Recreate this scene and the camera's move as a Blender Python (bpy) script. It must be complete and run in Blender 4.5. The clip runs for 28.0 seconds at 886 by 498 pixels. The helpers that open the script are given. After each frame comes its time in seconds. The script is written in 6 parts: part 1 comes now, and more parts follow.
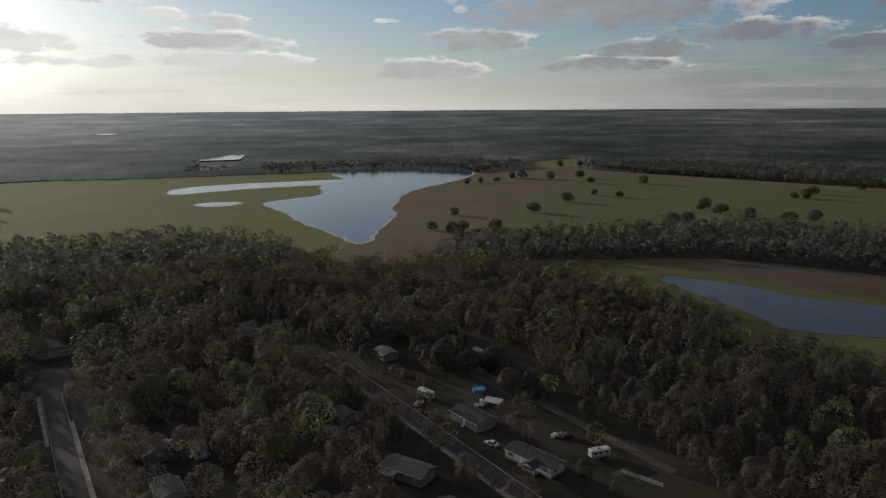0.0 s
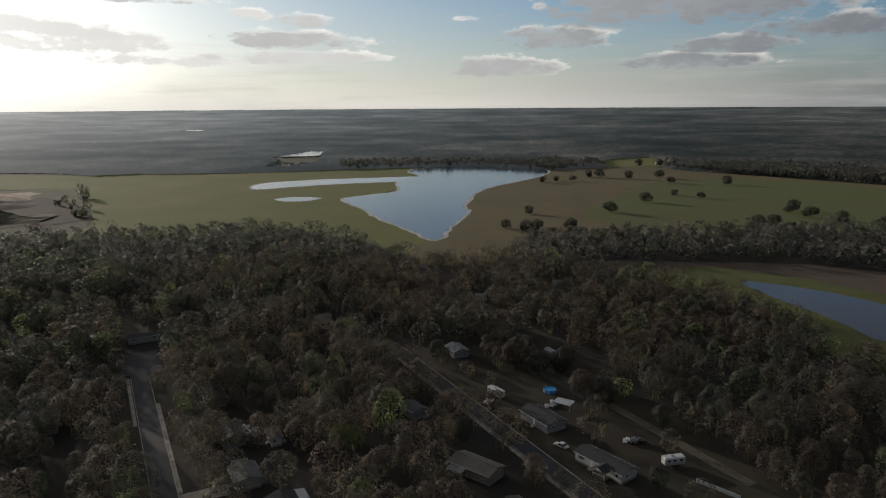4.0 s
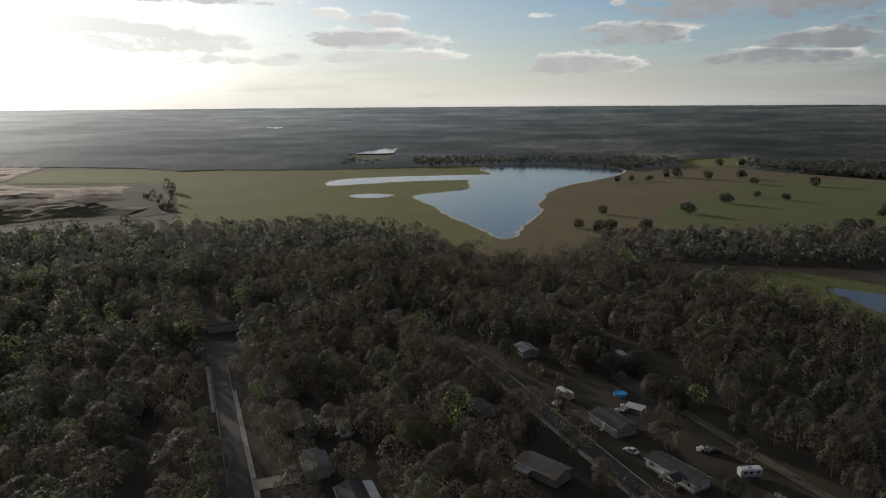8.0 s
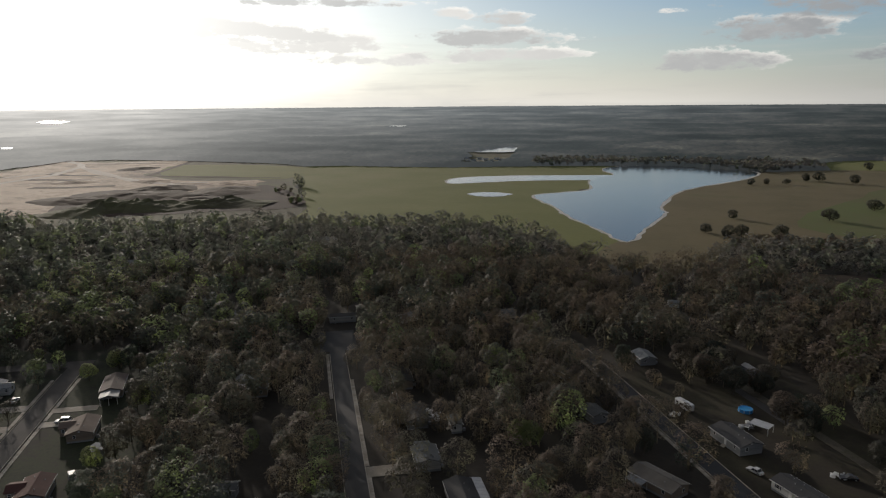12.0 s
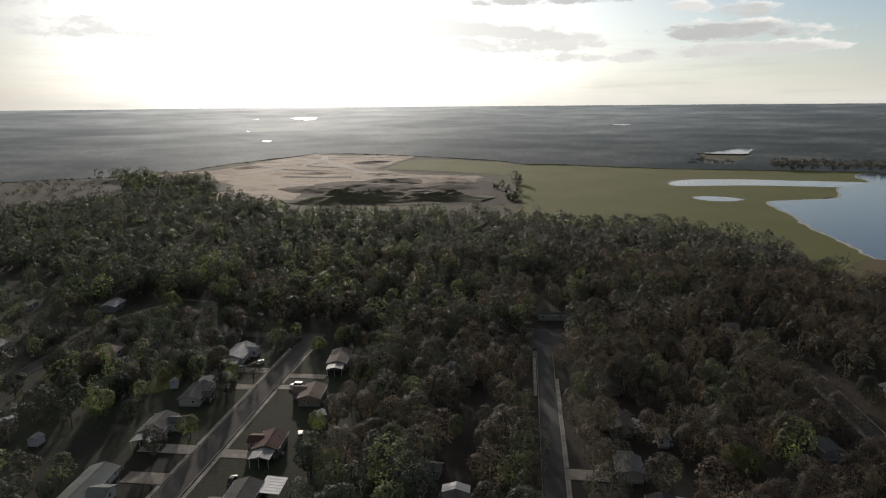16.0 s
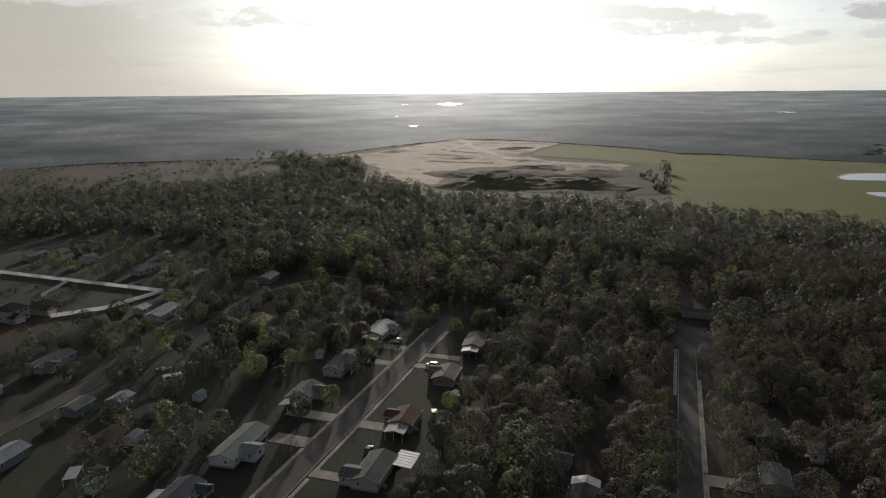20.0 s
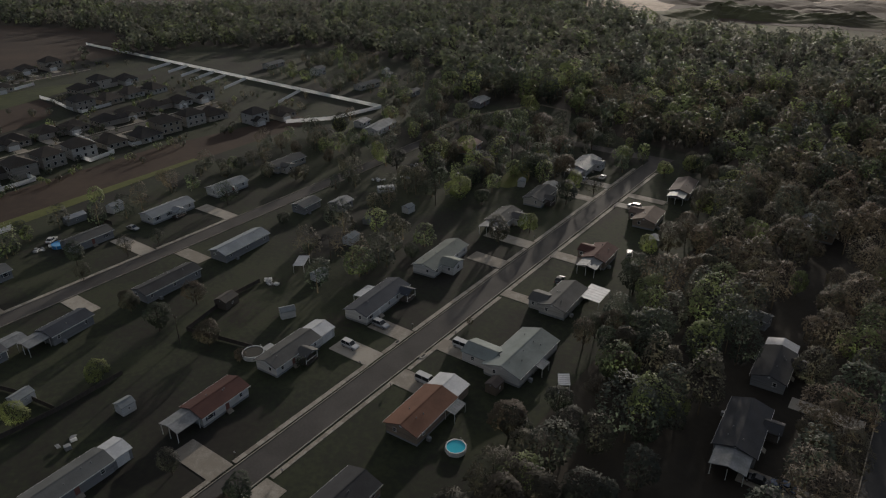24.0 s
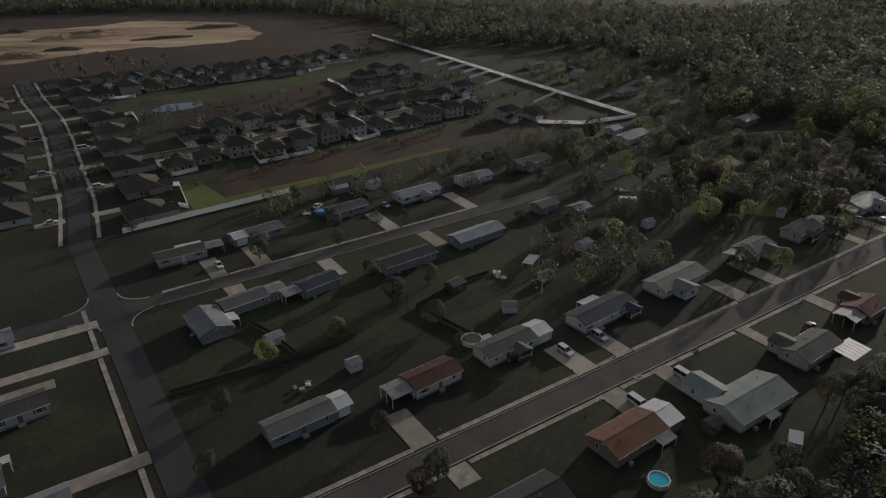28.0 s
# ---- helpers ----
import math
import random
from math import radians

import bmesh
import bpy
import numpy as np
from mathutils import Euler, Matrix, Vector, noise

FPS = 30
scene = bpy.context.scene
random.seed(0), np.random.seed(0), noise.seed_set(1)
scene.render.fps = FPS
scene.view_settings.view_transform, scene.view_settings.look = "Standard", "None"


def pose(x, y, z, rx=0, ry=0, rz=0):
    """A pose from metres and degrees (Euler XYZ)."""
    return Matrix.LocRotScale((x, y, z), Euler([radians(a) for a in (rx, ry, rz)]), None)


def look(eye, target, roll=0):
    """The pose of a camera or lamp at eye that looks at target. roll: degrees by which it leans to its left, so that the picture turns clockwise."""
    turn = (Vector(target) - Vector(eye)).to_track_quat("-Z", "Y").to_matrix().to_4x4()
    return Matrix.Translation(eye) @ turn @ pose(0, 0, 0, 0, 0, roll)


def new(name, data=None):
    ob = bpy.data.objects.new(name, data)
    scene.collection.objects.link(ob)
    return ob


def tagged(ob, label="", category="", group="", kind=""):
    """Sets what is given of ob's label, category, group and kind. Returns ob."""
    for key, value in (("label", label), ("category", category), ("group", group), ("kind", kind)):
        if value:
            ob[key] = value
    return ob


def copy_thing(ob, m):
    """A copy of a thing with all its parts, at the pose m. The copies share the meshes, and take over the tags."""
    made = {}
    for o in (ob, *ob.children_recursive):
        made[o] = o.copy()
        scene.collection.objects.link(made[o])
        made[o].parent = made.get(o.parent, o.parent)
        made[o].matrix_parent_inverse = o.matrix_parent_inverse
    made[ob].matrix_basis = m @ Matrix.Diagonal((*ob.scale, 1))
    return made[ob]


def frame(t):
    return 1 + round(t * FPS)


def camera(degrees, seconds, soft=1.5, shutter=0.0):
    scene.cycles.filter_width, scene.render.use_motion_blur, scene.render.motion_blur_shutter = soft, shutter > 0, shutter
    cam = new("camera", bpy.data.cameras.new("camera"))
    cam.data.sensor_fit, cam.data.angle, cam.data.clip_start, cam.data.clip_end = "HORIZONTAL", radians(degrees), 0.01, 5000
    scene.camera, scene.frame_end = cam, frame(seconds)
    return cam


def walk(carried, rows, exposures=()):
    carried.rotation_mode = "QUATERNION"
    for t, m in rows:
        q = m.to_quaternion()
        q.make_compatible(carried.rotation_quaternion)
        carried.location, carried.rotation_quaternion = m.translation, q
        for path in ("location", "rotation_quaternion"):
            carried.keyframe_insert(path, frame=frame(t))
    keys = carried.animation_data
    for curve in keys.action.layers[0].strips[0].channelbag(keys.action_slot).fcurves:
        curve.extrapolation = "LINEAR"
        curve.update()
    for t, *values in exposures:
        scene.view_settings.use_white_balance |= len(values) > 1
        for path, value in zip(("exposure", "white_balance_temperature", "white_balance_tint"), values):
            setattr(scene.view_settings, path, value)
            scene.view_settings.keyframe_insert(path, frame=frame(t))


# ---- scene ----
cam = camera(65.0, 28.0, soft=1.15)
EYE = (0.0, 0.0, 98.0)
# seconds, tilt, lean, heading: the hovering camera only turns
TURNS = [
    (0.0, 78.46, 0.41, -0.58),
    (0.5, 78.45, 0.41, 0.17),
    (1.0, 78.43, 0.40, 0.93),
    (1.5, 78.42, 0.40, 1.69),
    (2.0, 78.40, 0.39, 2.43),
    (2.5, 78.38, 0.39, 3.23),
    (3.0, 78.36, 0.39, 4.00),
    (3.5, 78.34, 0.38, 4.80),
    (5.5, 78.24, 0.39, 7.81),
    (6.0, 78.24, 0.40, 8.56),
    (6.5, 78.24, 0.41, 9.30),
    (7.0, 78.23, 0.41, 10.05),
    (7.5, 78.21, 0.41, 10.78),
    (8.0, 78.19, 0.41, 11.52),
    (8.5, 78.18, 0.40, 12.29),
    (9.0, 78.18, 0.40, 13.26),
    (9.5, 78.17, 0.39, 14.37),
    (10.0, 78.17, 0.40, 15.46),
    (10.5, 78.16, 0.40, 16.58),
    (11.0, 78.15, 0.41, 17.66),
    (11.5, 78.15, 0.42, 18.80),
    (12.0, 78.16, 0.42, 21.32),
    (12.5, 78.16, 0.42, 24.34),
    (14.5, 78.16, 0.48, 32.41),
    (15.0, 78.16, 0.48, 34.96),
    (15.5, 78.15, 0.48, 37.49),
    (16.0, 78.15, 0.48, 39.11),
    (16.5, 78.15, 0.48, 40.63),
    (17.0, 78.15, 0.47, 42.15),
    (17.5, 78.16, 0.47, 43.60),
    (18.0, 78.16, 0.47, 45.16),
    (18.5, 78.17, 0.47, 46.59),
    (19.0, 78.18, 0.47, 48.06),
    (19.5, 78.18, 0.48, 49.44),
    (20.0, 77.12, 0.48, 50.80),
    (20.5, 72.82, 0.51, 52.05),
    (21.0, 67.03, 0.54, 53.26),
    (21.5, 63.70, 0.57, 54.62),
    (23.5, 63.37, 0.47, 65.60),
    (24.0, 63.40, 0.49, 68.36),
    (24.5, 63.44, 0.53, 71.04),
    (25.0, 63.49, 0.58, 73.70),
    (25.5, 63.56, 0.62, 76.33),
    (26.0, 63.63, 0.65, 79.01),
    (26.5, 63.70, 0.68, 81.63),
    (27.0, 63.77, 0.70, 84.03),
    (27.5, 63.82, 0.72, 86.66),
    (28.0, 63.86, 0.73, 89.25),
]
walk(cam, [(t, pose(*EYE, a, b, c)) for t, a, b, c in TURNS],
     exposures=[(0.0, 0.0), (8.0, 0.1), (17.0, 0.12), (20.0, 0.1), (24.0, 0.18), (28.0, 0.08)])

# ---- world, sun ----
SUN_AZ, SUN_EL = radians(50.0), radians(11.0)   # to the left of +y, above the horizon
TO_SUN = Vector((-math.sin(SUN_AZ) * math.cos(SUN_EL), math.cos(SUN_AZ) * math.cos(SUN_EL), math.sin(SUN_EL)))


class Nodes:
    """Short hand for a node tree."""

    def __init__(self, tree):
        self.t = tree
        tree.nodes.clear()

    def add(self, kind, **sets):
        n = self.t.nodes.new(kind)
        for k, v in sets.items():
            if k == "op":
                n.operation = v
            elif k == "mode":
                n.blend_type = v
            elif k == "dtype":
                n.data_type = v
            elif k == "noise_dim":
                n.noise_dimensions = v
        return n

    def link(self, a, b):
        self.t.links.new(a, b)

    def val(self, sock, v):
        if isinstance(v, bpy.types.NodeSocket):
            self.link(v, sock)
        else:
            sock.default_value = v

    def math(self, op, a, b=0.0, c=0.0, clamp=False):
        n = self.add("ShaderNodeMath", op=op)
        n.use_clamp = clamp
        self.val(n.inputs[0], a)
        self.val(n.inputs[1], b)
        self.val(n.inputs[2], c)
        return n.outputs[0]

    def step(self, v, lo, hi):
        n = self.add("ShaderNodeMapRange")
        n.interpolation_type = "SMOOTHSTEP"
        self.val(n.inputs[0], v)
        n.inputs[1].default_value, n.inputs[2].default_value = lo, hi
        return n.outputs[0]

    def mix(self, f, a, b, mode="MIX"):
        n = self.add("ShaderNodeMix", dtype="RGBA", mode=mode)
        self.val(n.inputs[0], f)
        self.val(n.inputs[6], a)
        self.val(n.inputs[7], b)
        return n.outputs[2]

    def noise(self, vec, scale, detail=4.0, rough=0.55, dist=0.0):
        n = self.add("ShaderNodeTexNoise")
        if vec is not None:
            self.link(vec, n.inputs["Vector"])
        n.inputs["Scale"].default_value = scale
        n.inputs["Detail"].default_value = detail
        n.inputs["Roughness"].default_value = rough
        n.inputs["Distortion"].default_value = dist
        return n.outputs[0]

    def ramp(self, f, *stops):
        n = self.add("ShaderNodeValToRGB")
        self.val(n.inputs[0], f)
        while len(n.color_ramp.elements) < len(stops):
            n.color_ramp.elements.new(0.5)
        for e, (p, c) in zip(n.color_ramp.elements, stops):
            e.position, e.color = p, (*c, 1)
        return n.outputs[0]


# clouds: heading to the left and height in degrees, half width, half height, how grey
CLOUDS = [
    (-13.6, 7.2, 11.0, 1.5, 1.00), (-24.2, 5.2, 5.6, 0.85, 0.95), (-17.4, 4.3, 4.2, 0.62, 0.90), (-14.0, 3.1, 5.0, 0.62, 0.80),
    (-3.6, 5.0, 4.3, 0.95, 0.70), (0.9, 2.9, 5.2, 0.78, 0.60), (17.3, 5.0, 5.6, 0.69, 0.60), (16.2, 3.7, 6.1, 0.52, 0.40), (39.0, 5.6, 6.5, 0.85, 0.35), (33.0, 5.2, 5.0, 0.7, 0.35),
    (20.4, 6.8, 1.6, 0.39, 0.30), (16.2, 6.4, 2.1, 0.52, 0.50), (-2.0, 7.4, 0.8, 0.35, 0.40), (3.8, 6.6, 1.1, 0.22, 0.20),
    (-31.6, 4.1, 2.8, 0.75, 0.90), (28.9, 4.6, 3.9, 0.69, 0.30), (25.9, 3.3, 5.6, 0.43, 0.30), (34.9, 4.5, 5.6, 0.78, 0.30),
    (30.8, 7.6, 7.4, 0.35, 0.60), (63.9, 5.5, 7.8, 0.95, 0.35), (76.0, 7.0, 9.0, 1.2, 0.40), (-36.0, 7.0, 6.0, 1.1, 0.90),
]
world = bpy.data.worlds.new("world")
scene.world = world
world.use_nodes = True
N = Nodes(world.node_tree)
sky = N.add("ShaderNodeTexSky")
sky.sky_type = "NISHITA"
sky.sun_disc = False
sky.sun_elevation, sky.sun_rotation = SUN_EL, -SUN_AZ
sky.altitude, sky.air_density, sky.dust_density, sky.ozone_density = 100, 1.0, 1.4, 2.0
co = N.add("ShaderNodeTexCoord")
sep = N.add("ShaderNodeSeparateXYZ")
N.link(co.outputs["Generated"], sep.inputs[0])
az = N.math("MULTIPLY", N.math("ARCTAN2", N.math("MULTIPLY", sep.outputs[0], -1.0), sep.outputs[1]), 57.2958)
el = N.math("MULTIPLY", N.math("ARCSINE", sep.outputs[2]), 57.2958)
flat = N.add("ShaderNodeCombineXYZ")
N.link(N.math("MULTIPLY", az, 0.42), flat.inputs[0])
N.link(el, flat.inputs[1])
puff = N.noise(flat.outputs[0], 1.15, 9.0, 0.66)
lump = N.noise(flat.outputs[0], 0.42, 4.0, 0.55)
wide = N.noise(flat.outputs[0], 0.16, 5.0, 0.6)
long = N.add("ShaderNodeCombineXYZ")
N.link(N.math("MULTIPLY", az, 0.055), long.inputs[0])
N.link(N.math("MULTIPLY", el, 0.75), long.inputs[1])
streak = N.noise(long.outputs[0], 1.6, 6.0, 0.6)
rough_edge = N.math("ADD", N.math("MULTIPLY", N.math("SUBTRACT", puff, 0.5), 5.6), N.math("MULTIPLY", N.math("SUBTRACT", lump, 0.5), 3.4))
dens, grey = None, None
for a, e, w, h, g in CLOUDS:
    w, h = w * 1.08, h * 1.3
    dx = N.math("DIVIDE", N.math("SUBTRACT", az, a), w)
    dy = N.math("DIVIDE", N.math("SUBTRACT", el, e), h)
    # heaped tops, flat undersides
    drop = N.math("MULTIPLY", N.math("MINIMUM", dy, 0.0), 0.45)
    dyy = N.math("ADD", dy, drop)
    d2 = N.math("ADD", N.math("MULTIPLY", dx, dx), N.math("MULTIPLY", dyy, dyy))
    body = N.math("ADD", N.math("MULTIPLY", N.math("SUBTRACT", 1.0, d2), 1.3), rough_edge)
    m = N.step(body, -0.2, 1.0)
    # the body is grey, the rim towards the light stays bright
    lit = N.math("ADD", N.math("MULTIPLY", dy, 0.55), N.math("MULTIPLY", dx, -0.35))
    under = N.math("MULTIPLY", N.step(N.math("ADD", N.math("SUBTRACT", N.math("SUBTRACT", 1.0, d2), lit), N.math("MULTIPLY", rough_edge, 0.35)), -0.35, 0.55), min(1.0, g * 1.45))
    dens = m if dens is None else N.math("MAXIMUM", dens, m)
    grey = under if grey is None else N.math("MAXIMUM", grey, under)
# thin high veil, thicker towards the horizon and the sun
veil = N.math("MULTIPLY", N.step(wide, 0.42, 0.75), 0.3)
dot = N.add("ShaderNodeVectorMath", op="DOT_PRODUCT")
N.link(co.outputs["Generated"], dot.inputs[0])
dot.inputs[1].default_value = TO_SUN
near_sun = N.math("MAXIMUM", dot.outputs["Value"], 0.0)
halo = N.math("ADD", N.math("MULTIPLY", N.math("POWER", near_sun, 80.0), 0.75),
              N.math("MULTIPLY", N.math("POWER", near_sun, 9.0), 0.14))
low = N.math("POWER", N.math("SUBTRACT", 1.0, N.math("ABSOLUTE", sep.outputs[2], clamp=True)), 15.0)
facing = N.step(dot.outputs["Value"], -0.5, 0.35)
back = N.add("ShaderNodeBackground")
SKY = 0.09
clear = N.mix(1.0, sky.outputs[0], (SKY * 0.64, SKY * 0.90, SKY * 1.22, 1), "MULTIPLY")
clear = N.mix(facing, N.mix(1.0, clear, (0.50, 0.50, 0.52, 1), "MULTIPLY"), clear)   # dusk grey away from the sun
lum = N.add("ShaderNodeRGBToBW")
N.link(clear, lum.inputs[0])
clear = N.mix(N.math("MULTIPLY", N.math("POWER", near_sun, 4.0), 0.9), clear, N.mix(1.0, (1.02, 1.0, 0.97, 1), lum.outputs[0], "MULTIPLY"))
sunward = N.step(near_sun, 0.14, 0.84)
rim = N.mix(sunward, (0.25, 0.26, 0.27, 1), (0.80, 0.765, 0.70, 1))
haze = N.mix(N.math("MULTIPLY", low, 0.88), clear, rim)
haze = N.mix(N.math("MULTIPLY", veil, N.step(low, 0.0, 0.35)), haze, (0.42, 0.43, 0.43, 1))
shade = N.math("ADD", 0.50, N.math("MULTIPLY", N.math("ADD", puff, lump), 0.46), clamp=True)
haze = N.mix(facing, N.mix(1.0, haze, (0.6, 0.6, 0.62, 1), "MULTIPLY"), haze)
cloud = N.mix(N.math("MULTIPLY", grey, shade), N.mix(sunward, (0.62, 0.60, 0.57, 1), (0.90, 0.87, 0.82, 1)), N.mix(sunward, (0.17, 0.185, 0.21, 1), (0.40, 0.405, 0.405, 1)))
band = N.math("MULTIPLY", N.step(streak, 0.45, 0.72), N.step(low, 0.05, 0.5))
haze = N.mix(N.math("MULTIPLY", band, 0.35), haze, (0.50, 0.49, 0.46, 1))
# unseen broken cloud overhead, added to set the ambient light and reflections
flat_deck = N.add("ShaderNodeVectorMath", op="SCALE")
N.link(co.outputs["Generated"], flat_deck.inputs[0])
N.link(N.math("DIVIDE", 1.0, N.math("ADD", N.math("MAXIMUM", sep.outputs[2], 0.0), 0.12)), flat_deck.inputs["Scale"])
cover = N.step(N.noise(flat_deck.outputs[0], 1.3, 5.0, 0.6), 0.34, 0.54)
over = N.math("MULTIPLY", cover, N.step(el, 10.0, 20.0))
haze = N.mix(N.math("MULTIPLY", over, 0.85), haze, (0.20, 0.195, 0.19, 1))
# a tan bank of thin cloud beyond the sun
haze = N.mix(N.math("MULTIPLY", N.math("MULTIPLY", N.step(az, 57.0, 80.0), N.math("SUBTRACT", 1.0, N.step(az, 92.0, 120.0))), 0.85), haze, (0.43, 0.39, 0.33, 1))
sky_all = N.mix(N.math("MULTIPLY", dens, 0.95), haze, cloud)
glow = N.mix(1.0, (1.0, 0.97, 0.92, 1), halo, "MULTIPLY")
total = N.mix(1.0, sky_all, glow, "ADD")
N.link(total, back.inputs[0])
back.inputs[1].default_value = 1.0
out = N.add("ShaderNodeOutputWorld")
N.link(back.outputs[0], out.inputs[0])

lamp = bpy.data.lights.new("sun", "SUN")
lamp.energy, lamp.angle, lamp.color = 2.3, radians(1.2), (1.0, 0.89, 0.77)
sun = new("sun", lamp)
sun.matrix_world = look((0, 0, 300), Vector((0, 0, 300)) - TO_SUN)

# ---- materials ----


def surface(name, stops, scale=0.5, rough=0.85, bump=0.3, fine=8.0, metal=0.0, island=0.0, big=0.0, stretch=(1, 1, 1), spec=0.3):
    """A matt surface whose colour runs through the stops by noise at two scales."""
    m = bpy.data.materials.new(name)
    m.use_nodes = True
    n = Nodes(m.node_tree)
    c = n.add("ShaderNodeTexCoord")
    mp = n.add("ShaderNodeMapping")
    mp.inputs["Scale"].default_value = stretch
    n.link(c.outputs["Object"], mp.inputs[0])
    vec = mp.outputs[0]
    a = n.noise(vec, scale, 5.0, 0.6)
    b = n.noise(vec, scale * fine, 4.0, 0.6)
    f = n.math("ADD", n.math("MULTIPLY", a, 0.65), n.math("MULTIPLY", b, 0.35))
    if big:
        f = n.math("ADD", n.math("MULTIPLY", f, 0.6), n.math("MULTIPLY", n.noise(vec, big, 3.0, 0.55), 0.4))
    if island:
        info = n.add("ShaderNodeObjectInfo")
        f = n.math("ADD", f, n.math("MULTIPLY", n.math("SUBTRACT", info.outputs["Random"], 0.5), island))
    f = n.step(f, 0.34, 0.66)
    step = 1.0 / max(1, len(stops) - 1)
    col = n.ramp(f, *[(i * step, s) for i, s in enumerate(stops)])
    p = n.add("ShaderNodeBsdfPrincipled")
    n.link(col, p.inputs["Base Color"])
    p.inputs["Roughness"].default_value = rough
    p.inputs["Metallic"].default_value = metal
    p.inputs["Specular IOR Level"].default_value = spec
    if bump:
        bp = n.add("ShaderNodeBump")
        bp.inputs["Strength"].default_value = bump
        bp.inputs["Distance"].default_value = 0.05
        n.link(b, bp.inputs["Height"])
        n.link(bp.outputs[0], p.inputs["Normal"])
    o = n.add("ShaderNodeOutputMaterial")
    n.link(p.outputs[0], o.inputs[0])
    return m


def leaf(name, stops, by_tree=True, shine=0.40):
    """Leaves: matt, letting some light through. The tint is the tree's own."""
    m = bpy.data.materials.new(name)
    m.use_nodes = True
    n = Nodes(m.node_tree)
    if by_tree:
        a = n.add("ShaderNodeAttribute")
        a.attribute_name = "tint"
        t = a.outputs["Fac"]
    else:
        t = n.add("ShaderNodeObjectInfo").outputs["Random"]
    g = n.add("ShaderNodeNewGeometry")
    t = n.math("ADD", t, n.math("MULTIPLY", n.math("SUBTRACT", g.outputs["Random Per Island"], 0.5), 0.08))
    step = 1.0 / (len(stops) - 1)
    col = n.ramp(t, *[(i * step, s) for i, s in enumerate(stops)])
    # leaves of a clump face outward together
    turned = n.add("ShaderNodeAttribute")
    turned.attribute_name = "outward"
    tw = n.add("ShaderNodeVectorTransform")
    tw.vector_type, tw.convert_from, tw.convert_to = "NORMAL", "OBJECT", "WORLD"
    n.link(turned.outputs["Vector"], tw.inputs[0])
    d = n.add("ShaderNodeBsdfPrincipled")      # waxy: gleams towards a low sun
    n.link(tw.outputs[0], d.inputs["Normal"])
    n.link(col, d.inputs["Base Color"])
    d.inputs["Roughness"].default_value = 0.68
    d.inputs["Specular IOR Level"].default_value = 0.2
    tr = n.add("ShaderNodeBsdfTranslucent")
    n.link(tw.outputs[0], tr.inputs["Normal"])
    n.link(n.mix(1.0, col, (2.1, 2.35, 1.9, 1), "MULTIPLY"), tr.inputs[0])
    mx = n.add("ShaderNodeMixShader")
    mx.inputs[0].default_value = shine
    n.link(d.outputs[0], mx.inputs[1])
    n.link(tr.outputs[0], mx.inputs[2])
    o = n.add("ShaderNodeOutputMaterial")
    n.link(mx.outputs[0], o.inputs[0])
    return m


def water(name, colour, rough, ripple, scale, shore=None):
    m = bpy.data.materials.new(name)
    m.use_nodes = True
    n = Nodes(m.node_tree)
    c = n.add("ShaderNodeTexCoord")
    p = n.add("ShaderNodeBsdfPrincipled")
    w = n.noise(c.outputs["Object"], scale, 5.0, 0.65)
    patch = n.noise(c.outputs["Object"], 0.012, 4.0, 0.6, 0.6)
    col = n.mix(n.step(patch, 0.35, 0.65), (*colour, 1), (*[v * 1.35 for v in colour], 1))
    n.link(col, p.inputs["Base Color"])
    p.inputs["Roughness"].default_value = rough
    p.inputs["IOR"].default_value = 1.33
    b = n.add("ShaderNodeBump")
    b.inputs["Strength"].default_value = ripple
    b.inputs["Distance"].default_value = 0.1
    n.link(w, b.inputs["Height"])
    n.link(b.outputs[0], p.inputs["Normal"])
    o = n.add("ShaderNodeOutputMaterial")
    n.link(p.outputs[0], o.inputs[0])
    return m


def plain(name, colour, rough=0.5, metal=0.0, spec=0.5, wear=0.12):
    k = [max(0.0, c * (1 - wear)) for c in colour]
    h = [min(1.0, c * (1 + wear)) for c in colour]
    return surface(name, [k, colour, h], 0.6, rough, 0.0, 6.0, metal, 0.0, 0.0, (1, 1, 1), spec)


M = {}
M["ground"] = surface("forest_floor", [(0.026, 0.022, 0.017), (0.036, 0.031, 0.024), (0.052, 0.044, 0.034)], 0.05, 0.95, 0.3, 12, big=0.006)
M["lawn"] = surface("lawn", [(0.018, 0.0155, 0.014), (0.023, 0.022, 0.017), (0.026, 0.031, 0.018), (0.038, 0.045, 0.022), (0.032, 0.027, 0.023)], 0.045, 0.95, 0.3, 16, big=0.014)
M["pasture"] = surface("green_pasture", [(0.135, 0.145, 0.034), (0.155, 0.162, 0.042), (0.185, 0.182, 0.058)], 0.012, 0.95, 0.2, 14, big=0.003)
M["dry"] = surface("dry_grass", [(0.120, 0.100, 0.046), (0.142, 0.116, 0.054), (0.160, 0.126, 0.062), (0.125, 0.114, 0.046)], 0.02, 0.95, 0.3, 10, big=0.006)
M["meadow"] = surface("meadow_grass", [(0.125, 0.118, 0.046), (0.115, 0.130, 0.040), (0.112, 0.142, 0.036)], 0.012, 0.95, 0.2, 14, big=0.004)
M["rough"] = surface("rough_pasture", [(0.065, 0.055, 0.036), (0.085, 0.078, 0.044), (0.105, 0.105, 0.050), (0.14, 0.125, 0.075)], 0.014, 0.95, 0.3, 12, big=0.005, stretch=(0.6, 1.6, 1))
M["scrub"] = surface("brown_scrub", [(0.060, 0.047, 0.034), (0.095, 0.070, 0.050), (0.125, 0.095, 0.068)], 0.03, 0.95, 0.4, 10, big=0.008)
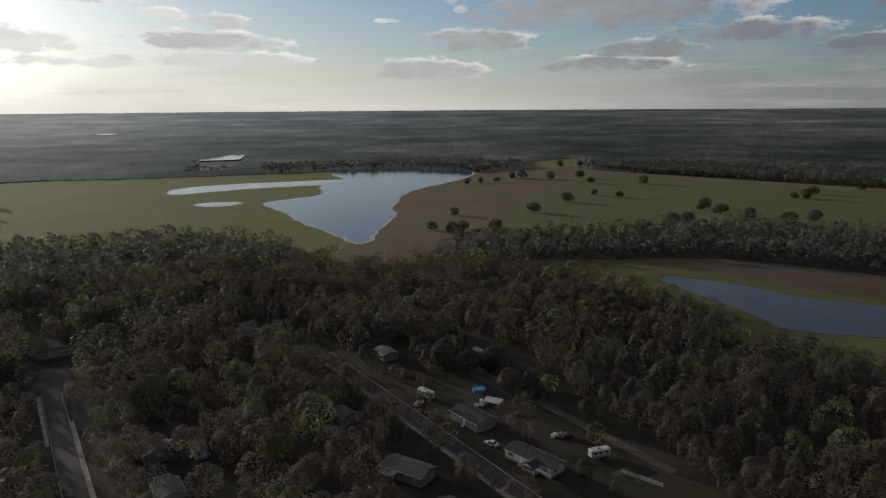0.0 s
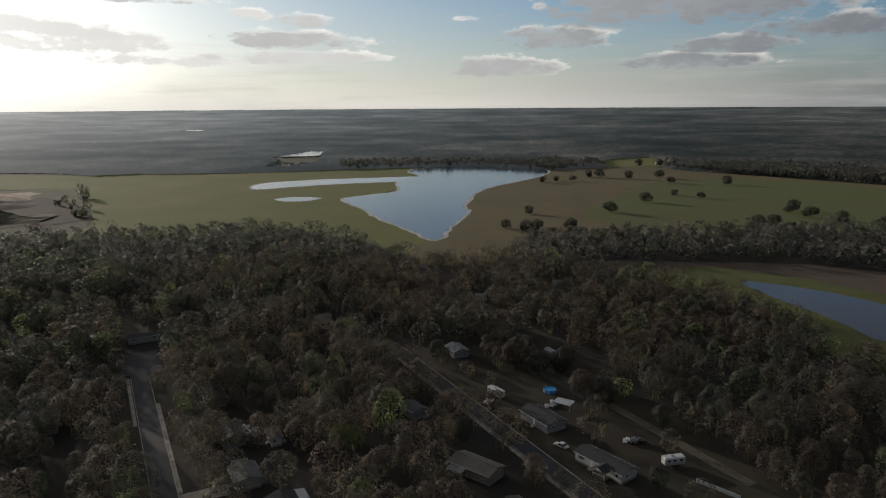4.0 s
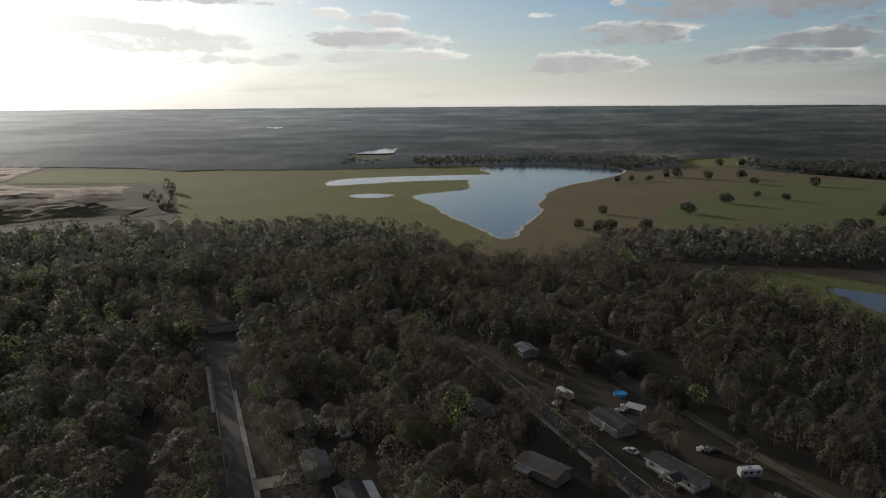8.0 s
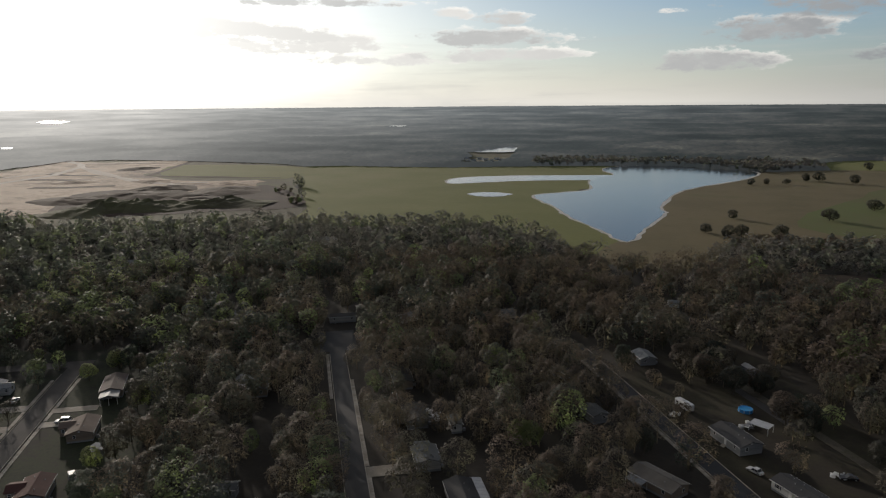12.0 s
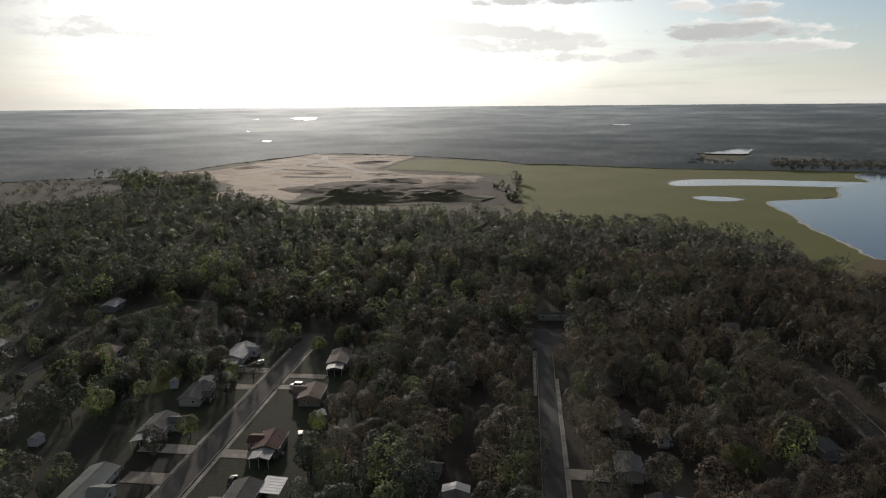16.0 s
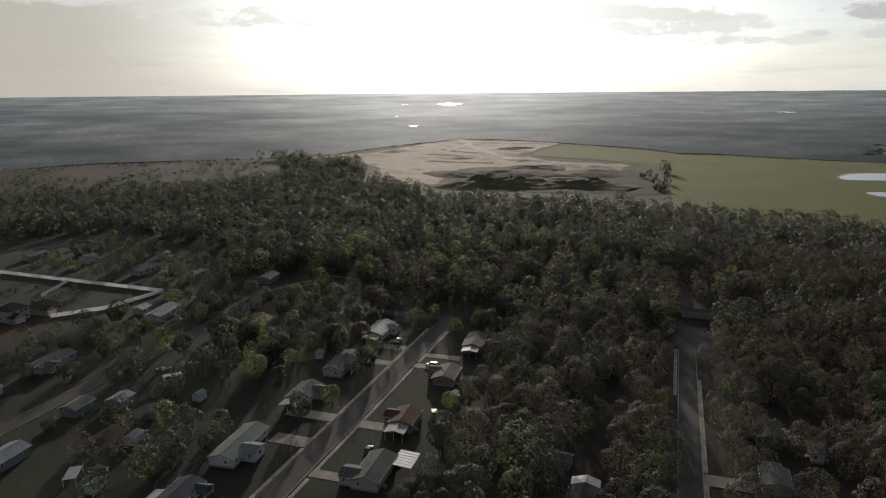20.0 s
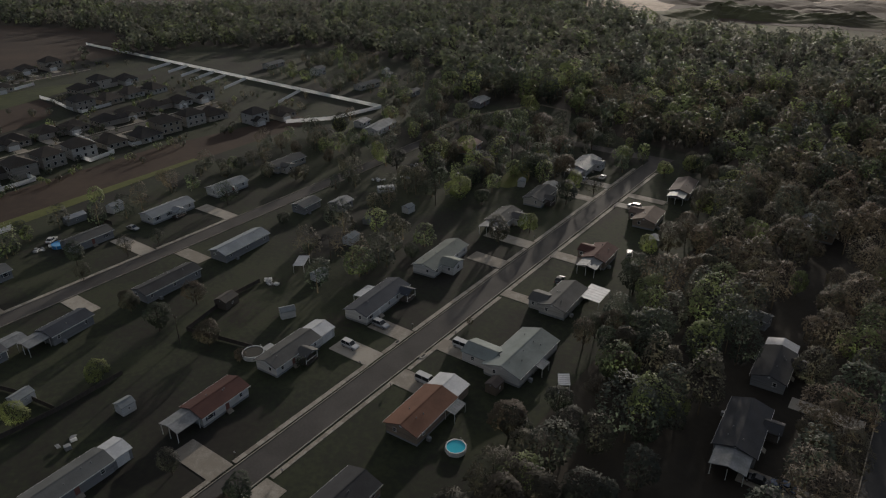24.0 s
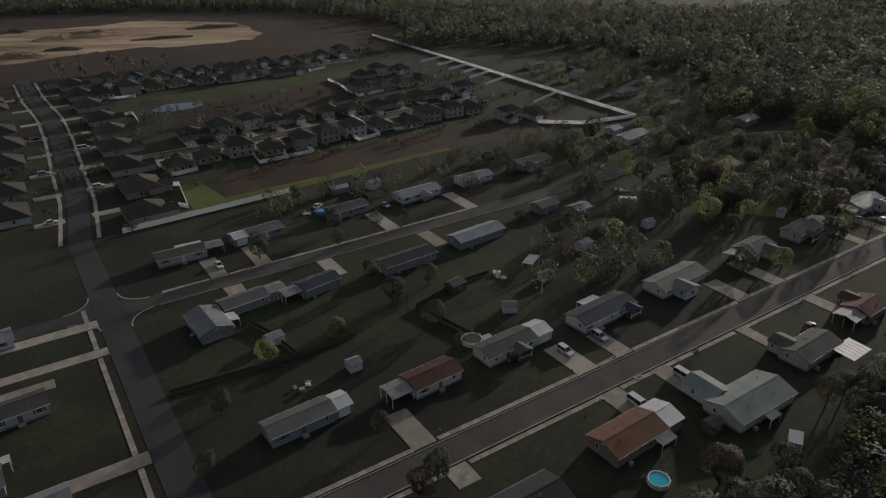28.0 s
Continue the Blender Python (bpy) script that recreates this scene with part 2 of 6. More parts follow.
M["heath"] = surface("dead_heath", [(0.034, 0.022, 0.016), (0.048, 0.031, 0.022), (0.070, 0.046, 0.032)], 0.03, 0.95, 0.4, 10, big=0.008)
M["trodden"] = surface("trodden_earth_and_grass", [(0.026, 0.021, 0.015), (0.034, 0.028, 0.019), (0.042, 0.038, 0.021), (0.056, 0.046, 0.033)], 0.06, 0.95, 0.3, 14, big=0.02)
M["palefield"] = surface("grey_tan_open_ground", [(0.022, 0.019, 0.015), (0.034, 0.029, 0.023), (0.085, 0.070, 0.057), (0.030, 0.026, 0.019)], 0.012, 0.95, 0.3, 8, big=0.005, stretch=(0.5, 1.6, 1))
M["swale"] = surface("damp_estate_grass", [(0.030, 0.036, 0.014), (0.045, 0.056, 0.020), (0.070, 0.080, 0.028)], 0.03, 0.95, 0.3, 12)
M["bank"] = surface("bank_grass", [(0.085, 0.095, 0.026), (0.125, 0.135, 0.040)], 0.05, 0.95, 0.3, 10)
# layered sand; the palest bands also paint in highlights of the low sun
M["pit"] = surface("pit_sand", [(0.09, 0.062, 0.042), (0.30, 0.21, 0.13), (0.48, 0.35, 0.23), (0.58, 0.46, 0.32)], 0.02, 0.9, 0.4, 7, big=0.012, stretch=(1.9, 0.35, 1))
M["sand"] = surface("quarry_sand", [(0.10, 0.070, 0.050), (0.20, 0.142, 0.098), (0.36, 0.265, 0.185), (0.47, 0.355, 0.255), (0.50, 0.39, 0.29), (0.24, 0.17, 0.115)], 0.024, 0.9, 0.4, 6, big=0.009, stretch=(0.8, 1.2, 1))
M["path"] = surface("pale_sand_road", [(0.42, 0.36, 0.30), (0.55, 0.49, 0.43)], 0.06, 0.9, 0.2)
M["shore"] = surface("pale_shore", [(0.48, 0.46, 0.42), (0.66, 0.64, 0.60)], 0.05, 0.8, 0.1)
M["asphalt"] = surface("asphalt", [(0.062, 0.058, 0.054), (0.080, 0.074, 0.069), (0.100, 0.093, 0.086)], 0.12, 0.9, 0.2, 18, big=0.03, spec=0.25)
M["tar"] = surface("newer_asphalt", [(0.038, 0.038, 0.040), (0.048, 0.048, 0.050), (0.060, 0.059, 0.060)], 0.12, 0.8, 0.2, 18, big=0.03, spec=0.3)
M["concrete"] = surface("concrete", [(0.25, 0.222, 0.182), (0.33, 0.298, 0.25), (0.41, 0.372, 0.315)], 0.35, 0.85, 0.2, 9, island=0.25)
M["lane_dirt"] = surface("lane_dirt", [(0.09, 0.08, 0.062), (0.14, 0.125, 0.098), (0.19, 0.17, 0.135)], 0.2, 0.95, 0.3, 9)
M["dirt"] = surface("track_dirt", [(0.075, 0.065, 0.046), (0.12, 0.103, 0.077), (0.085, 0.08, 0.048)], 0.15, 0.95, 0.3, 9)
M["lake"] = water("lake_water", (0.060, 0.072, 0.078), 0.12, 0.6, 0.25)
M["shallow"] = water("shallow_water", (0.20, 0.21, 0.215), 0.12, 0.5, 0.25)
M["river"] = water("river_water", (0.050, 0.048, 0.042), 0.12, 0.4, 0.4)
M["pool"] = water("pool_water", (0.04, 0.42, 0.55), 0.05, 0.1, 2.0)
LEAVES = [(0.158, 0.118, 0.094), (0.142, 0.113, 0.092), (0.118, 0.106, 0.086), (0.084, 0.088, 0.076), (0.076, 0.088, 0.075), (0.088, 0.107, 0.078), (0.230, 0.262, 0.120)]
M["woods"] = leaf("woodland_leaves", LEAVES)
M["leaf"] = leaf("tree_leaves", [[0.64 * v for v in c] for c in LEAVES[:6]], by_tree=False)
M["freshleaf"] = leaf("fresh_spring_leaves", [(0.165, 0.185, 0.085), (0.205, 0.225, 0.098), (0.240, 0.255, 0.115)], by_tree=False, shine=0.45)
M["darkleaf"] = leaf("dark_evergreen_leaves", [(0.080, 0.078, 0.060), (0.090, 0.088, 0.066), (0.100, 0.094, 0.072)], by_tree=False, shine=0.3)


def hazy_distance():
    """The plain backdrop of far woods and fields: dark woods, pale fields, and haze painted over them as emission,
    brightest under the sun.
    """
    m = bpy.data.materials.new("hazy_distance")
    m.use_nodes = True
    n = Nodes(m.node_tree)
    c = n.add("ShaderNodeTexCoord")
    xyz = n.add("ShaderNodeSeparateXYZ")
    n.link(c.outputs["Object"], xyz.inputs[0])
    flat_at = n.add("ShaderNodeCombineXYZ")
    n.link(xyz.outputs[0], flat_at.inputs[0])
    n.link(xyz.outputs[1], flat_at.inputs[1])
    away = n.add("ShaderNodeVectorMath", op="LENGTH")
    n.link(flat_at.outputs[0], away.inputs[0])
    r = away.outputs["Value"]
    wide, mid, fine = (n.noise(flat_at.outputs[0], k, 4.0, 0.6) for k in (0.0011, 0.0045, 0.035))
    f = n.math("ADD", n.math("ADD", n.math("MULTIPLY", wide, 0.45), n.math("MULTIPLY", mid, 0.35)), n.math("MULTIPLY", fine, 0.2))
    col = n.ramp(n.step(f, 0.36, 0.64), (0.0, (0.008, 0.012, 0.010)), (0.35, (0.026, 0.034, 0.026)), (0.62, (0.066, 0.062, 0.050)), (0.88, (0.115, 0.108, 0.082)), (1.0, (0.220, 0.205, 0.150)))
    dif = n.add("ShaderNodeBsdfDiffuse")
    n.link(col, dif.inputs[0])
    # haze put into the emission: grows with the way through it, and towards the sun
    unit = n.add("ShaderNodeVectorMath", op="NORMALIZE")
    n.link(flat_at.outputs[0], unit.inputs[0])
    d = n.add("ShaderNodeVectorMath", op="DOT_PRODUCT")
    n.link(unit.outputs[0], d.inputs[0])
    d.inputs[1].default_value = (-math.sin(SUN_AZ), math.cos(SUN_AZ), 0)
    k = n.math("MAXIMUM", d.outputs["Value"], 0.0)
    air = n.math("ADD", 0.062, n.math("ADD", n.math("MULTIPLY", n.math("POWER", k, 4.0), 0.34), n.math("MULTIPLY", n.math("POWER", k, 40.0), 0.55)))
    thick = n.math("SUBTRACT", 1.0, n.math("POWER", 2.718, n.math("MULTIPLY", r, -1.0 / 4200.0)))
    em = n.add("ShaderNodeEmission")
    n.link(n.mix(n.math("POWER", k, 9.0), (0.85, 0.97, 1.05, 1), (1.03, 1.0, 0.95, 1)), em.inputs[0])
    n.link(n.math("MULTIPLY", n.math("MULTIPLY", air, thick), n.math("ADD", 0.78, n.math("ADD", n.math("MULTIPLY", n.step(wide, 0.35, 0.65), 0.26), n.math("MULTIPLY", n.step(mid, 0.34, 0.66), 0.18)))), em.inputs[1])   # painted haze made uneven by noise
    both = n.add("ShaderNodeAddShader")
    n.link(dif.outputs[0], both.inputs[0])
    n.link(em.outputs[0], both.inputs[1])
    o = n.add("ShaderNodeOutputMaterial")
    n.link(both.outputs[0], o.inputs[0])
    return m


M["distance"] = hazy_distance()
# woodland leaf colours paled and greyed to paint in the haze of distance
M["hazedwoods"] = leaf("hazed_woodland_leaves", [(0.185, 0.162, 0.150), (0.172, 0.156, 0.146), (0.150, 0.145, 0.132), (0.138, 0.142, 0.124), (0.136, 0.145, 0.122), (0.142, 0.154, 0.122), (0.210, 0.228, 0.135)])
M["bark"] = surface("bark", [(0.07, 0.055, 0.04), (0.12, 0.10, 0.08)], 1.5, 0.95, 0.4, 5, stretch=(1, 1, 0.2))
M["tyre"] = plain("tyre_rubber", (0.02, 0.02, 0.02), 0.9)
M["rim"] = plain("wheel_alloy", (0.45, 0.45, 0.46), 0.35, 0.9)
M["glass"] = plain("dark_window_glass", (0.02, 0.024, 0.028), 0.08, 0.0, 0.6)
M["trim"] = plain("white_trim", (0.72, 0.72, 0.70), 0.6)
M["vinyl"] = surface("white_vinyl_fence", [(0.72, 0.72, 0.70), (0.80, 0.80, 0.78), (0.84, 0.84, 0.82)], 0.5, 0.5, 0.0, 5, island=0.1)
vinyl_tree = M["vinyl"].node_tree      # thin vinyl lets some of the low sun through
through_it = vinyl_tree.nodes.new("ShaderNodeBsdfTranslucent")
through_it.inputs[0].default_value = (0.86, 0.87, 0.88, 1)
both_ways = vinyl_tree.nodes.new("ShaderNodeMixShader")
both_ways.inputs[0].default_value = 0.55
vinyl_tree.links.new(vinyl_tree.nodes["Principled BSDF"].outputs[0], both_ways.inputs[1])
vinyl_tree.links.new(through_it.outputs[0], both_ways.inputs[2])
vinyl_tree.links.new(both_ways.outputs[0], vinyl_tree.nodes["Material Output"].inputs[0])
M["metal"] = surface("galvanised_roof_sheet", [(0.17, 0.18, 0.185), (0.23, 0.24, 0.245), (0.29, 0.30, 0.305)], 0.4, 0.6, 0.1, 6, 0.15)
M["brightmetal"] = surface("bare_aluminium_sheet", [(0.48, 0.49, 0.50), (0.62, 0.63, 0.64)], 0.4, 0.55, 0.1, 6, 0.15)
M["darkwood"] = surface("weathered_board", [(0.06, 0.05, 0.042), (0.11, 0.095, 0.08)], 0.8, 0.9, 0.3, 6, stretch=(1, 1, 0.3))
M["red_light"] = plain("red_lamp_lens", (0.30, 0.015, 0.01), 0.3)
M["lens"] = plain("clear_lamp_lens", (0.6, 0.6, 0.58), 0.2)
M["plastic"] = plain("grey_plastic", (0.25, 0.26, 0.27), 0.6)
M["blue"] = plain("blue_pool_liner", (0.05, 0.28, 0.62), 0.4)


def tone(kind, colour):
    """A roof, a wall or a car paint in a colour, made once."""
    key = (kind, colour)
    if key not in M:
        lo, hi = [c * 0.78 for c in colour], [min(0.85, c * 1.15) for c in colour]
        if kind == "roof":
            M[key] = surface("roof_shingle", [lo, colour, hi], 0.25, 0.85, 0.5, 16, big=0.08, spec=0.25)
        elif kind == "wall":
            M[key] = surface("wall_siding", [lo, colour, hi], 0.3, 0.75, 0.15, 3, stretch=(0.4, 0.4, 9))
        else:
            M[key] = plain("car_paint", colour, 0.25, 0.1, 0.6, 0.05)
    return M[key]

# ---- plan ----
# street grid: s runs along the four parallel streets, c across them
U = Vector((-0.537, 0.8436))
V = Vector((0.8436, 0.537))
TURN = math.degrees(math.atan2(U.y, U.x))


PLAN = 1.1136   # metres in one unit of the plan


def at(s, c):
    p = (U * s + V * c) * PLAN
    return p.x, p.y


def grid(x, y):
    return (x * U.x + y * U.y) / PLAN, (x * V.x + y * V.y) / PLAN


def lift(r):
    """The land is level round the town and rises towards the horizon."""
    return 0.0 if r < 1450 else 72.5 * ((r - 1450) / 3450) ** 1.25


def rise(x, y):
    return lift(math.hypot(x, y))


def part(name, bm, material, parent=None, label=""):
    me = bpy.data.meshes.new(name)
    bm.to_mesh(me)
    bm.free()
    me.materials.append(material)
    ob = new(name, me)
    if parent is not None:
        ob.parent = parent
    if label:
        ob["label"] = label
    return ob


def piece(name, me, parent, m):
    """One more object on a shared mesh."""
    ob = new(name, me)
    ob.parent = parent
    ob.matrix_basis = m
    return ob


def thing(name, label, category, m, group="", kind=""):
    ob = tagged(new(name), label, category, group, kind)
    ob.empty_display_size = 0.3
    ob.matrix_basis = m
    return ob


def box(bm, x, y, z, sx, sy, sz, bevel=0.0):
    """A box by its middle and its sizes."""
    r = bmesh.ops.create_cube(bm, size=1.0)
    bmesh.ops.transform(bm, matrix=Matrix.LocRotScale((x, y, z), None, (sx, sy, sz)), verts=r["verts"])
    if bevel:
        edges = list({e for v in r["verts"] for e in v.link_edges})
        bmesh.ops.bevel(bm, geom=edges, offset=bevel, segments=1, affect="EDGES")
    return bm


def cubed(*a, **k):
    return box(bmesh.new(), *a, **k)


def prism(bm, outline, z0, z1):
    """An upright prism over an outline given counter-clockwise."""
    lo = [bm.verts.new((x, y, z0)) for x, y in outline]
    hi = [bm.verts.new((x, y, z1)) for x, y in outline]
    n = len(lo)
    bm.faces.new(hi)
    bm.faces.new(lo[::-1])
    for i in range(n):
        bm.faces.new((lo[i], lo[(i + 1) % n], hi[(i + 1) % n], hi[i]))
    return bm


def rod(bm, a, b, r0, r1=None, n=6):
    """A tapered rod from a to b."""
    a, b = Vector(a), Vector(b)
    r1 = r0 if r1 is None else r1
    q = (b - a).to_track_quat("Z", "Y")
    rings = []
    for p, r in ((a, r0), (b, r1)):
        rings.append([bm.verts.new(p + q @ Vector((r * math.cos(t), r * math.sin(t), 0))) for t in [2 * math.pi * i / n for i in range(n)]])
    for i in range(n):
        bm.faces.new((rings[0][i], rings[0][(i + 1) % n], rings[1][(i + 1) % n], rings[1][i]))
    bm.faces.new(rings[1])
    bm.faces.new(rings[0][::-1])
    return bm


def curve_loop(points, steps=6, wobble=0.0, seed=0):
    """A smooth closed outline through a few corners of the plan, a little ragged."""
    rnd = random.Random(seed)
    points = [(a * PLAN, b * PLAN) for a, b in points]
    n, res = len(points), []
    for i in range(n):
        p0, p1, p2, p3 = [Vector(points[(i + k) % n]) for k in (-1, 0, 1, 2)]
        for j in range(steps):
            t = j / steps
            q = 0.5 * (2 * p1 + (p2 - p0) * t + (2 * p0 - 5 * p1 + 4 * p2 - p3) * t * t + (3 * p1 - p0 - 3 * p2 + p3) * t ** 3)
            if wobble:
                q = q + Vector((rnd.uniform(-wobble, wobble), rnd.uniform(-wobble, wobble)))
            res.append((q.x, q.y))
    return res


def inside(poly, x, y):
    """Which of the points lie in the outline (arrays)."""
    x, y = np.asarray(x, float), np.asarray(y, float)
    hit = np.zeros(x.shape, bool)
    n = len(poly)
    for i in range(n):
        (x0, y0), (x1, y1) = poly[i], poly[i - 1]
        if y0 == y1:
            continue
        hit ^= ((y0 > y) != (y1 > y)) & (x < (x1 - x0) * (y - y0) / (y1 - y0) + x0)
    return hit


def patch(name, outline, z, material, label, category="ground", land=rise):
    bm = bmesh.new()
    vs = [bm.verts.new((x, y, z + land(x, y))) for x, y in outline]
    f = bm.faces.new(vs)
    f.normal_update()
    if f.normal.z < 0:
        f.normal_flip()
    bmesh.ops.triangulate(bm, faces=[f])
    return tagged(part(name, bm, material), label, category, kind="structure")


# ---- ground ----
def ground_sheet():
    radii = [0] + [30 * 1.18 ** i for i in range(31)]
    radii = [r for r in radii if r < 4600] + [4700, 4800, 4900]
    n = 144
    bm = bmesh.new()
    centre = bm.verts.new((0, 0, 0))
    rings = []
    for r in radii[1:]:
        ring = []
        for i in range(n):
            a = 2 * math.pi * i / n
            ring.append(bm.verts.new((r * math.cos(a), r * math.sin(a), lift(r) - 16.0 * min(1.0, max(0.0, (r - 1500) / 500)))))
        rings.append(ring)
    for i in range(n):
        bm.faces.new((centre, rings[0][i], rings[0][(i + 1) % n]))
        for a, b in zip(rings, rings[1:]):
            bm.faces.new((a[i], b[i], b[(i + 1) % n], a[(i + 1) % n]))
    for f in bm.faces:
        f.smooth = True
    return tagged(part("ground", bm, M["ground"]), "dark leaf-strewn ground with rough grass and bare earth", "ground", kind="structure")


ground_sheet()

LAKE = curve_loop([(-160, 650), (-128, 590), (-103, 538), (-72, 487), (-50, 450), (-44, 500), (-36, 578), (-42, 612), (-35, 713), (-8, 789),
                   (30, 862), (48, 960), (-10, 1000), (-60, 1018), (-122, 995), (-140, 940), (-116, 874), (-132, 799), (-118, 719), (-138, 688)], 6, 1.2, 1)
LAGOON = curve_loop([(-286, 742), (-284, 787), (-236, 825), (-148, 858), (-112, 868), (-116, 838), (-127, 812), (-193, 784), (-240, 750), (-268, 727)], 6, 1.0, 2)
POND = curve_loop([(-226, 648), (-211, 664), (-187, 660), (-186, 648), (-195, 634), (-214, 634)], 6, 0.5, 3)
FARPOND = curve_loop([(-410, 1200), (-398, 1312), (-367, 1345), (-342, 1221), (-372, 1195)], 6, 2, 4)
RIVER = curve_loop([(116, 352), (148, 336), (170, 310), (200, 292), (260, 262), (330, 225), (300, 205), (230, 232), (171, 252), (140, 263), (134, 287), (122, 320)], 6, 0.6, 5)
PASTURE = curve_loop([(-290, 443), (-180, 464), (-108, 448), (-66, 408), (-40, 400), (-60, 520), (-100, 600), (-130, 690), (-110, 760), (-110, 860), (-130, 1000),
                      (-344, 915), (-555, 860), (-425, 650), (-330, 515)], 3, 3, 6)
FIELD = curve_loop([(-62, 400), (-30, 378), (2, 400), (12, 448), (67, 464), (172, 486), (237, 498), (310, 455), (430, 470), (560, 560), (560, 640), (404, 790), (307, 885), (235, 960),
                    (190, 1025), (62, 965), (30, 862), (-8, 789), (-35, 713), (-42, 612), (-36, 578), (-44, 500)], 3, 2, 7)
MEADOW = curve_loop([(60, 540), (170, 495), (237, 505), (310, 470), (430, 500), (500, 590), (400, 740), (290, 850), (180, 830), (110, 700)], 4, 5, 8)
FARMGREEN = curve_loop([(142, 1130), (228, 1200), (228, 1030), (140, 1010)], 5, 3, 9)
REDSTRIP = curve_loop([(30, 392), (120, 396), (180, 388), (260, 330), (340, 290), (330, 240), (209, 300), (155, 330), (110, 345), (60, 350)], 4, 1.5, 10)
BANK = curve_loop([(70, 352), (104, 384), (146, 362), (178, 330), (204, 302), (340, 240), (310, 160), (205, 192), (146, 212), (120, 236), (110, 264), (100, 310)], 4, 1.5, 11)
QUARRY = curve_loop([(-905, 455), (-845, 540), (-910, 680), (-990, 840), (-905, 830), (-800, 900), (-700, 740), (-690, 700), (-573, 655), (-500, 690),
                     (-480, 620), (-510, 560), (-541, 556), (-592, 545), (-545, 470), (-515, 420), (-600, 355), (-640, 430), (-740, 470)], 5, 6, 12)
ROUGH = curve_loop([(-600, 385), (-737, 465), (-790, 410), (-850, 470), (-930, 640), (-960, 860), (-740, 900), (-552, 868), (-425, 650), (-330, 515), (-288, 445), (-320, 420), (-373, 392), (-415, 366), (-470, 360), (-520, 372)], 4, 4, 13)
SANDPIT = curve_loop([(-430, -330), (-496, -244), (-509, -227), (-523, -187), (-548, -139), (-613, -154), (-642, -193), (-653, -267), (-623, -300), (-580, -400), (-500, -400)], 5, 5, 14)
HEATH = curve_loop([(-316, -379), (-400, -250), (-461, -151), (-490, -60), (-530, -20), (-620, -50), (-700, -150), (-715, -300), (-680, -480), (-500, -520)], 4, 4, 15)
PALEFIELD = curve_loop([(-682, 443), (-668, 370), (-646, 315), (-650, 249), (-664, 178), (-685, 96), (-709, 0), (-761, -53), (-906, -32), (-948, 83), (-975, 207), (-925, 319), (-870, 387), (-785, 417)], 4, 5, 24)
TOWN = [at(-90, -330), at(-90, -52), at(60, -46), at(238, -46), at(262, -66), at(266, -102), at(284, -128), at(297, -150), at(287, -182), at(262, -200), at(330, -235), at(350, -330), at(300, -420), at(120, -470), at(-150, -470)]
PARK = curve_loop([(-352, 965), (-325, 968), (-300, 985), (-320, 1150), (-345, 1240), (-425, 1210), (-385, 1100)], 5, 6, 23)
CLEARING = [at(60, 98), at(180, 96), at(222, 104), at(222, 118), at(185, 126), at(200, 138), at(300, 146), at(460, 156), at(455, 166), at(330, 158), at(270, 160), at(260, 153), at(190, 150), at(130, 142), at(60, 128)]
GAP = [(-167, 713), (-67, 479), (22, 557), (22, 958), (-100, 1130), (-189, 1102)]

patch("pasture", PASTURE, 0.10, M["pasture"], "wide level green pasture beside the lake", "field")
patch("rough_ground", ROUGH, 0.06, M["rough"], "olive-brown rough ground round the diggings", "ground")
patch("dry_field", FIELD, 0.14, M["dry"], "dry brown grass field sloping to the lake", "field")
patch("meadow", MEADOW, 0.20, M["meadow"], "green meadow with scattered trees", "field")
patch("farm_paddock", FARMGREEN, 0.10, M["pasture"], "bright green farm paddock among woods", "field")
patch("red_strip", REDSTRIP, 0.12, M["scrub"], "reddish brown strip of dead grass", "field")
patch("river_bank", BANK, 0.16, M["bank"], "yellow-green grass bank along the river", "ground")
patch("quarry_floor", QUARRY, 0.16, M["sand"], "pale sand of an open digging", "ground")
SLOPE = curve_loop([(-543, 444), (-600, 515), (-588, 562), (-531, 564), (-464, 552), (-450, 583), (-467, 650), (-380, 580), (-339, 512), (-412, 451), (-492, 402)], 4, 4, 18)
patch("dark_slope", SLOPE, 0.30, M["heath"], "dark brown cut slope at the edge of the digging", "ground")
patch("far_pasture", curve_loop([(-744, 830), (-569, 863), (-500, 770), (-489, 705), (-578, 711), (-664, 705)], 4, 4, 19), 0.26, M["pasture"], "pale green strip of grass beyond the digging", "field")


def ribbon(name, points, w, z, material, label, category):
    """A road of even width through a few places of the plan."""
    pts = [Vector(p) * PLAN for p in points]
    bm = bmesh.new()
    rows = []
    for i, p in enumerate(pts):
        t = (pts[min(i + 1, len(pts) - 1)] - pts[max(i - 1, 0)]).normalized()
        o = Vector((-t.y, t.x)) * w / 2
        rows.append([bm.verts.new((q.x, q.y, z)) for q in (p - o, p + o)])
    for a, b in zip(rows, rows[1:]):
        bm.faces.new((a[0], b[0], b[1], a[1]))
    bmesh.ops.recalc_face_normals(bm, faces=bm.faces)
    for f in bm.faces:
        if f.normal.z < 0:
            f.normal_flip()
    return tagged(part(name, bm, material), label, category, kind="structure")


ribbon("haul_road", [(-987, 837), (-900, 790), (-869, 761), (-798, 655), (-779, 579), (-760, 520)], 12, 0.36, M["path"], "pale haul road through the digging", "road")
ribbon("haul_road", [(-869, 761), (-760, 690), (-640, 640), (-586, 622), (-548, 652)], 10, 0.37, M["path"], "pale haul road through the digging", "road")
ribbon("haul_road", [(-909, 809), (-860, 832), (-814, 850)], 12, 0.38, M["path"], "pale haul road through the digging", "road")
ribbon("haul_road", [(-847, 748), (-740, 690), (-648, 634), (-559, 617)], 9, 0.39, M["path"], "pale haul road through the digging", "road")
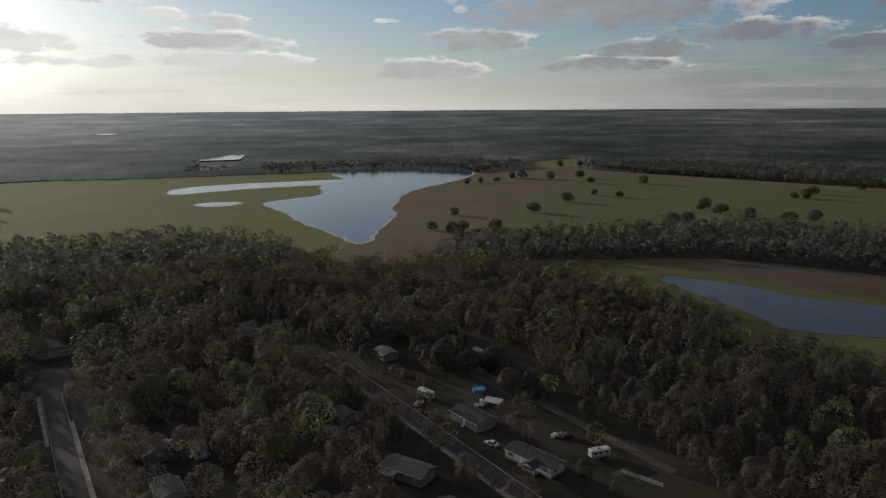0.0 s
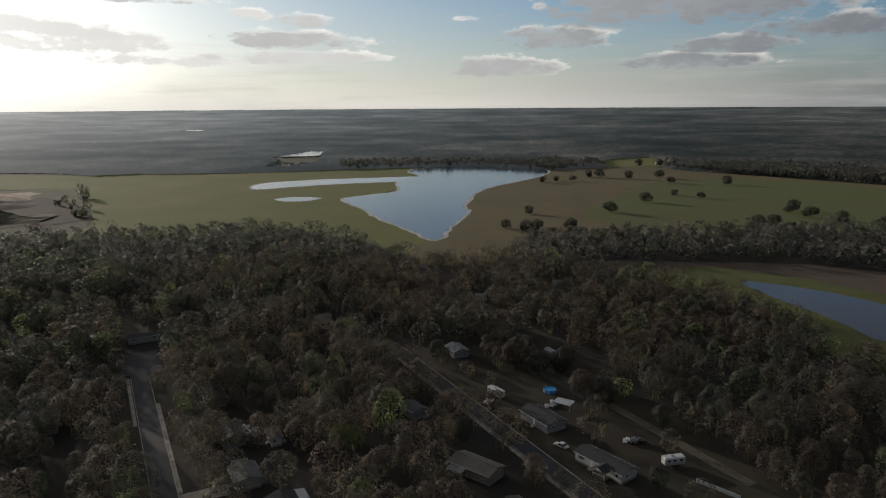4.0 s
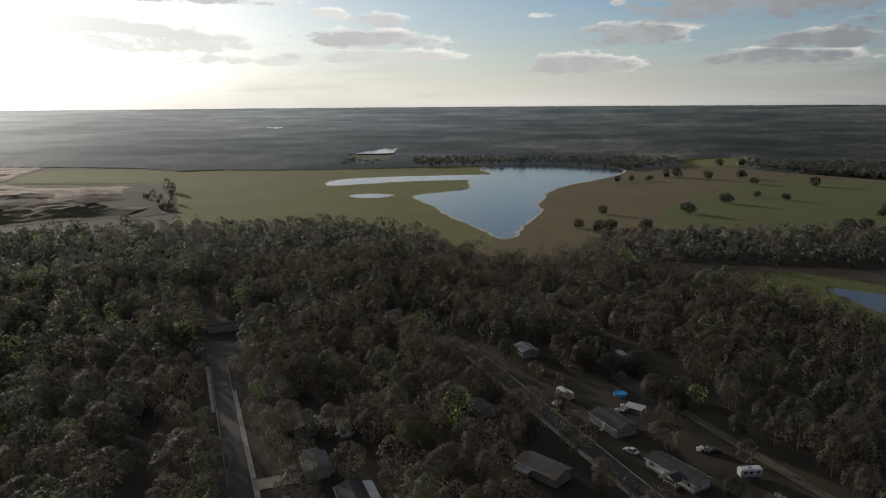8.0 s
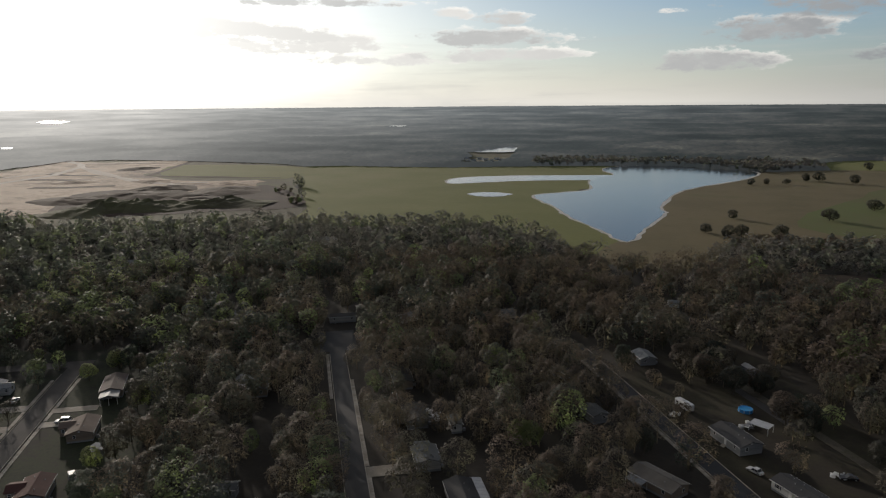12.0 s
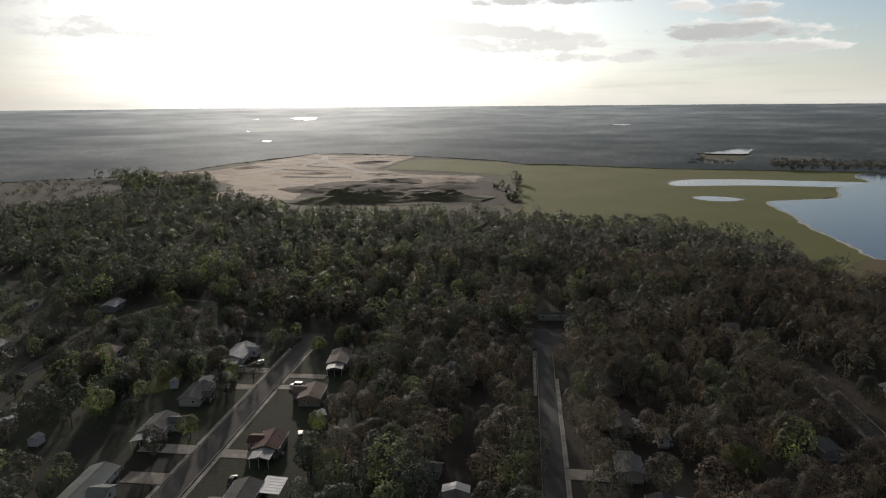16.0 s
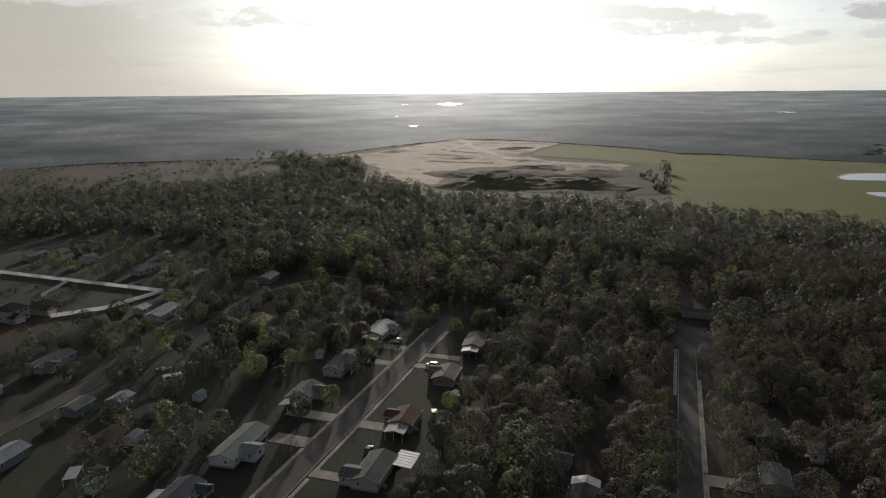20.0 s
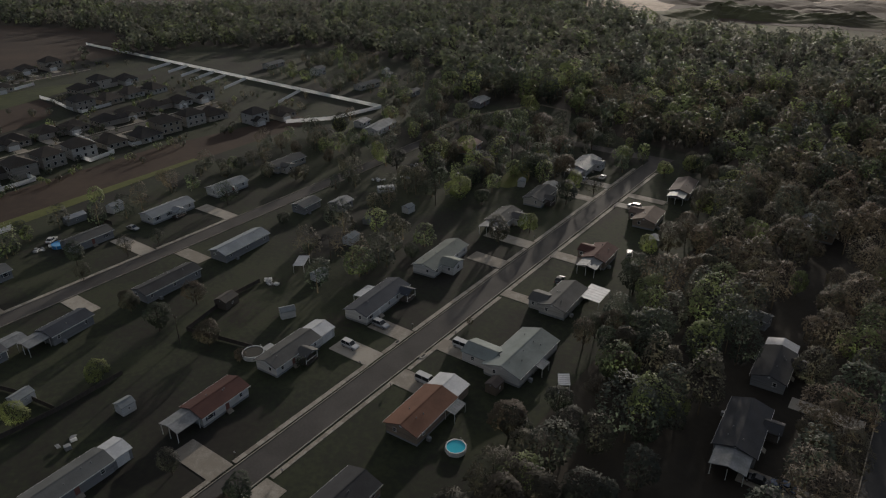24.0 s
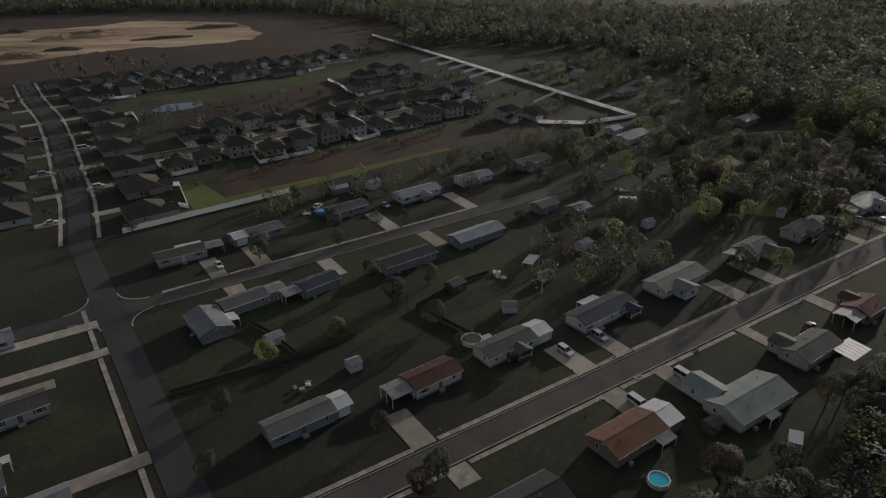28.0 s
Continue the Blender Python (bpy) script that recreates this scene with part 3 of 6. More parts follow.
ribbon("haul_road", [(-821, 712), (-831, 628), (-833, 540)], 8, 0.40, M["path"], "pale haul road through the digging", "road")
ribbon("spoil_strip", [(-790, 600), (-749, 614), (-700, 622)], 16, 0.34, M["heath"], "dark strip of spoil in the digging", "ground")
ribbon("spoil_strip", [(-820, 668), (-780, 660), (-738, 667)], 14, 0.345, M["heath"], "dark strip of spoil in the digging", "ground")
ribbon("spoil_strip", [(-700, 545), (-660, 560), (-625, 590)], 18, 0.35, M["scrub"], "dark strip of spoil in the digging", "ground")
ribbon("hedge_bank", [(-670, 684), (-720, 780), (-776, 888)], 9, 0.33, M["heath"], "dark bank between the digging and the pasture", "ground")
ribbon("hedge_bank", [(-656, 687), (-573, 698), (-495, 720)], 6, 0.335, M["heath"], "dark bank between the digging and the pasture", "ground")
patch("bare_sand", curve_loop([(-525, 625), (-541, 660), (-530, 680), (-520, 655), (-509, 668), (-488, 606), (-503, 600), (-512, 628)], 4, 2.5, 21), 0.30, M["sand"], "small patch of bare white sand", "ground")
# waters in the far woods: heading to the left, nearest, farthest, half width in degrees
FAR_OPEN = [(50.3, 3080, 3300, 1.25), (53.9, 3150, 3260, 0.35), (54.6, 2280, 2380, 0.16), (53.2, 1800, 1880, 0.45), (25.0, 2440, 2560, 0.75)]


patch("pale_field", PALEFIELD, 0.08, M["palefield"], "grey-tan open ground beyond the woods", "field")
patch("heath", HEATH, 0.06, M["heath"], "dark brown cleared ground", "ground")
patch("sand_pit_floor", SANDPIT, 0.16, M["pit"], "orange-tan sand of a digging", "ground")
patch("town_lawn", TOWN, 0.05, M["lawn"], "worn lawn grass between the houses", "lawn")
# brighter grass colour painted on the lawn as a patch of sun
patch("fresh_grass", curve_loop([at(s / PLAN, c / PLAN) for s, c in ((192, -116), (219, -124), (235, -123), (230, -117), (212, -114), (199, -110))], 5, 0.5, 22), 0.08, M["bank"], "yellow-green grass behind a yard, painted as a sunlit strip", "lawn")
patch("clearing", CLEARING, 0.05, M["trodden"], "grassy clearing along a dirt track", "lawn")


BROWN_LOT = [at(58, -222), at(215, -226), at(214, -240), at(150, -252), at(62, -250)]
GREEN_LOT = [at(20, -217.5), at(80, -220), at(150, -225), at(150, -228), at(58, -226), at(55, -246), at(47, -246), at(46, -222)]
BASIN = curve_loop([at(s / PLAN, c / PLAN) for s, c in ((62, -372), (80, -382), (120, -392), (158, -380), (156, -345), (130, -325), (95, -328), (64, -345))], 4, 1.5, 16)
SWALE = curve_loop([at(s / PLAN, c / PLAN) for s, c in [(48.6, -368.3), (55.9, -393.2), (88.2, -389.3), (135.5, -397.1), (180.4, -392.8), (190.6, -379.1), (125.6, -361.8), (89.7, -362.7), (65.9, -385.9), (56.2, -350.3), (49.0, -343.6)]], 4, 0.8, 27)
EPOND = curve_loop([at(s / PLAN, c / PLAN) for s, c in ((64, -362), (74, -369), (86, -366), (88, -358), (78, -354), (67, -356))], 4, 0.5, 17)
patch("vacant_lot", BROWN_LOT, 0.09, M["heath"], "brown vacant lot with dead grass", "ground")
patch("grass_verge", GREEN_LOT, 0.13, M["bank"], "bright yellow-green grass verge behind the fence", "lawn")
patch("estate_basin", BASIN, 0.09, M["heath"], "brown grassy basin inside the estate", "ground")
patch("estate_swale", SWALE, 0.12, M["swale"], "long green strip of grass round the estate pond", "lawn")
patch("estate_pond_water", EPOND, 0.16, M["river"], "small grey-blue estate pond", "water")


def shore(outline, grow):
    cx, cy = sum(p[0] for p in outline) / len(outline), sum(p[1] for p in outline) / len(outline)
    res = []
    n = len(outline)
    area = sum(outline[i - 1][0] * outline[i][1] - outline[i][0] * outline[i - 1][1] for i in range(n))
    for i in range(n):
        t = (Vector(outline[(i + 2) % n]) - Vector(outline[i - 2])).normalized()
        out_dir = Vector((t.y, -t.x)) * (1 if area > 0 else -1)
        q = Vector(outline[i]) + out_dir * grow * (0.6 + 0.8 * noise.noise((i * 0.35, 0, cx)))
        res.append((q.x, q.y))
    return res


patch("lake_shore", shore(LAKE, 5), 0.24, M["shore"], "pale dried mud rim of the lake", "shore")
patch("lagoon_shore", shore(LAGOON, 5), 0.22, M["shore"], "pale dried mud rim of the lagoon", "shore")
patch("pond_shore", shore(POND, 2), 0.22, M["shore"], "pale rim of a small pond", "shore")
patch("lake_water", LAKE, 0.28, M["lake"], "grey-blue lake water under the evening sky", "water")
patch("lagoon_water", LAGOON, 0.27, M["shallow"], "shallow pale lagoon water in the pasture", "water")
patch("pond_water", POND, 0.27, M["shallow"], "small shallow pond in the pasture", "water")
patch("park_ground", PARK, 0.05, M["rough"], "rough grass round the park cabins", "ground")
# pale shallows colour used here to paint in the mirrored sky
patch("far_pond_water", FARPOND, 2.2, M["shallow"], "far pond painted pale like the sky it mirrors", "water")
patch("river_water", RIVER, 0.27, M["river"], "dark blue still river water", "water")


# ---- streets ----
def strip(name, s0, s1, c0, c1, z, material, label, category, along=True, parent=None):
    """A slab between two stretches of the street grid, its top at z."""
    n = max(1, int(abs(s1 - s0) / 20))
    bm = bmesh.new()
    o = [at(s0, c0), at(s1, c0), at(s1, c1), at(s0, c1)]
    a = sum(o[i - 1][0] * o[i][1] - o[i][0] * o[i - 1][1] for i in range(4))
    prism(bm, o if a > 0 else o[::-1], -0.2, z)
    return tagged(part(name, bm, material, parent), label, category, kind="structure")


ROADS = {"street_1": (14.2, 246, -80.5, 2.95), "street_2": (-80, 264, 8.1, 2.7), "street_3": (-80, 232, 94.6, 2.6), "street_4": (14.2, 250, -167.0, 2.75)}
for name, (s0, s1, c, w) in ROADS.items():
    strip(name, s0, s1, c - w, c + w, 0.10, M["tar"] if name in ("street_2", "street_3") else M["asphalt"], "worn grey asphalt residential street", "road")
strip("cross_street", 7.6, 14.1, -214, -60, 0.104, M["tar"], "worn grey asphalt cross street", "road")
BEND = [(10.8, -214), (15.2, -250.2), (17.0, -290.4), (19.4, -332.8), (20.3, -375.0), (17.4, -422.7), (17.2, -477.4), (16.0, -509.2)]


def bend_at(c):
    """How far along the streets the cross street lies at a place across them, inside the estate."""
    for (s0, c0), (s1, c1) in zip(BEND, BEND[1:]):
        if c1 <= c <= c0:
            return s0 + (s1 - s0) * (c - c0) / (c1 - c0)
    return BEND[-1][0] if c < BEND[-1][1] else BEND[0][0]
def grid_ribbon(name, points, w, z, material, label, category):
    return ribbon(name, [Vector(at(a / PLAN, b / PLAN)) for a, b in points], w, z, material, label, category)


grid_ribbon("cross_street", [(bend_at(c), c) for c in range(-214, -480, -12)], 7.2, 0.106, M["tar"], "worn grey asphalt street bending into the estate", "road")
for d in (-5.3, 5.3):
    grid_ribbon("cross_pavement", [(bend_at(c) + d, c) for c in range(-216, -478, -12)], 1.3, 0.12, M["concrete"], "pale concrete pavement beside the bending street", "pavement")
# the fourth street runs on past the cross street, and its corners are rounded
strip("street_4", -60, 7.5, -171.6, -166.0, 0.10, M["tar"], "worn dark asphalt street beyond the crossing", "road")


def corner(s, c, ds, dc, r=6.5):
    """A rounded street corner: asphalt fillet with a kerb round it."""
    arc = [(s + ds * r * (1 - math.cos(a)), c + dc * r * (1 - math.sin(a))) for a in [math.pi / 2 * i / 8 for i in range(9)]]
    o = [at(*p) for p in [(s, c)] + arc]
    bm = bmesh.new()
    f = bm.faces.new([bm.verts.new((x, y, 0.102)) for x, y in o])
    f.normal_update()
    if f.normal.z < 0:
        f.normal_flip()
    tagged(part("street_corner", bm, M["tar"]), "rounded asphalt street corner", "road", kind="structure")
    grid_ribbon("kerb", arc, 0.45, 0.16, M["concrete"], "pale rounded concrete kerb", "kerb")


corner(14.2, -164.1, 1, 1)
corner(14.2, -169.9, 1, -1)
corner(7.5, -165.9, -1, 1)
corner(7.5, -171.7, -1, -1)
corner(14.2, -77.4, 1, 1)
corner(14.2, -83.6, 1, -1)
strip("turning_place", 243, 266, 1.5, 15.5, 0.098, M["tar"], "dark asphalt turning place at the street end", "road")
KERBS = [("street_1", 15, 240, (-1, 1)), ("street_2", 40, 240, (-1, 1)), ("street_3", 60, 225, (-1, 1)), ("street_4", 22, 240, (-1, 1))]
for name, s0, s1, sides in KERBS:
    c, w = ROADS[name][2:]
    for d in sides:
        k = c + d * (w + 0.1)
        strip("kerb", s0, s1, k - 0.1, k + 0.1, 0.24, M["concrete"], "low concrete kerb along the street", "kerb")

# ---- woods ----
def crown_cloud(count, radius, half, seed, size, lobes=7, up=0.45, thin=1.0):
    """Leaf clumps on a lobed crown of unit-less size: middle at the origin. Returns corners (n, 3, 3) and facings (n, 3)."""
    rs = np.random.RandomState(seed)
    lob = rs.normal(size=(lobes, 3))
    lob /= np.linalg.norm(lob, axis=1)[:, None]
    lob *= np.array([0.55, 0.55, 0.62]) * rs.uniform(0.7, 1.1, (lobes, 1))
    lob[0] = (0, 0, 0.2)
    rad = rs.uniform(0.34, 0.60, lobes)
    rad[0] = 0.68
    # only the outer skin of the lobes carries leaves
    d = rs.normal(size=(count * 6, 3))
    d[:, 2] = d[:, 2] * 0.8 + 0.3
    d /= np.linalg.norm(d, axis=1)[:, None]
    which = rs.randint(0, lobes, count * 6)
    p = lob[which] + d * (rad[which] * rs.uniform(0.86, 1.03, count * 6))[:, None]
    deep = (np.linalg.norm(p[:, None, :] - lob[None], axis=2) < 0.86 * rad[None]).sum(axis=1) - (rs.uniform(size=count * 6) < 0.0)
    own = np.linalg.norm(p - lob[which], axis=1) < 0.86 * rad[which]
    keep = np.argsort((deep - own) * 10 + rs.uniform(size=count * 6))[:count]
    p, d = p[keep], d[keep]
    face = d * 0.6 + p * 0.6 + np.array([0, 0, up]) + 0.07 * rs.normal(size=(count, 3))
    face /= np.linalg.norm(face, axis=1)[:, None]
    p *= np.array([radius, radius, half])
    nrm = d * 0.5 + np.array([0, 0, 0.95]) + 0.5 * rs.normal(size=(count, 3))
    nrm /= np.linalg.norm(nrm, axis=1)[:, None]
    t1 = np.cross(nrm, rs.normal(size=(count, 3)))
    t1 /= np.linalg.norm(t1, axis=1)[:, None] + 1e-9
    t2 = np.cross(nrm, t1)
    s = size * rs.uniform(0.55, 1.25, (count, 1)) * thin ** -0.35
    k = rs.uniform(0.6, 1.0, (count, 1)) * thin
    return np.stack([p + s * t1, p - s * 0.6 * t1 + s * k * t2, p - s * 0.6 * t1 - s * k * t2], axis=1), face


def soup(name, corners, material, tint=None, face=None):
    """A mesh of loose triangles from corners (n, 3, 3)."""
    n = len(corners)
    me = bpy.data.meshes.new(name)
    me.vertices.add(n * 3)
    me.vertices.foreach_set("co", corners.reshape(-1).astype(np.float32))
    me.loops.add(n * 3)
    me.loops.foreach_set("vertex_index", np.arange(n * 3, dtype=np.int32))
    me.polygons.add(n)
    me.polygons.foreach_set("loop_start", np.arange(0, n * 3, 3, dtype=np.int32))
    if tint is not None:
        a = me.attributes.new("tint", "FLOAT", "POINT")
        a.data.foreach_set("value", np.repeat(tint, 3).astype(np.float32))
    if face is not None:
        a = me.attributes.new("outward", "FLOAT_VECTOR", "FACE")
        a.data.foreach_set("vector", face.reshape(-1).astype(np.float32))
    me.materials.append(material)
    me.update()
    return me


def in_box(s, c, s0, s1, c0, c1):
    return (s > s0) & (s < s1) & (c > c0) & (c < c1)


OPEN = [PASTURE, LAKE, FIELD, ROUGH, HEATH, RIVER, BANK, REDSTRIP, TOWN, CLEARING, FARMGREEN, FARPOND, LAGOON, GAP, PARK, PALEFIELD]
# plots cut out of the woods: along, across, half length, half width
PLOTS = [(111, -14, 13, 8), (135, -14, 12, 7), (160, -14, 10, 5), (186, -12, 9, 5), (122, 8, 200, 5.5), (276, 11, 11, 9), (255, 8, 10, 9), (112, 30, 13, 9), (136, 30, 12, 9), (160, 31, 11, 8), (184, 30, 9, 7),
         (88, 30, 12, 9), (135, 76, 12, 8), (112, 76, 12, 8), (160, 76, 8, 6), (150, 94, 110, 5.5), (200, -6, 8, 4), (150, 55, 8, 6), (285, 30, 6, 4),
         (88, -14, 12, 8), (62, -14, 12, 8), (64, 30, 12, 8), (40, 20, 14, 18), (40, -12, 12, 10), (209, 110, 9, 6), (105, -47, 6, 5), (96, -40, 8, 4), (444, 10, 7, 5), (419, 59, 7, 5), (217, -22, 7, 5), (314, -44, 7, 5), (291, -28, 7, 5), (270, 80, 7, 5), (273, 38, 7, 5), (455, -259, 7, 5), (427, -75, 7, 5)]


def wooded(x, y):
    """Where the woods stand, as a mask over arrays."""
    ok = np.ones(x.shape, bool)
    for poly in OPEN:
        ok &= ~inside(poly, x, y)
    s, c = (x * U.x + y * U.y) / PLAN, (x * V.x + y * V.y) / PLAN
    for ps, pc, hs, hc in PLOTS:
        ok &= ~in_box(s, c, ps - hs, ps + hs, pc - hc, pc + hc)
    return ok


def spread(r0, r1, cell, seed, a0=-48.0, a1=132.0):
    """Jittered places over a sector of the land, heading to the left of +y."""
    rs = np.random.RandomState(seed)
    n = int(r1 / cell) + 1
    i, j = np.meshgrid(np.arange(-n, n + 1), np.arange(-n, n + 1))
    x = (i.ravel() + rs.uniform(-0.48, 0.48, i.size)) * cell
    y = (j.ravel() + rs.uniform(-0.48, 0.48, i.size)) * cell
    r, a = np.hypot(x, y), np.degrees(np.arctan2(-x, y))
    m = (r > r0) & (r < r1) & (a > a0) & (a < a1)
    return x[m], y[m]


def smooth_noise(x, y, scale, seed):
    rs = np.random.RandomState(seed)
    v = np.zeros(x.shape)
    for k in range(6):
        a, ph, f = rs.uniform(0, 6.28), rs.uniform(0, 6.28), rs.uniform(0.6, 1.7) / scale
        v += np.sin((x * math.cos(a) + y * math.sin(a)) * f * 6.28 + ph)
    return v / 6


def tints(x, y, seed):
    """Mostly dark and grey-green trees, some bare, a few fresh yellow-green."""
    rs = np.random.RandomState(seed)
    west = np.clip((np.degrees(np.arctan2(-x, y)) - 15) / 40, 0, 1)
    t = np.clip(0.17 + 0.30 * west + 0.25 * smooth_noise(x, y, 160, 5) + rs.normal(0, 0.15, x.shape), 0.02, 0.8)
    # more fresh green sunward: real young leaves, and backlit crowns painted into the tint
    fresh = rs.uniform(size=x.shape) < 0.06 + 0.20 * west
    t[fresh] = rs.uniform(0.86, 1.0, fresh.sum())
    return t


def far_land(R, A):
    """Height of the far country: a slow rise with long low ridges."""
    base = np.where(R < 1450, 0.0, 72.5 * (np.clip(R - 1450, 0, None) / 3450) ** 1.25)
    ridge = smooth_noise(R * 3.2, A * 2500, 1500, 3) + 0.3 * smooth_noise(R * 3.0, A * 5000, 900, 8)
    return base + 8.0 * ridge * np.clip((R - 1500) / 1200, 0, 1) * np.clip((4900 - R) / 900, 0.25, 1)


def woods(name, x, y, kinds, per, size, seed, label, h0=8.5, h1=15.0, stems=True, leaves="woods", up=0.22, slim=(0.28, 0.45)):
    """Many trees in one mesh, with crowns from a few kinds, turned and scaled."""
    rs = np.random.RandomState(seed)
    made = [crown_cloud(per, 1.0, 1.0, seed * 50 + k, 1.0, 7, up, 0.26 if k < kinds // 2 else 0.8) for k in range(kinds)]
    protos, faces = [m[0] for m in made], [m[1] for m in made]
    mids = [p.mean(axis=1, keepdims=True) for p in protos]
    offs = [p - m for p, m in zip(protos, mids)]
    tin = tints(x, y, seed + 7)
    out_c, out_t, out_f = [], [], []
    h = (h0 + (h1 - h0) * rs.beta(1.3, 1.3, x.size)) * (1 + 0.22 * smooth_noise(x, y, 90, 9)) * np.clip((1900 - np.hypot(x, y)) / 500, 0.7, 1)
    rad = h * rs.uniform(*slim, x.size)
    rot = rs.uniform(0, 6.28, x.size)
    land = far_land(np.hypot(x, y), np.arctan2(-x, y))
    which = rs.randint(0, kinds // 2, x.size) + np.where(tin + rs.normal(0, 0.08, x.size) > 0.30, kinds // 2, 0)   # bare twigs or leaves
    for i in range(x.size):
        ca, sa = math.cos(rot[i]), math.sin(rot[i])
        turn = np.array([[ca, -sa, 0], [sa, ca, 0], [0, 0, 1]])
        half = h[i] * 0.46
        m = (mids[which[i]] * np.array([rad[i], rad[i], half])) @ turn.T
        o = (offs[which[i]] @ turn.T) * (size * (0.6 + 0.1 * rad[i]))
        z = land[i]
        out_c.append(m + o + np.array([x[i], y[i], z + h[i] - half * 1.05]))
        out_t.append(np.full(per, tin[i]))
        out_f.append(faces[which[i]] @ turn.T)
        if stems:
            w = 0.22
            a = np.array([[x[i] - w, y[i], z - 0.2], [x[i] + w, y[i], z - 0.2], [x[i], y[i], z + h[i] * 0.7]])
            b = np.array([[x[i], y[i] - w, z - 0.2], [x[i], y[i] + w, z - 0.2], [x[i], y[i], z + h[i] * 0.7]])
            out_c.append(np.stack([a, b]))
            out_t.append(np.zeros(2))
            out_f.append(np.array([[0, -1.0, 0], [1.0, 0, 0]]))
    me = soup(name, np.concatenate(out_c), M[leaves], np.concatenate(out_t), np.concatenate(out_f))
    return tagged(new(name, me), label, "woods", kind="stuff")


def far_canopy(name, near, far, nr, rough, material, label, category, kind):
    """The rolling tree tops of the woods that run to the horizon, with clearings left open."""
    na = 820
    az = np.radians(np.linspace(-50, 134, na))
    rr = near * np.exp(np.linspace(0, math.log(far / near), nr))
    A, R = np.meshgrid(az, rr)
    rs = np.random.RandomState(4)
    R = R * (1 + rs.uniform(-0.0012, 0.0012, R.shape))
    A = A + rs.uniform(-0.0008, 0.0008, A.shape)
    X, Y = -R * np.sin(A), R * np.cos(A)
    top = np.clip((R - near) / 30.0, 0, 1) * 5.5 - 2.5 * np.clip((R - 1500) / 350, 0, 1) + 1.2 * smooth_noise(X, Y, 260, 2) + rs.uniform(-1, 1, R.shape) * rough * np.clip(1.9 - R / 1900, 0.3, 1)
    clear = np.zeros(R.shape, bool)
    for poly in OPEN + [QUARRY, SANDPIT]:
        clear |= inside(poly, X, Y)
    deg = np.degrees(A)
    for a, r0, r1, w in FAR_OPEN:
        clear |= ((deg - a) / (w * 0.85)) ** 2 + ((R - (r0 + r1) / 2) / ((r1 - r0) * 0.46)) ** 2 < 1
    Z = far_land(R, A) + np.where(clear, 0.4, top)
    verts = np.stack([X, Y, Z], axis=-1).reshape(-1, 3)
    idx = np.arange(na * nr).reshape(nr, na)
    q = np.stack([idx[:-1, :-1], idx[1:, :-1], idx[1:, 1:], idx[:-1, 1:]], axis=-1).reshape(-1, 4)[:, ::-1]
    keep = ~(clear.reshape(-1)[q].all(axis=1))
    q = q[keep]
    me = bpy.data.meshes.new(name)
    me.vertices.add(len(verts))
    me.vertices.foreach_set("co", verts.reshape(-1).astype(np.float32))
    me.loops.add(q.size)
    me.loops.foreach_set("vertex_index", q.reshape(-1).astype(np.int32))
    me.polygons.add(len(q))
    me.polygons.foreach_set("loop_start", np.arange(0, q.size, 4, dtype=np.int32))
    me.polygons.foreach_set("use_smooth", np.ones(len(q), dtype=bool))
    me.materials.append(material)
    me.update()
    return tagged(new(name, me), label, category, kind=kind)


def far_at(x, y):
    return float(far_land(np.array(math.hypot(x, y)), np.array(math.atan2(-x, y))))


for k, (a, r0, r1, w) in enumerate(FAR_OPEN):
    mid, ring = (r0 + r1) / 2, []
    for i in range(26):
        t = 2 * math.pi * i / 26
        f = 0.86 + 0.16 * noise.noise((math.cos(t) * 1.5, math.sin(t) * 1.5, k * 3.1))
        rr, aa = mid + (r1 - r0) / 2 * f * math.sin(t), radians(a + w * f * math.cos(t))
        ring.append((-rr * math.sin(aa), rr * math.cos(aa)))
    patch("far_water", ring, 3.4, M["lake"], "bright sheet of water in the far woods", "water", far_at)


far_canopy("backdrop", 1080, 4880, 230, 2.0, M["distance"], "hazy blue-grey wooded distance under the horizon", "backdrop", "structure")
x, y = spread(430, 1060, 9.2, 11)
m = wooded(x, y)
woods("distant_woods", x[m], y[m], 14, 80, 1.15, 3, "dark mixed woods with bare and fresh green crowns", 8, 16, stems=False, leaves="hazedwoods")
x, y = spread(1050, 1260, 7.2, 13, -48.0, 14.0)
m = wooded(x, y) & (np.random.RandomState(6).uniform(size=x.size) < np.clip((1260 - np.hypot(x, y)) / 120, 0, 1))
woods("farther_woods", x[m], y[m], 10, 40, 2.1, 4, "grey-brown woods beyond the fields", 7, 10.5, stems=False, leaves="hazedwoods", up=2.0)
x, y = spread(60, 430, 7.6, 12)
m = wooded(x, y) & (np.random.RandomState(9).uniform(size=x.size) < 0.93 + 0.25 * smooth_noise(x, y, 45, 14))
X_NEAR, Y_NEAR = x[m], y[m]
order = np.argsort(np.hypot(X_NEAR, Y_NEAR))
FIRST = order[:60]          # these stand as trees of their own
rest = order[60:]
close = rest[np.hypot(X_NEAR[rest], Y_NEAR[rest]) < 262]
back_rows = rest[np.hypot(X_NEAR[rest], Y_NEAR[rest]) >= 262]
woods("near_woods", X_NEAR[close], Y_NEAR[close], 16, 1000, 0.30, 5, "dense mixed woods with dark green and grey bare trees", 8, 16.5, slim=(0.29, 0.47))
woods("middle_woods", X_NEAR[back_rows], Y_NEAR[back_rows], 16, 340, 0.55, 8, "dense mixed woods with dark green and grey bare trees", 8, 16.5, slim=(0.30, 0.48))


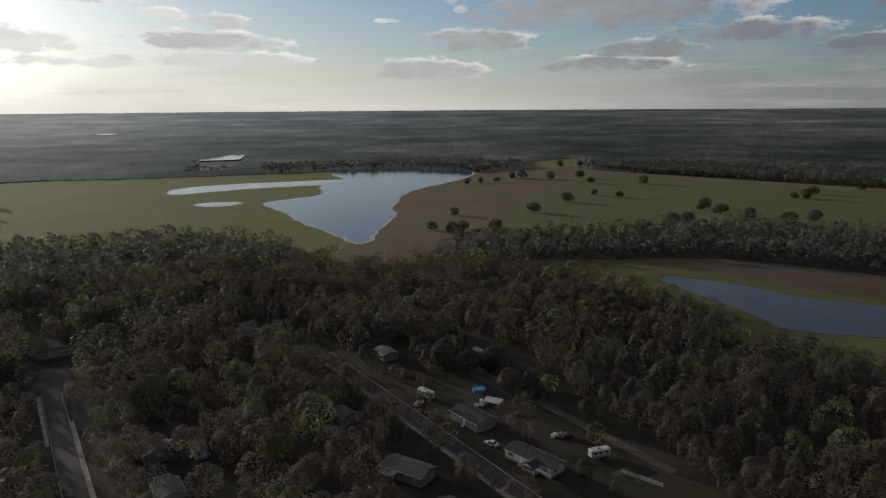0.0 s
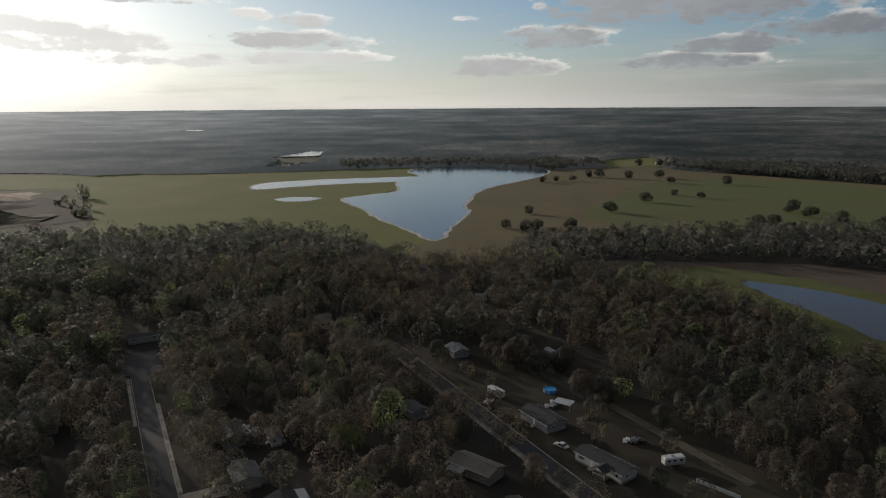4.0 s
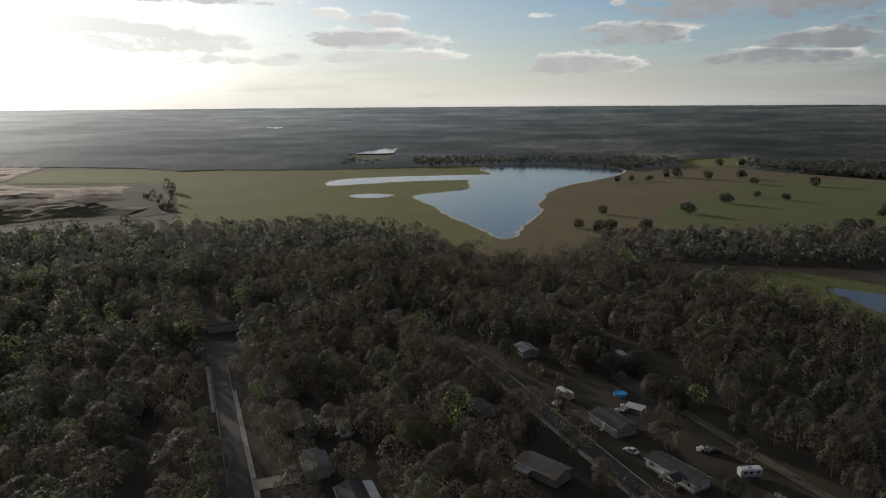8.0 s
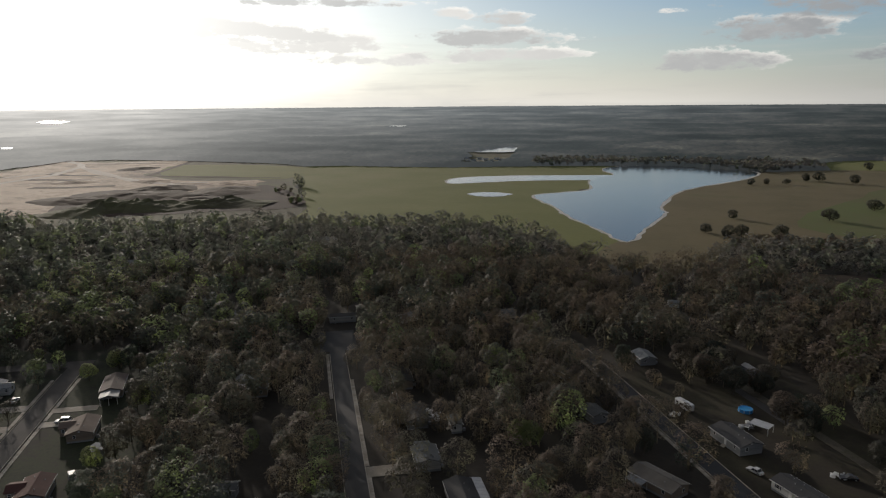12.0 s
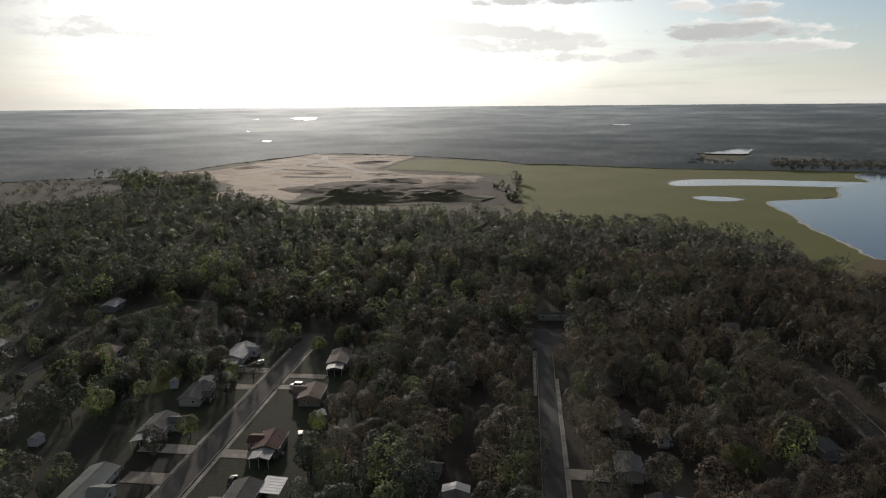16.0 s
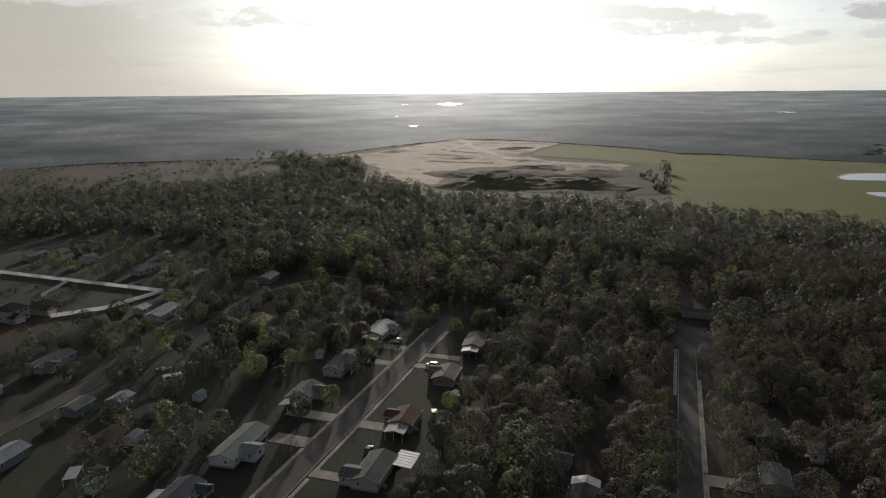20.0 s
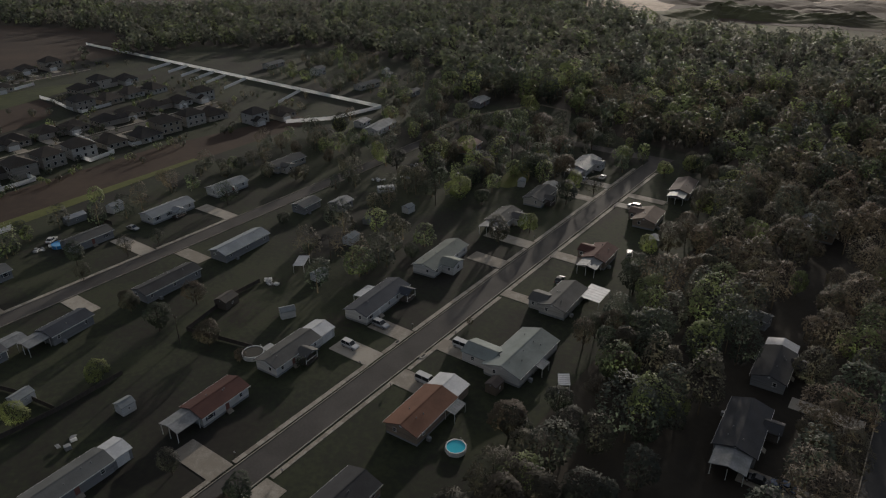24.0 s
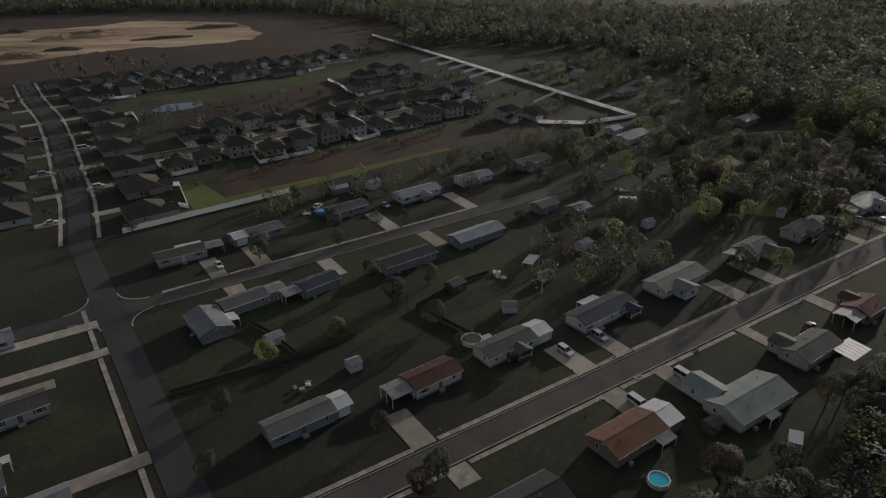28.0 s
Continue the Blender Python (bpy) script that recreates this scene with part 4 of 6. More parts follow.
def tree_kind(k, count=2000, size=0.070, thin=0.6, leaves="leaf", low=0.0, lobes=12):
    """A tree with a forked trunk, limbs and a crown of leaf clumps, about 11 m high."""
    rnd = random.Random(100 + k)
    h = 11.0
    t = thing("tree", "leafy tree with a rounded uneven green crown", "tree", Matrix.Translation((0, 0, -500)), "trees of the neighbourhood")
    bm = bmesh.new()
    fork = Vector((rnd.uniform(-0.3, 0.3), rnd.uniform(-0.3, 0.3), h * 0.36))
    rod(bm, (0, 0, -0.3), fork, 0.24, 0.17, 7)
    for i in range(6):
        a = i * 1.05 + rnd.uniform(-0.3, 0.3)
        tip = Vector((math.cos(a) * rnd.uniform(1.3, 2.4), math.sin(a) * rnd.uniform(1.3, 2.4), h * rnd.uniform(0.55, 0.8)))
        rod(bm, fork - Vector((0, 0, 0.3 * i * 0.4)), tip, 0.11, 0.03, 5)
    rod(bm, fork, (fork.x, fork.y, h * 0.85), 0.16, 0.04, 6)
    part("trunk", bm, M["bark"], t)
    c, face = crown_cloud(count, 1.0, 1.0, 900 + k, 1.0, lobes, 0.25, thin)
    mid = c.mean(axis=1, keepdims=True)
    cc = mid * np.array([4.4, 4.4, 4.5]) + (c - mid) * size * 4.2 + np.array([0, 0, h * (0.6 - low)])
    cc[:, :, 2] = np.maximum(cc[:, :, 2], 0.3)
    ob = new("crown", soup("crown", cc, M[leaves], None, face))
    ob.parent = t
    return t


TREES = [tree_kind(k) for k in range(9)] + [tree_kind(20 + k, 1300, 0.075, 0.2) for k in range(3)] + [tree_kind(40 + k, 1500, 0.095, 0.7, "darkleaf", 0.17, 6) for k in range(3)] + [tree_kind(60 + k, 1900, 0.068, 0.7, "freshleaf", 0.12) for k in range(3)]
USED = set()
FRESH = "broad tree with fresh yellow-green leaves in a garden"


def plant(x, y, h, k, rz=0.0, label="", wide=1.0):
    """One more tree at a place. The first use of a kind moves its pattern there."""
    f = h / 11.0
    m = Matrix.Translation((x, y, rise(x, y))) @ Matrix.Rotation(rz, 4, "Z") @ Matrix.Diagonal((f * wide, f * wide, f, 1))
    src = TREES[k]
    if k not in USED:
        USED.add(k)
        src.matrix_basis = m
        t = src
    else:
        t = copy_thing(src, Matrix.Identity(4))
        t.matrix_basis = m
    if k >= 15:
        t["label"] = FRESH
    if 9 <= k < 12:
        t["label"] = "thin-crowned tree, half bare, with grey twigs"
    if label:
        t["label"] = label
    return t


rnd = random.Random(77)
for i in FIRST:
    plant(float(X_NEAR[i]), float(Y_NEAR[i]), rnd.uniform(8, 14), rnd.choice((0, 1, 2, 3, 4, 5, 6, 7, 8, 9, 10)), rnd.uniform(0, 6.2))

# ---- houses ----
WHITE, CREAM, TAN, GREYWALL = (0.56, 0.56, 0.54), (0.44, 0.42, 0.37), (0.27, 0.22, 0.175), (0.24, 0.245, 0.25)
MESHES = {}


def shared(key, build, material):
    """A mesh made once and used by many pieces."""
    if key not in MESHES:
        me = bpy.data.meshes.new(key[0])
        bm = build()
        bm.to_mesh(me)
        bm.free()
        me.materials.append(material)
        MESHES[key] = me
    return MESHES[key]


def place(s, c, turn=0.0, z=0.05):
    x, y = at(s, c)
    return pose(x, y, z + rise(x, y), 0, 0, TURN + turn)


def frame_ring(w, h):
    bm = bmesh.new()
    t = 0.09
    for x, z, sx, sz in ((0, h / 2 - t / 2, w, t), (0, -h / 2 + t / 2, w, t), (-w / 2 + t / 2, 0, t, h - 2 * t), (w / 2 - t / 2, 0, t, h - 2 * t), (0, 0, w - 2 * t, 0.05)):
        box(bm, x, 0, z, sx, 0.08, sz)
    return bm


def window(house, x, y, z, w, h, turn):
    """A window set on a wall: frame with a dark pane in it. turn 0: looks to -y."""
    m = pose(x, y, z, 0, 0, turn)
    f = piece("window", shared(("window", w, h), lambda: frame_ring(w, h), M["trim"]), house, m)
    piece("pane", shared(("pane", w, h), lambda: cubed(0, 0.005, 0, w - 0.12, 0.05, h - 0.12), M["glass"]), f, Matrix.Identity(4))
    return f


def far_window(house, x, y, z, w, h, turn):
    """The same, seen from far off only: frame and pane in one mesh."""
    def both():
        bm = cubed(0, 0, 0, w, 0.08, h)
        front = [f for f in bm.faces if f.normal.y < -0.9]
        bmesh.ops.inset_region(bm, faces=front, thickness=0.09, depth=-0.03)
        front[0].material_index = 1
        return bm
    me = shared(("window", w, h, "far"), both, M["trim"])
    if len(me.materials) < 2:
        me.materials.append(M["glass"])
    return piece("window", me, house, pose(x, y, z, 0, 0, turn))


def gable_walls(L, W, z0, z1, rise_z):
    """Walls with gable ends, as one closed body along x."""
    bm = bmesh.new()
    prof = [(-W / 2, z0), (W / 2, z0), (W / 2, z1), (0, z1 + rise_z), (-W / 2, z1)]
    a = [bm.verts.new((-L / 2, y, z)) for y, z in prof]
    b = [bm.verts.new((L / 2, y, z)) for y, z in prof]
    bm.faces.new(a[::-1])
    bm.faces.new(b)
    for i in range(5):
        bm.faces.new((a[i], a[(i + 1) % 5], b[(i + 1) % 5], b[i]))
    return bm


def slope(L, W, z1, rise_z, d, over=0.4, thick=0.14):
    """One side of a gable roof; d is -1 or 1 for the side of y."""
    bm = bmesh.new()
    run = W / 2
    k = rise_z / run
    y0, ye = 0.0, d * (run + over)
    za, ze = z1 + rise_z + 0.04, z1 - k * over + 0.04
    xs = (-L / 2 - over, L / 2 + over)
    lo = [bm.verts.new((x, y, z)) for x, y, z in ((xs[0], y0, za), (xs[1], y0, za), (xs[1], ye, ze), (xs[0], ye, ze))]
    hi = [bm.verts.new(v.co + Vector((0, 0, thick))) for v in lo]
    bm.faces.new(hi if d < 0 else hi[::-1])
    bm.faces.new(lo[::-1] if d < 0 else lo)
    for i in range(4):
        j = (i + 1) % 4
        q = (lo[i], lo[j], hi[j], hi[i])
        bm.faces.new(q if d < 0 else q[::-1])
    bmesh.ops.recalc_face_normals(bm, faces=bm.faces)
    return bm


def gable_roof(parent, L, W, z1, rise_z, mat, over=0.4, at_m=None, label=""):
    res = []
    for d in (-1, 1):
        r = part("roof_slope", slope(L, W, z1, rise_z, d, over), mat, parent, label)
        res.append(r)
    bm = cubed(0, 0, z1 + rise_z + 0.17, L + 2 * over, 0.34, 0.05)
    res.append(part("ridge_cap", bm, mat, parent))
    if at_m is not None:
        for r in res:
            r.matrix_basis = at_m
    return res


def lean_roof(parent, x, y, lx, ly, z_hi, z_lo, mat, name="patio_roof", axis="y", posts=True, label="pale sheet-metal patio roof"):
    """A light sloping sheet roof on posts, falling along +axis, with ribs."""
    bm = bmesh.new()
    n = 6
    t = 0.07
    pts = []
    for (px, py) in ((-lx / 2, -ly / 2), (lx / 2, -ly / 2), (lx / 2, ly / 2), (-lx / 2, ly / 2)):
        f = (py / ly + 0.5) if axis == "y" else (px / lx + 0.5)
        pts.append(Vector((x + px, y + py, z_hi + (z_lo - z_hi) * f)))
    lo = [bm.verts.new(p) for p in pts]
    hi = [bm.verts.new(p + Vector((0, 0, t))) for p in pts]
    bm.faces.new(hi)
    bm.faces.new(lo[::-1])
    for i in range(4):
        bm.faces.new((lo[i], lo[(i + 1) % 4], hi[(i + 1) % 4], hi[i]))
    part(name, bm, mat, parent, label)
    for i in range(n + 1):
        f = i / n
        a, b = (pts[0].lerp(pts[1], f), pts[3].lerp(pts[2], f)) if axis == "y" else (pts[0].lerp(pts[3], f), pts[1].lerp(pts[2], f))
        up = Vector((0, 0, t + 0.02))
        part("rib", rod(bmesh.new(), a + up, b + up, 0.035, n=4), mat, parent)
    if posts:
        for px, py in ((-lx / 2 + 0.15, -ly / 2 + 0.15), (lx / 2 - 0.15, -ly / 2 + 0.15), (lx / 2 - 0.15, ly / 2 - 0.15), (-lx / 2 + 0.15, ly / 2 - 0.15)):
            piece("post", shared(("post", 2), lambda: cubed(0, 0, 1.15, 0.12, 0.12, 2.3, bevel=0.02), M["trim"]), parent, pose(x + px, y + py, 0))


def carport(parent, x, L, W, z1, rise_z, mat, enclosed=False, wall=None):
    """A metal-roofed carport or garage against the end of a house."""
    m = pose(x, 0, 0)
    gable_roof(parent, L - 0.5, W, z1, rise_z, mat, 0.25, m, "pale sheet-metal roof")
    if enclosed:
        b = part("garage_wall", gable_walls(L - 0.3, W - 0.2, 0, z1, rise_z * 0.97), wall, parent)
        b.matrix_basis = m
        d = part("garage_door", cubed(0, -W / 2 + 0.06, 1.2, L * 0.62, 0.1, 2.2, bevel=0.02), M["trim"], parent, "white panelled garage door")
        d.matrix_basis = m
    else:
        for px in (-L / 2 + 0.2, L / 2 - 0.2):
            for py in (-W / 2 + 0.2, 0, W / 2 - 0.2):
                piece("post", shared(("post", z1), lambda: cubed(0, 0, z1 / 2, 0.13, 0.13, z1, bevel=0.02), M["trim"]), parent, pose(x + px, py, 0))


def house(s, c, L, W, roof, wall, side=1, turn=0.0, lo="", hi="", porch=None, wing=None, back=None, label="", z1=3.0, k=0.32, vents=3, metal_roof=False, chim=False):
    """A long single-storey house. side 1: its front looks across the street towards growing c."""
    rnd = random.Random(int(s * 13 + c * 7))
    L, W, z1 = L * 0.96, W * 0.86, z1 - 0.25
    if not label:
        tone_w = "white" if wall in (WHITE,) else "cream" if wall == CREAM else "grey" if wall == GREYWALL else "tan"
        r = max(roof)
        tone_r = "red-brown" if roof[0] > 1.6 * roof[2] else "dark grey" if r < 0.12 else "grey" if r < 0.25 else "pale grey"
        label = f"long single-storey {tone_w} house with a {tone_r} gable roof"
    h = thing("house", label, "house", place(s, c, (0 if side > 0 else 180) + turn), "houses along the streets")
    wm = tone("wall", wall)
    rm = M["metal"] if metal_roof else tone("roof", roof)
    rz = W / 2 * k
    part("skirting", cubed(0, 0, 0.25, L - 0.06, W - 0.06, 0.7), M["plastic"], h, "grey skirting")
    part("wall", gable_walls(L, W, 0.6, z1, rz), wm, h)
    gable_roof(h, L, W, z1, rz, rm)
    for d in (-1, 1):
        part("fascia", cubed(0, d * (W / 2 + 0.42), z1 - k * 0.4 + 0.08, L + 0.8, 0.05, 0.2), M["trim"], h)
    n = max(3, int(L / 3.6))
    door_at = rnd.randint(1, n - 2)
    for i in range(n):
        x = -L / 2 + (i + 0.5) * L / n + rnd.uniform(-0.3, 0.3)
        if i == door_at:
            part("door", cubed(x, -W / 2 - 0.03, 1.62, 0.95, 0.08, 2.05, bevel=0.02), tone("wall", (0.22, 0.10, 0.08)) if rnd.random() < 0.4 else M["trim"], h)
            bm = bmesh.new()
            for q in range(3):
                box(bm, x, -W / 2 - 0.35 - 0.28 * q, 0.46 - 0.19 * q, 1.4, 0.34 + 0.02 * q, 0.19)
            part("steps", bm, M["concrete"], h)
        else:
            w = rnd.choice((0.9, 1.2, 1.2, 1.6))
            window(h, x, -W / 2 - 0.02, 1.85, w, 1.2, 0)
            for d in (-1, 1) if w >= 1.2 else ():
                piece("shutter", shared(("shutter", 1), lambda: cubed(0, 0, 0, 0.32, 0.05, 1.2), tone("wall", (0.04, 0.05, 0.07))), h, pose(x + d * (w / 2 + 0.2), -W / 2 - 0.02, 1.85))
        if i % 2 == 0:
            window(h, x, W / 2 + 0.02, 1.85, 0.9, 1.1, 180)
    for d in (-1, 1):
        window(h, d * (L / 2 + 0.02), -W * 0.2, 1.85, 0.9, 1.1, 90 * d)
        part("gable_vent", cubed(d * (L / 2 + 0.02), 0, z1 + rz * 0.5, 0.06, 0.5, 0.4), M["trim"], h)
    for i in range(vents):
        x, y = rnd.uniform(-L * 0.4, L * 0.4), rnd.choice((-1, 1)) * W * rnd.uniform(0.08, 0.3)
        z = z1 + rz - abs(y) * k
        part("vent_pipe", rod(bmesh.new(), (x, y, z), (x, y, z + 0.5), 0.11, 0.11, 7), M["metal"], h, "short pale vent pipe")
    for end, x, d in ((lo, -1, -1), (hi, 1, 1)):
        if end == "carport":
            carport(h, d * (L / 2 + 3.1), 5.8, W * 0.82, 2.65, rz * 0.6, M["metal"])
        elif end == "garage":
            carport(h, d * (L / 2 + 2.8), 5.6, W * 0.96, z1 - 0.1, rz * 0.9, M["brightmetal"], True, wm)
        elif end == "metal":
            carport(h, d * (L / 2 + 2.2), 4.4, W * 0.95, z1 - 0.2, rz * 0.85, M["brightmetal"], True, wm)
        elif end == "porch":
            lean_roof(h, d * (L / 2 + 1.6), 0, 3.0, W * 0.7, 2.7, 2.5, M["metal"])
    if porch is not None:
        x = porch * L / 2
        m = pose(x, -W / 2 - 1.2, 0, 0, 0, 90)
        gable_roof(h, 3.4, 4.2, z1 - 0.25, 0.95, rm, 0.2, m)
        part("porch_deck", cubed(x, -W / 2 - 1.4, 0.28, 4.0, 2.7, 0.5), M["darkwood"], h, "weathered porch deck")
        for px in (-1.9, 1.9):
            piece("post", shared(("post", 3), lambda: cubed(0, 0, 1.4, 0.14, 0.14, 2.8, bevel=0.02), M["trim"]), h, pose(x + px, -W / 2 - 2.6, 0))
        part("rail", cubed(x, -W / 2 - 2.7, 1.35, 3.9, 0.06, 0.08), M["trim"], h)
    if wing is not None:
        x, wl, ww = wing
        sgn = -1
        m = pose(x, sgn * (W / 2 + wl / 2 - 1.0), 0, 0, 0, 90)
        b = part("wing_wall", gable_walls(wl, ww, 0.1, z1, ww / 2 * k), wm, h)
        b.matrix_basis = m
        gable_roof(h, wl, ww, z1, ww / 2 * k, rm, 0.3, m)
        window(h, x - ww / 2 - 0.02, sgn * (W / 2 + wl / 2), 1.8, 0.9, 1.1, 270)
        window(h, x + ww / 2 + 0.02, sgn * (W / 2 + wl / 2), 1.8, 0.9, 1.1, 90)
        window(h, x, sgn * (W / 2 + wl - 1.0) - 0.02, 1.8, 1.4, 1.2, 0)
    if back is not None:
        x, bl, bd, bright = back
        lean_roof(h, x, W / 2 + bd / 2, bl, bd, z1 - 0.1, z1 - 0.5, M["brightmetal"] if bright else M["metal"])
    part("air_conditioner", cubed(L * 0.3, W / 2 + 0.9, 0.45, 0.85, 0.85, 0.9, bevel=0.05), M["plastic"], h, "grey air conditioner box")
    return h


G1, G2, G3, DARK, RED, BROWN, PALE, BLUE = (0.100, 0.100, 0.097), (0.135, 0.14, 0.137), (0.078, 0.075, 0.069), (0.050, 0.051, 0.054), (0.095, 0.045, 0.038), (0.165, 0.082, 0.054), (0.24, 0.26, 0.265), (0.052, 0.060, 0.075)
# first street, far side
house(33, -102, 15, 6.8, G2, GREYWALL, 1, 3, hi="metal", z1=3.0)
house(61, -99.5, 13, 7.6, RED, WHITE, 1, 3, lo="carport")
house(80.5, -100, 15.5, 7.6, G1, WHITE, 1, 3, hi="garage", porch=0.2)
house(108, -98.5, 20, 8.2, BLUE, WHITE, 1, 4, porch=0.72, back=(1.0, 6.5, 3.2, True))
house(135, -99.3, 20, 8.4, (0.18, 0.20, 0.182), WHITE, 1, 4, wing=(-2.5, 5.0, 5.6))
house(167, -99.0, 13, 8.0, G1, WHITE, 1, 4, lo="carport", wing=(2.5, 4.0, 5.0))
house(189, -98.5, 14, 8.0, G1, CREAM, 1, 4, hi="carport", porch=-0.3)
house(224, -99.5, 17, 8.6, PALE, WHITE, 1, 4, lo="carport", wing=(3, 4.0, 5.0), metal_roof=True)
# first street, near side
house(56, -62, 14, 9.0, DARK, TAN, -1, 0)
house(81, -64.5, 15, 9.2, BROWN, TAN, -1, 2, lo="garage", back=(-5.0, 4.5, 2.6, False))
house(108, -58.5, 19, 11.0, (0.22, 0.25, 0.238), WHITE, -1, 0, wing=(4.6, 8.0, 6.2), back=(1, 3.6, 2.4, False), vents=7)
house(134, -62, 15, 8.4, G1, (0.40, 0.39, 0.36), -1, 2, wing=(3.5, 4.5, 5.5), back=(-6.5, 8.2, 5.6, True))
house(160.5, -64.5, 11, 8.0, RED, TAN, -1, 3, hi="carport", wing=(-1, 4.0, 5))
house(192, -63, 12, 8.4, (0.17, 0.13, 0.105), TAN, -1, 4, wing=(-2, 4, 5))
house(222, -62.5, 15, 8.0, (0.15, 0.12, 0.105), TAN, -1, 6, hi="carport")
# second street
house(134, -14, 14, 8.2, DARK, GREYWALL, 1, 2, hi="metal", porch=0.5)
house(111, -14, 17, 9.0, (0.06, 0.062, 0.068), GREYWALL, 1, 3, lo="carport", porch=0.4)
house(152, -22, 7, 4.4, G2, GREYWALL, 1, 80)
house(212, -18, 12, 8.0, G2, TAN, 1, 0, back=(1, 5, 3, True))
house(284, -29, 13, 7, G2, TAN, 1, 10)
house(113, 26.5, 13, 8.4, DARK, WHITE, -1, 0, hi="garage", porch=-0.2, back=(-3, 6, 3.4, True))
house(137, 31, 15, 8.0, DARK, GREYWALL, -1, 0, back=(-3, 10, 3, True))
house(157, 26, 10, 7.6, G2, CREAM, -1, 0, lo="porch")
house(181, 27, 12, 7.5, G3, GREYWALL, -1, 0, porch=0.1)
house(209, 27, 13, 7.5, G3, TAN, -1, 0)
house(88, 29, 14, 8.0, G3, GREYWALL, -1, 0)
house(174, 37, 7, 3.6, G2, WHITE, -1, 0, label="small pale trailer home among trees", vents=1)
house(279, 12, 12.5, 6.0, G3, (0.42, 0.41, 0.38), 1, 90, label="plain pale building closing the end of the street", vents=0)
# third street
house(135, 77, 14, 8.0, (0.17, 0.155, 0.135), TAN, 1, 24, back=(3, 5, 3, False))
house(112, 76, 13, 8.0, G3, TAN, 1, 10)
house(172, 77, 8, 6.0, G2, GREYWALL, 1, 10)
house(202, 81, 12, 7.0, G3, TAN, 1, 10)
house(122, 106, 17, 7.0, DARK, WHITE, -1, 10, vents=5, porch=0.3)
house(150, 107, 14, 8.6, DARK, GREYWALL, -1, 4)
house(210, 111.5, 9, 7.0, PALE, GREYWALL, -1, -4, metal_roof=True)
# fourth street
house(33, -187, 15, 7.2, (0.115, 0.098, 0.082), CREAM, 1, -2, hi="carport", back=(3.5, 8, 3, True))
house(58, -189, 12, 7.2, G2, GREYWALL, 1, 4, lo="garage")
house(86, -190, 15, 7.2, G1, GREYWALL, 1, 3)
house(112, -189, 18, 7.8, (0.24, 0.26, 0.275), WHITE, 1, 3, porch=0.1)
house(136, -190, 15, 7.4, PALE, WHITE, 1, 0, porch=-0.3)
house(164, -191.5, 17, 8.0, G1, CREAM, 1, 3, wing=(-4, 4, 5))
house(29, -146, 13, 9.5, (0.19, 0.195, 0.20), GREYWALL, 1, -86, label="grey cross-gabled house on the street corner", back=(1.5, 4.5, 3, True))
house(39, -151.5, 13, 7.0, (0.13, 0.13, 0.135), GREYWALL, -1, 6, lo="carport")
house(58, -149.5, 12, 6.8, BLUE, GREYWALL, -1, 8, hi="carport")
house(84, -148.5, 19, 7.2, DARK, GREYWALL, -1, 3)
house(109, -150.5, 19, 7.8, (0.26, 0.29, 0.31), GREYWALL, -1, 4, metal_roof=False)
house(140, -156, 9, 6.5, G2, GREYWALL, -1, 4)
house(147, -147.5, 7, 6.0, PALE, GREYWALL, -1, 4, metal_roof=True)
# loose plots beyond the streets
house(218, -192, 18, 9.0, PALE, WHITE, 1, 10, metal_roof=True, label="white house with a patched pale roof")
house(219, -203, 7, 6.0, PALE, WHITE, 1, 10, metal_roof=True, vents=0)
house(218, -146, 12, 8.0, (0.24, 0.17, 0.145), (0.32, 0.22, 0.18), 1, 10)
house(277, -180, 13, 8.0, PALE, GREYWALL, 1, 8, metal_roof=True)
house(273, -248, 16, 7.0, G2, CREAM, 1, -5, hi="porch")
house(281, -292, 8, 7.0, G2, WHITE, 1, 5, z1=4.6)
house(281, -329, 15, 7.0, G2, CREAM, 1, 5)
house(298, -254, 4, 3.6, G2, WHITE, 1, 5, vents=0)
house(274, -218, 9, 5.0, G2, GREYWALL, 1, 5)
# south of the cross street
house(-13, -135.5, 16, 7.6, G3, CREAM, 1, 4)
house(-16, -165.5, 14, 7.0, PALE, WHITE, 1, 4, metal_roof=True)
house(-20, -116, 12, 7.6, G2, GREYWALL, 1, 2, back=(5.6, 4, 3, True))
house(-8, -105.5, 5, 6.0, PALE, WHITE, 1, 2, metal_roof=True, vents=0)
# in the distance
house(450, -28, 14, 8, PALE, WHITE, 1, 40, metal_roof=True, label="small white-roofed house in a wood clearing")


def lone(x, y, L, W, roof, wall, turn, **k):
    s, c = x * U.x + y * U.y, x * V.x + y * V.y
    return house(s, c, L, W, roof, wall, 1, turn, **k)


lone(-231, 386, 11, 8, PALE, WHITE, 60, metal_roof=True)
lone(234, 400, 14, 9, PALE, WHITE, 30, metal_roof=True, label="white-roofed barn among trees by the river")
lone(218, 1052, 16, 9, G2, WHITE, 50, z1=5.2, label="white farmhouse at the edge of a paddock")
lone(232, 1040, 9, 7, PALE, WHITE, 20, metal_roof=True)


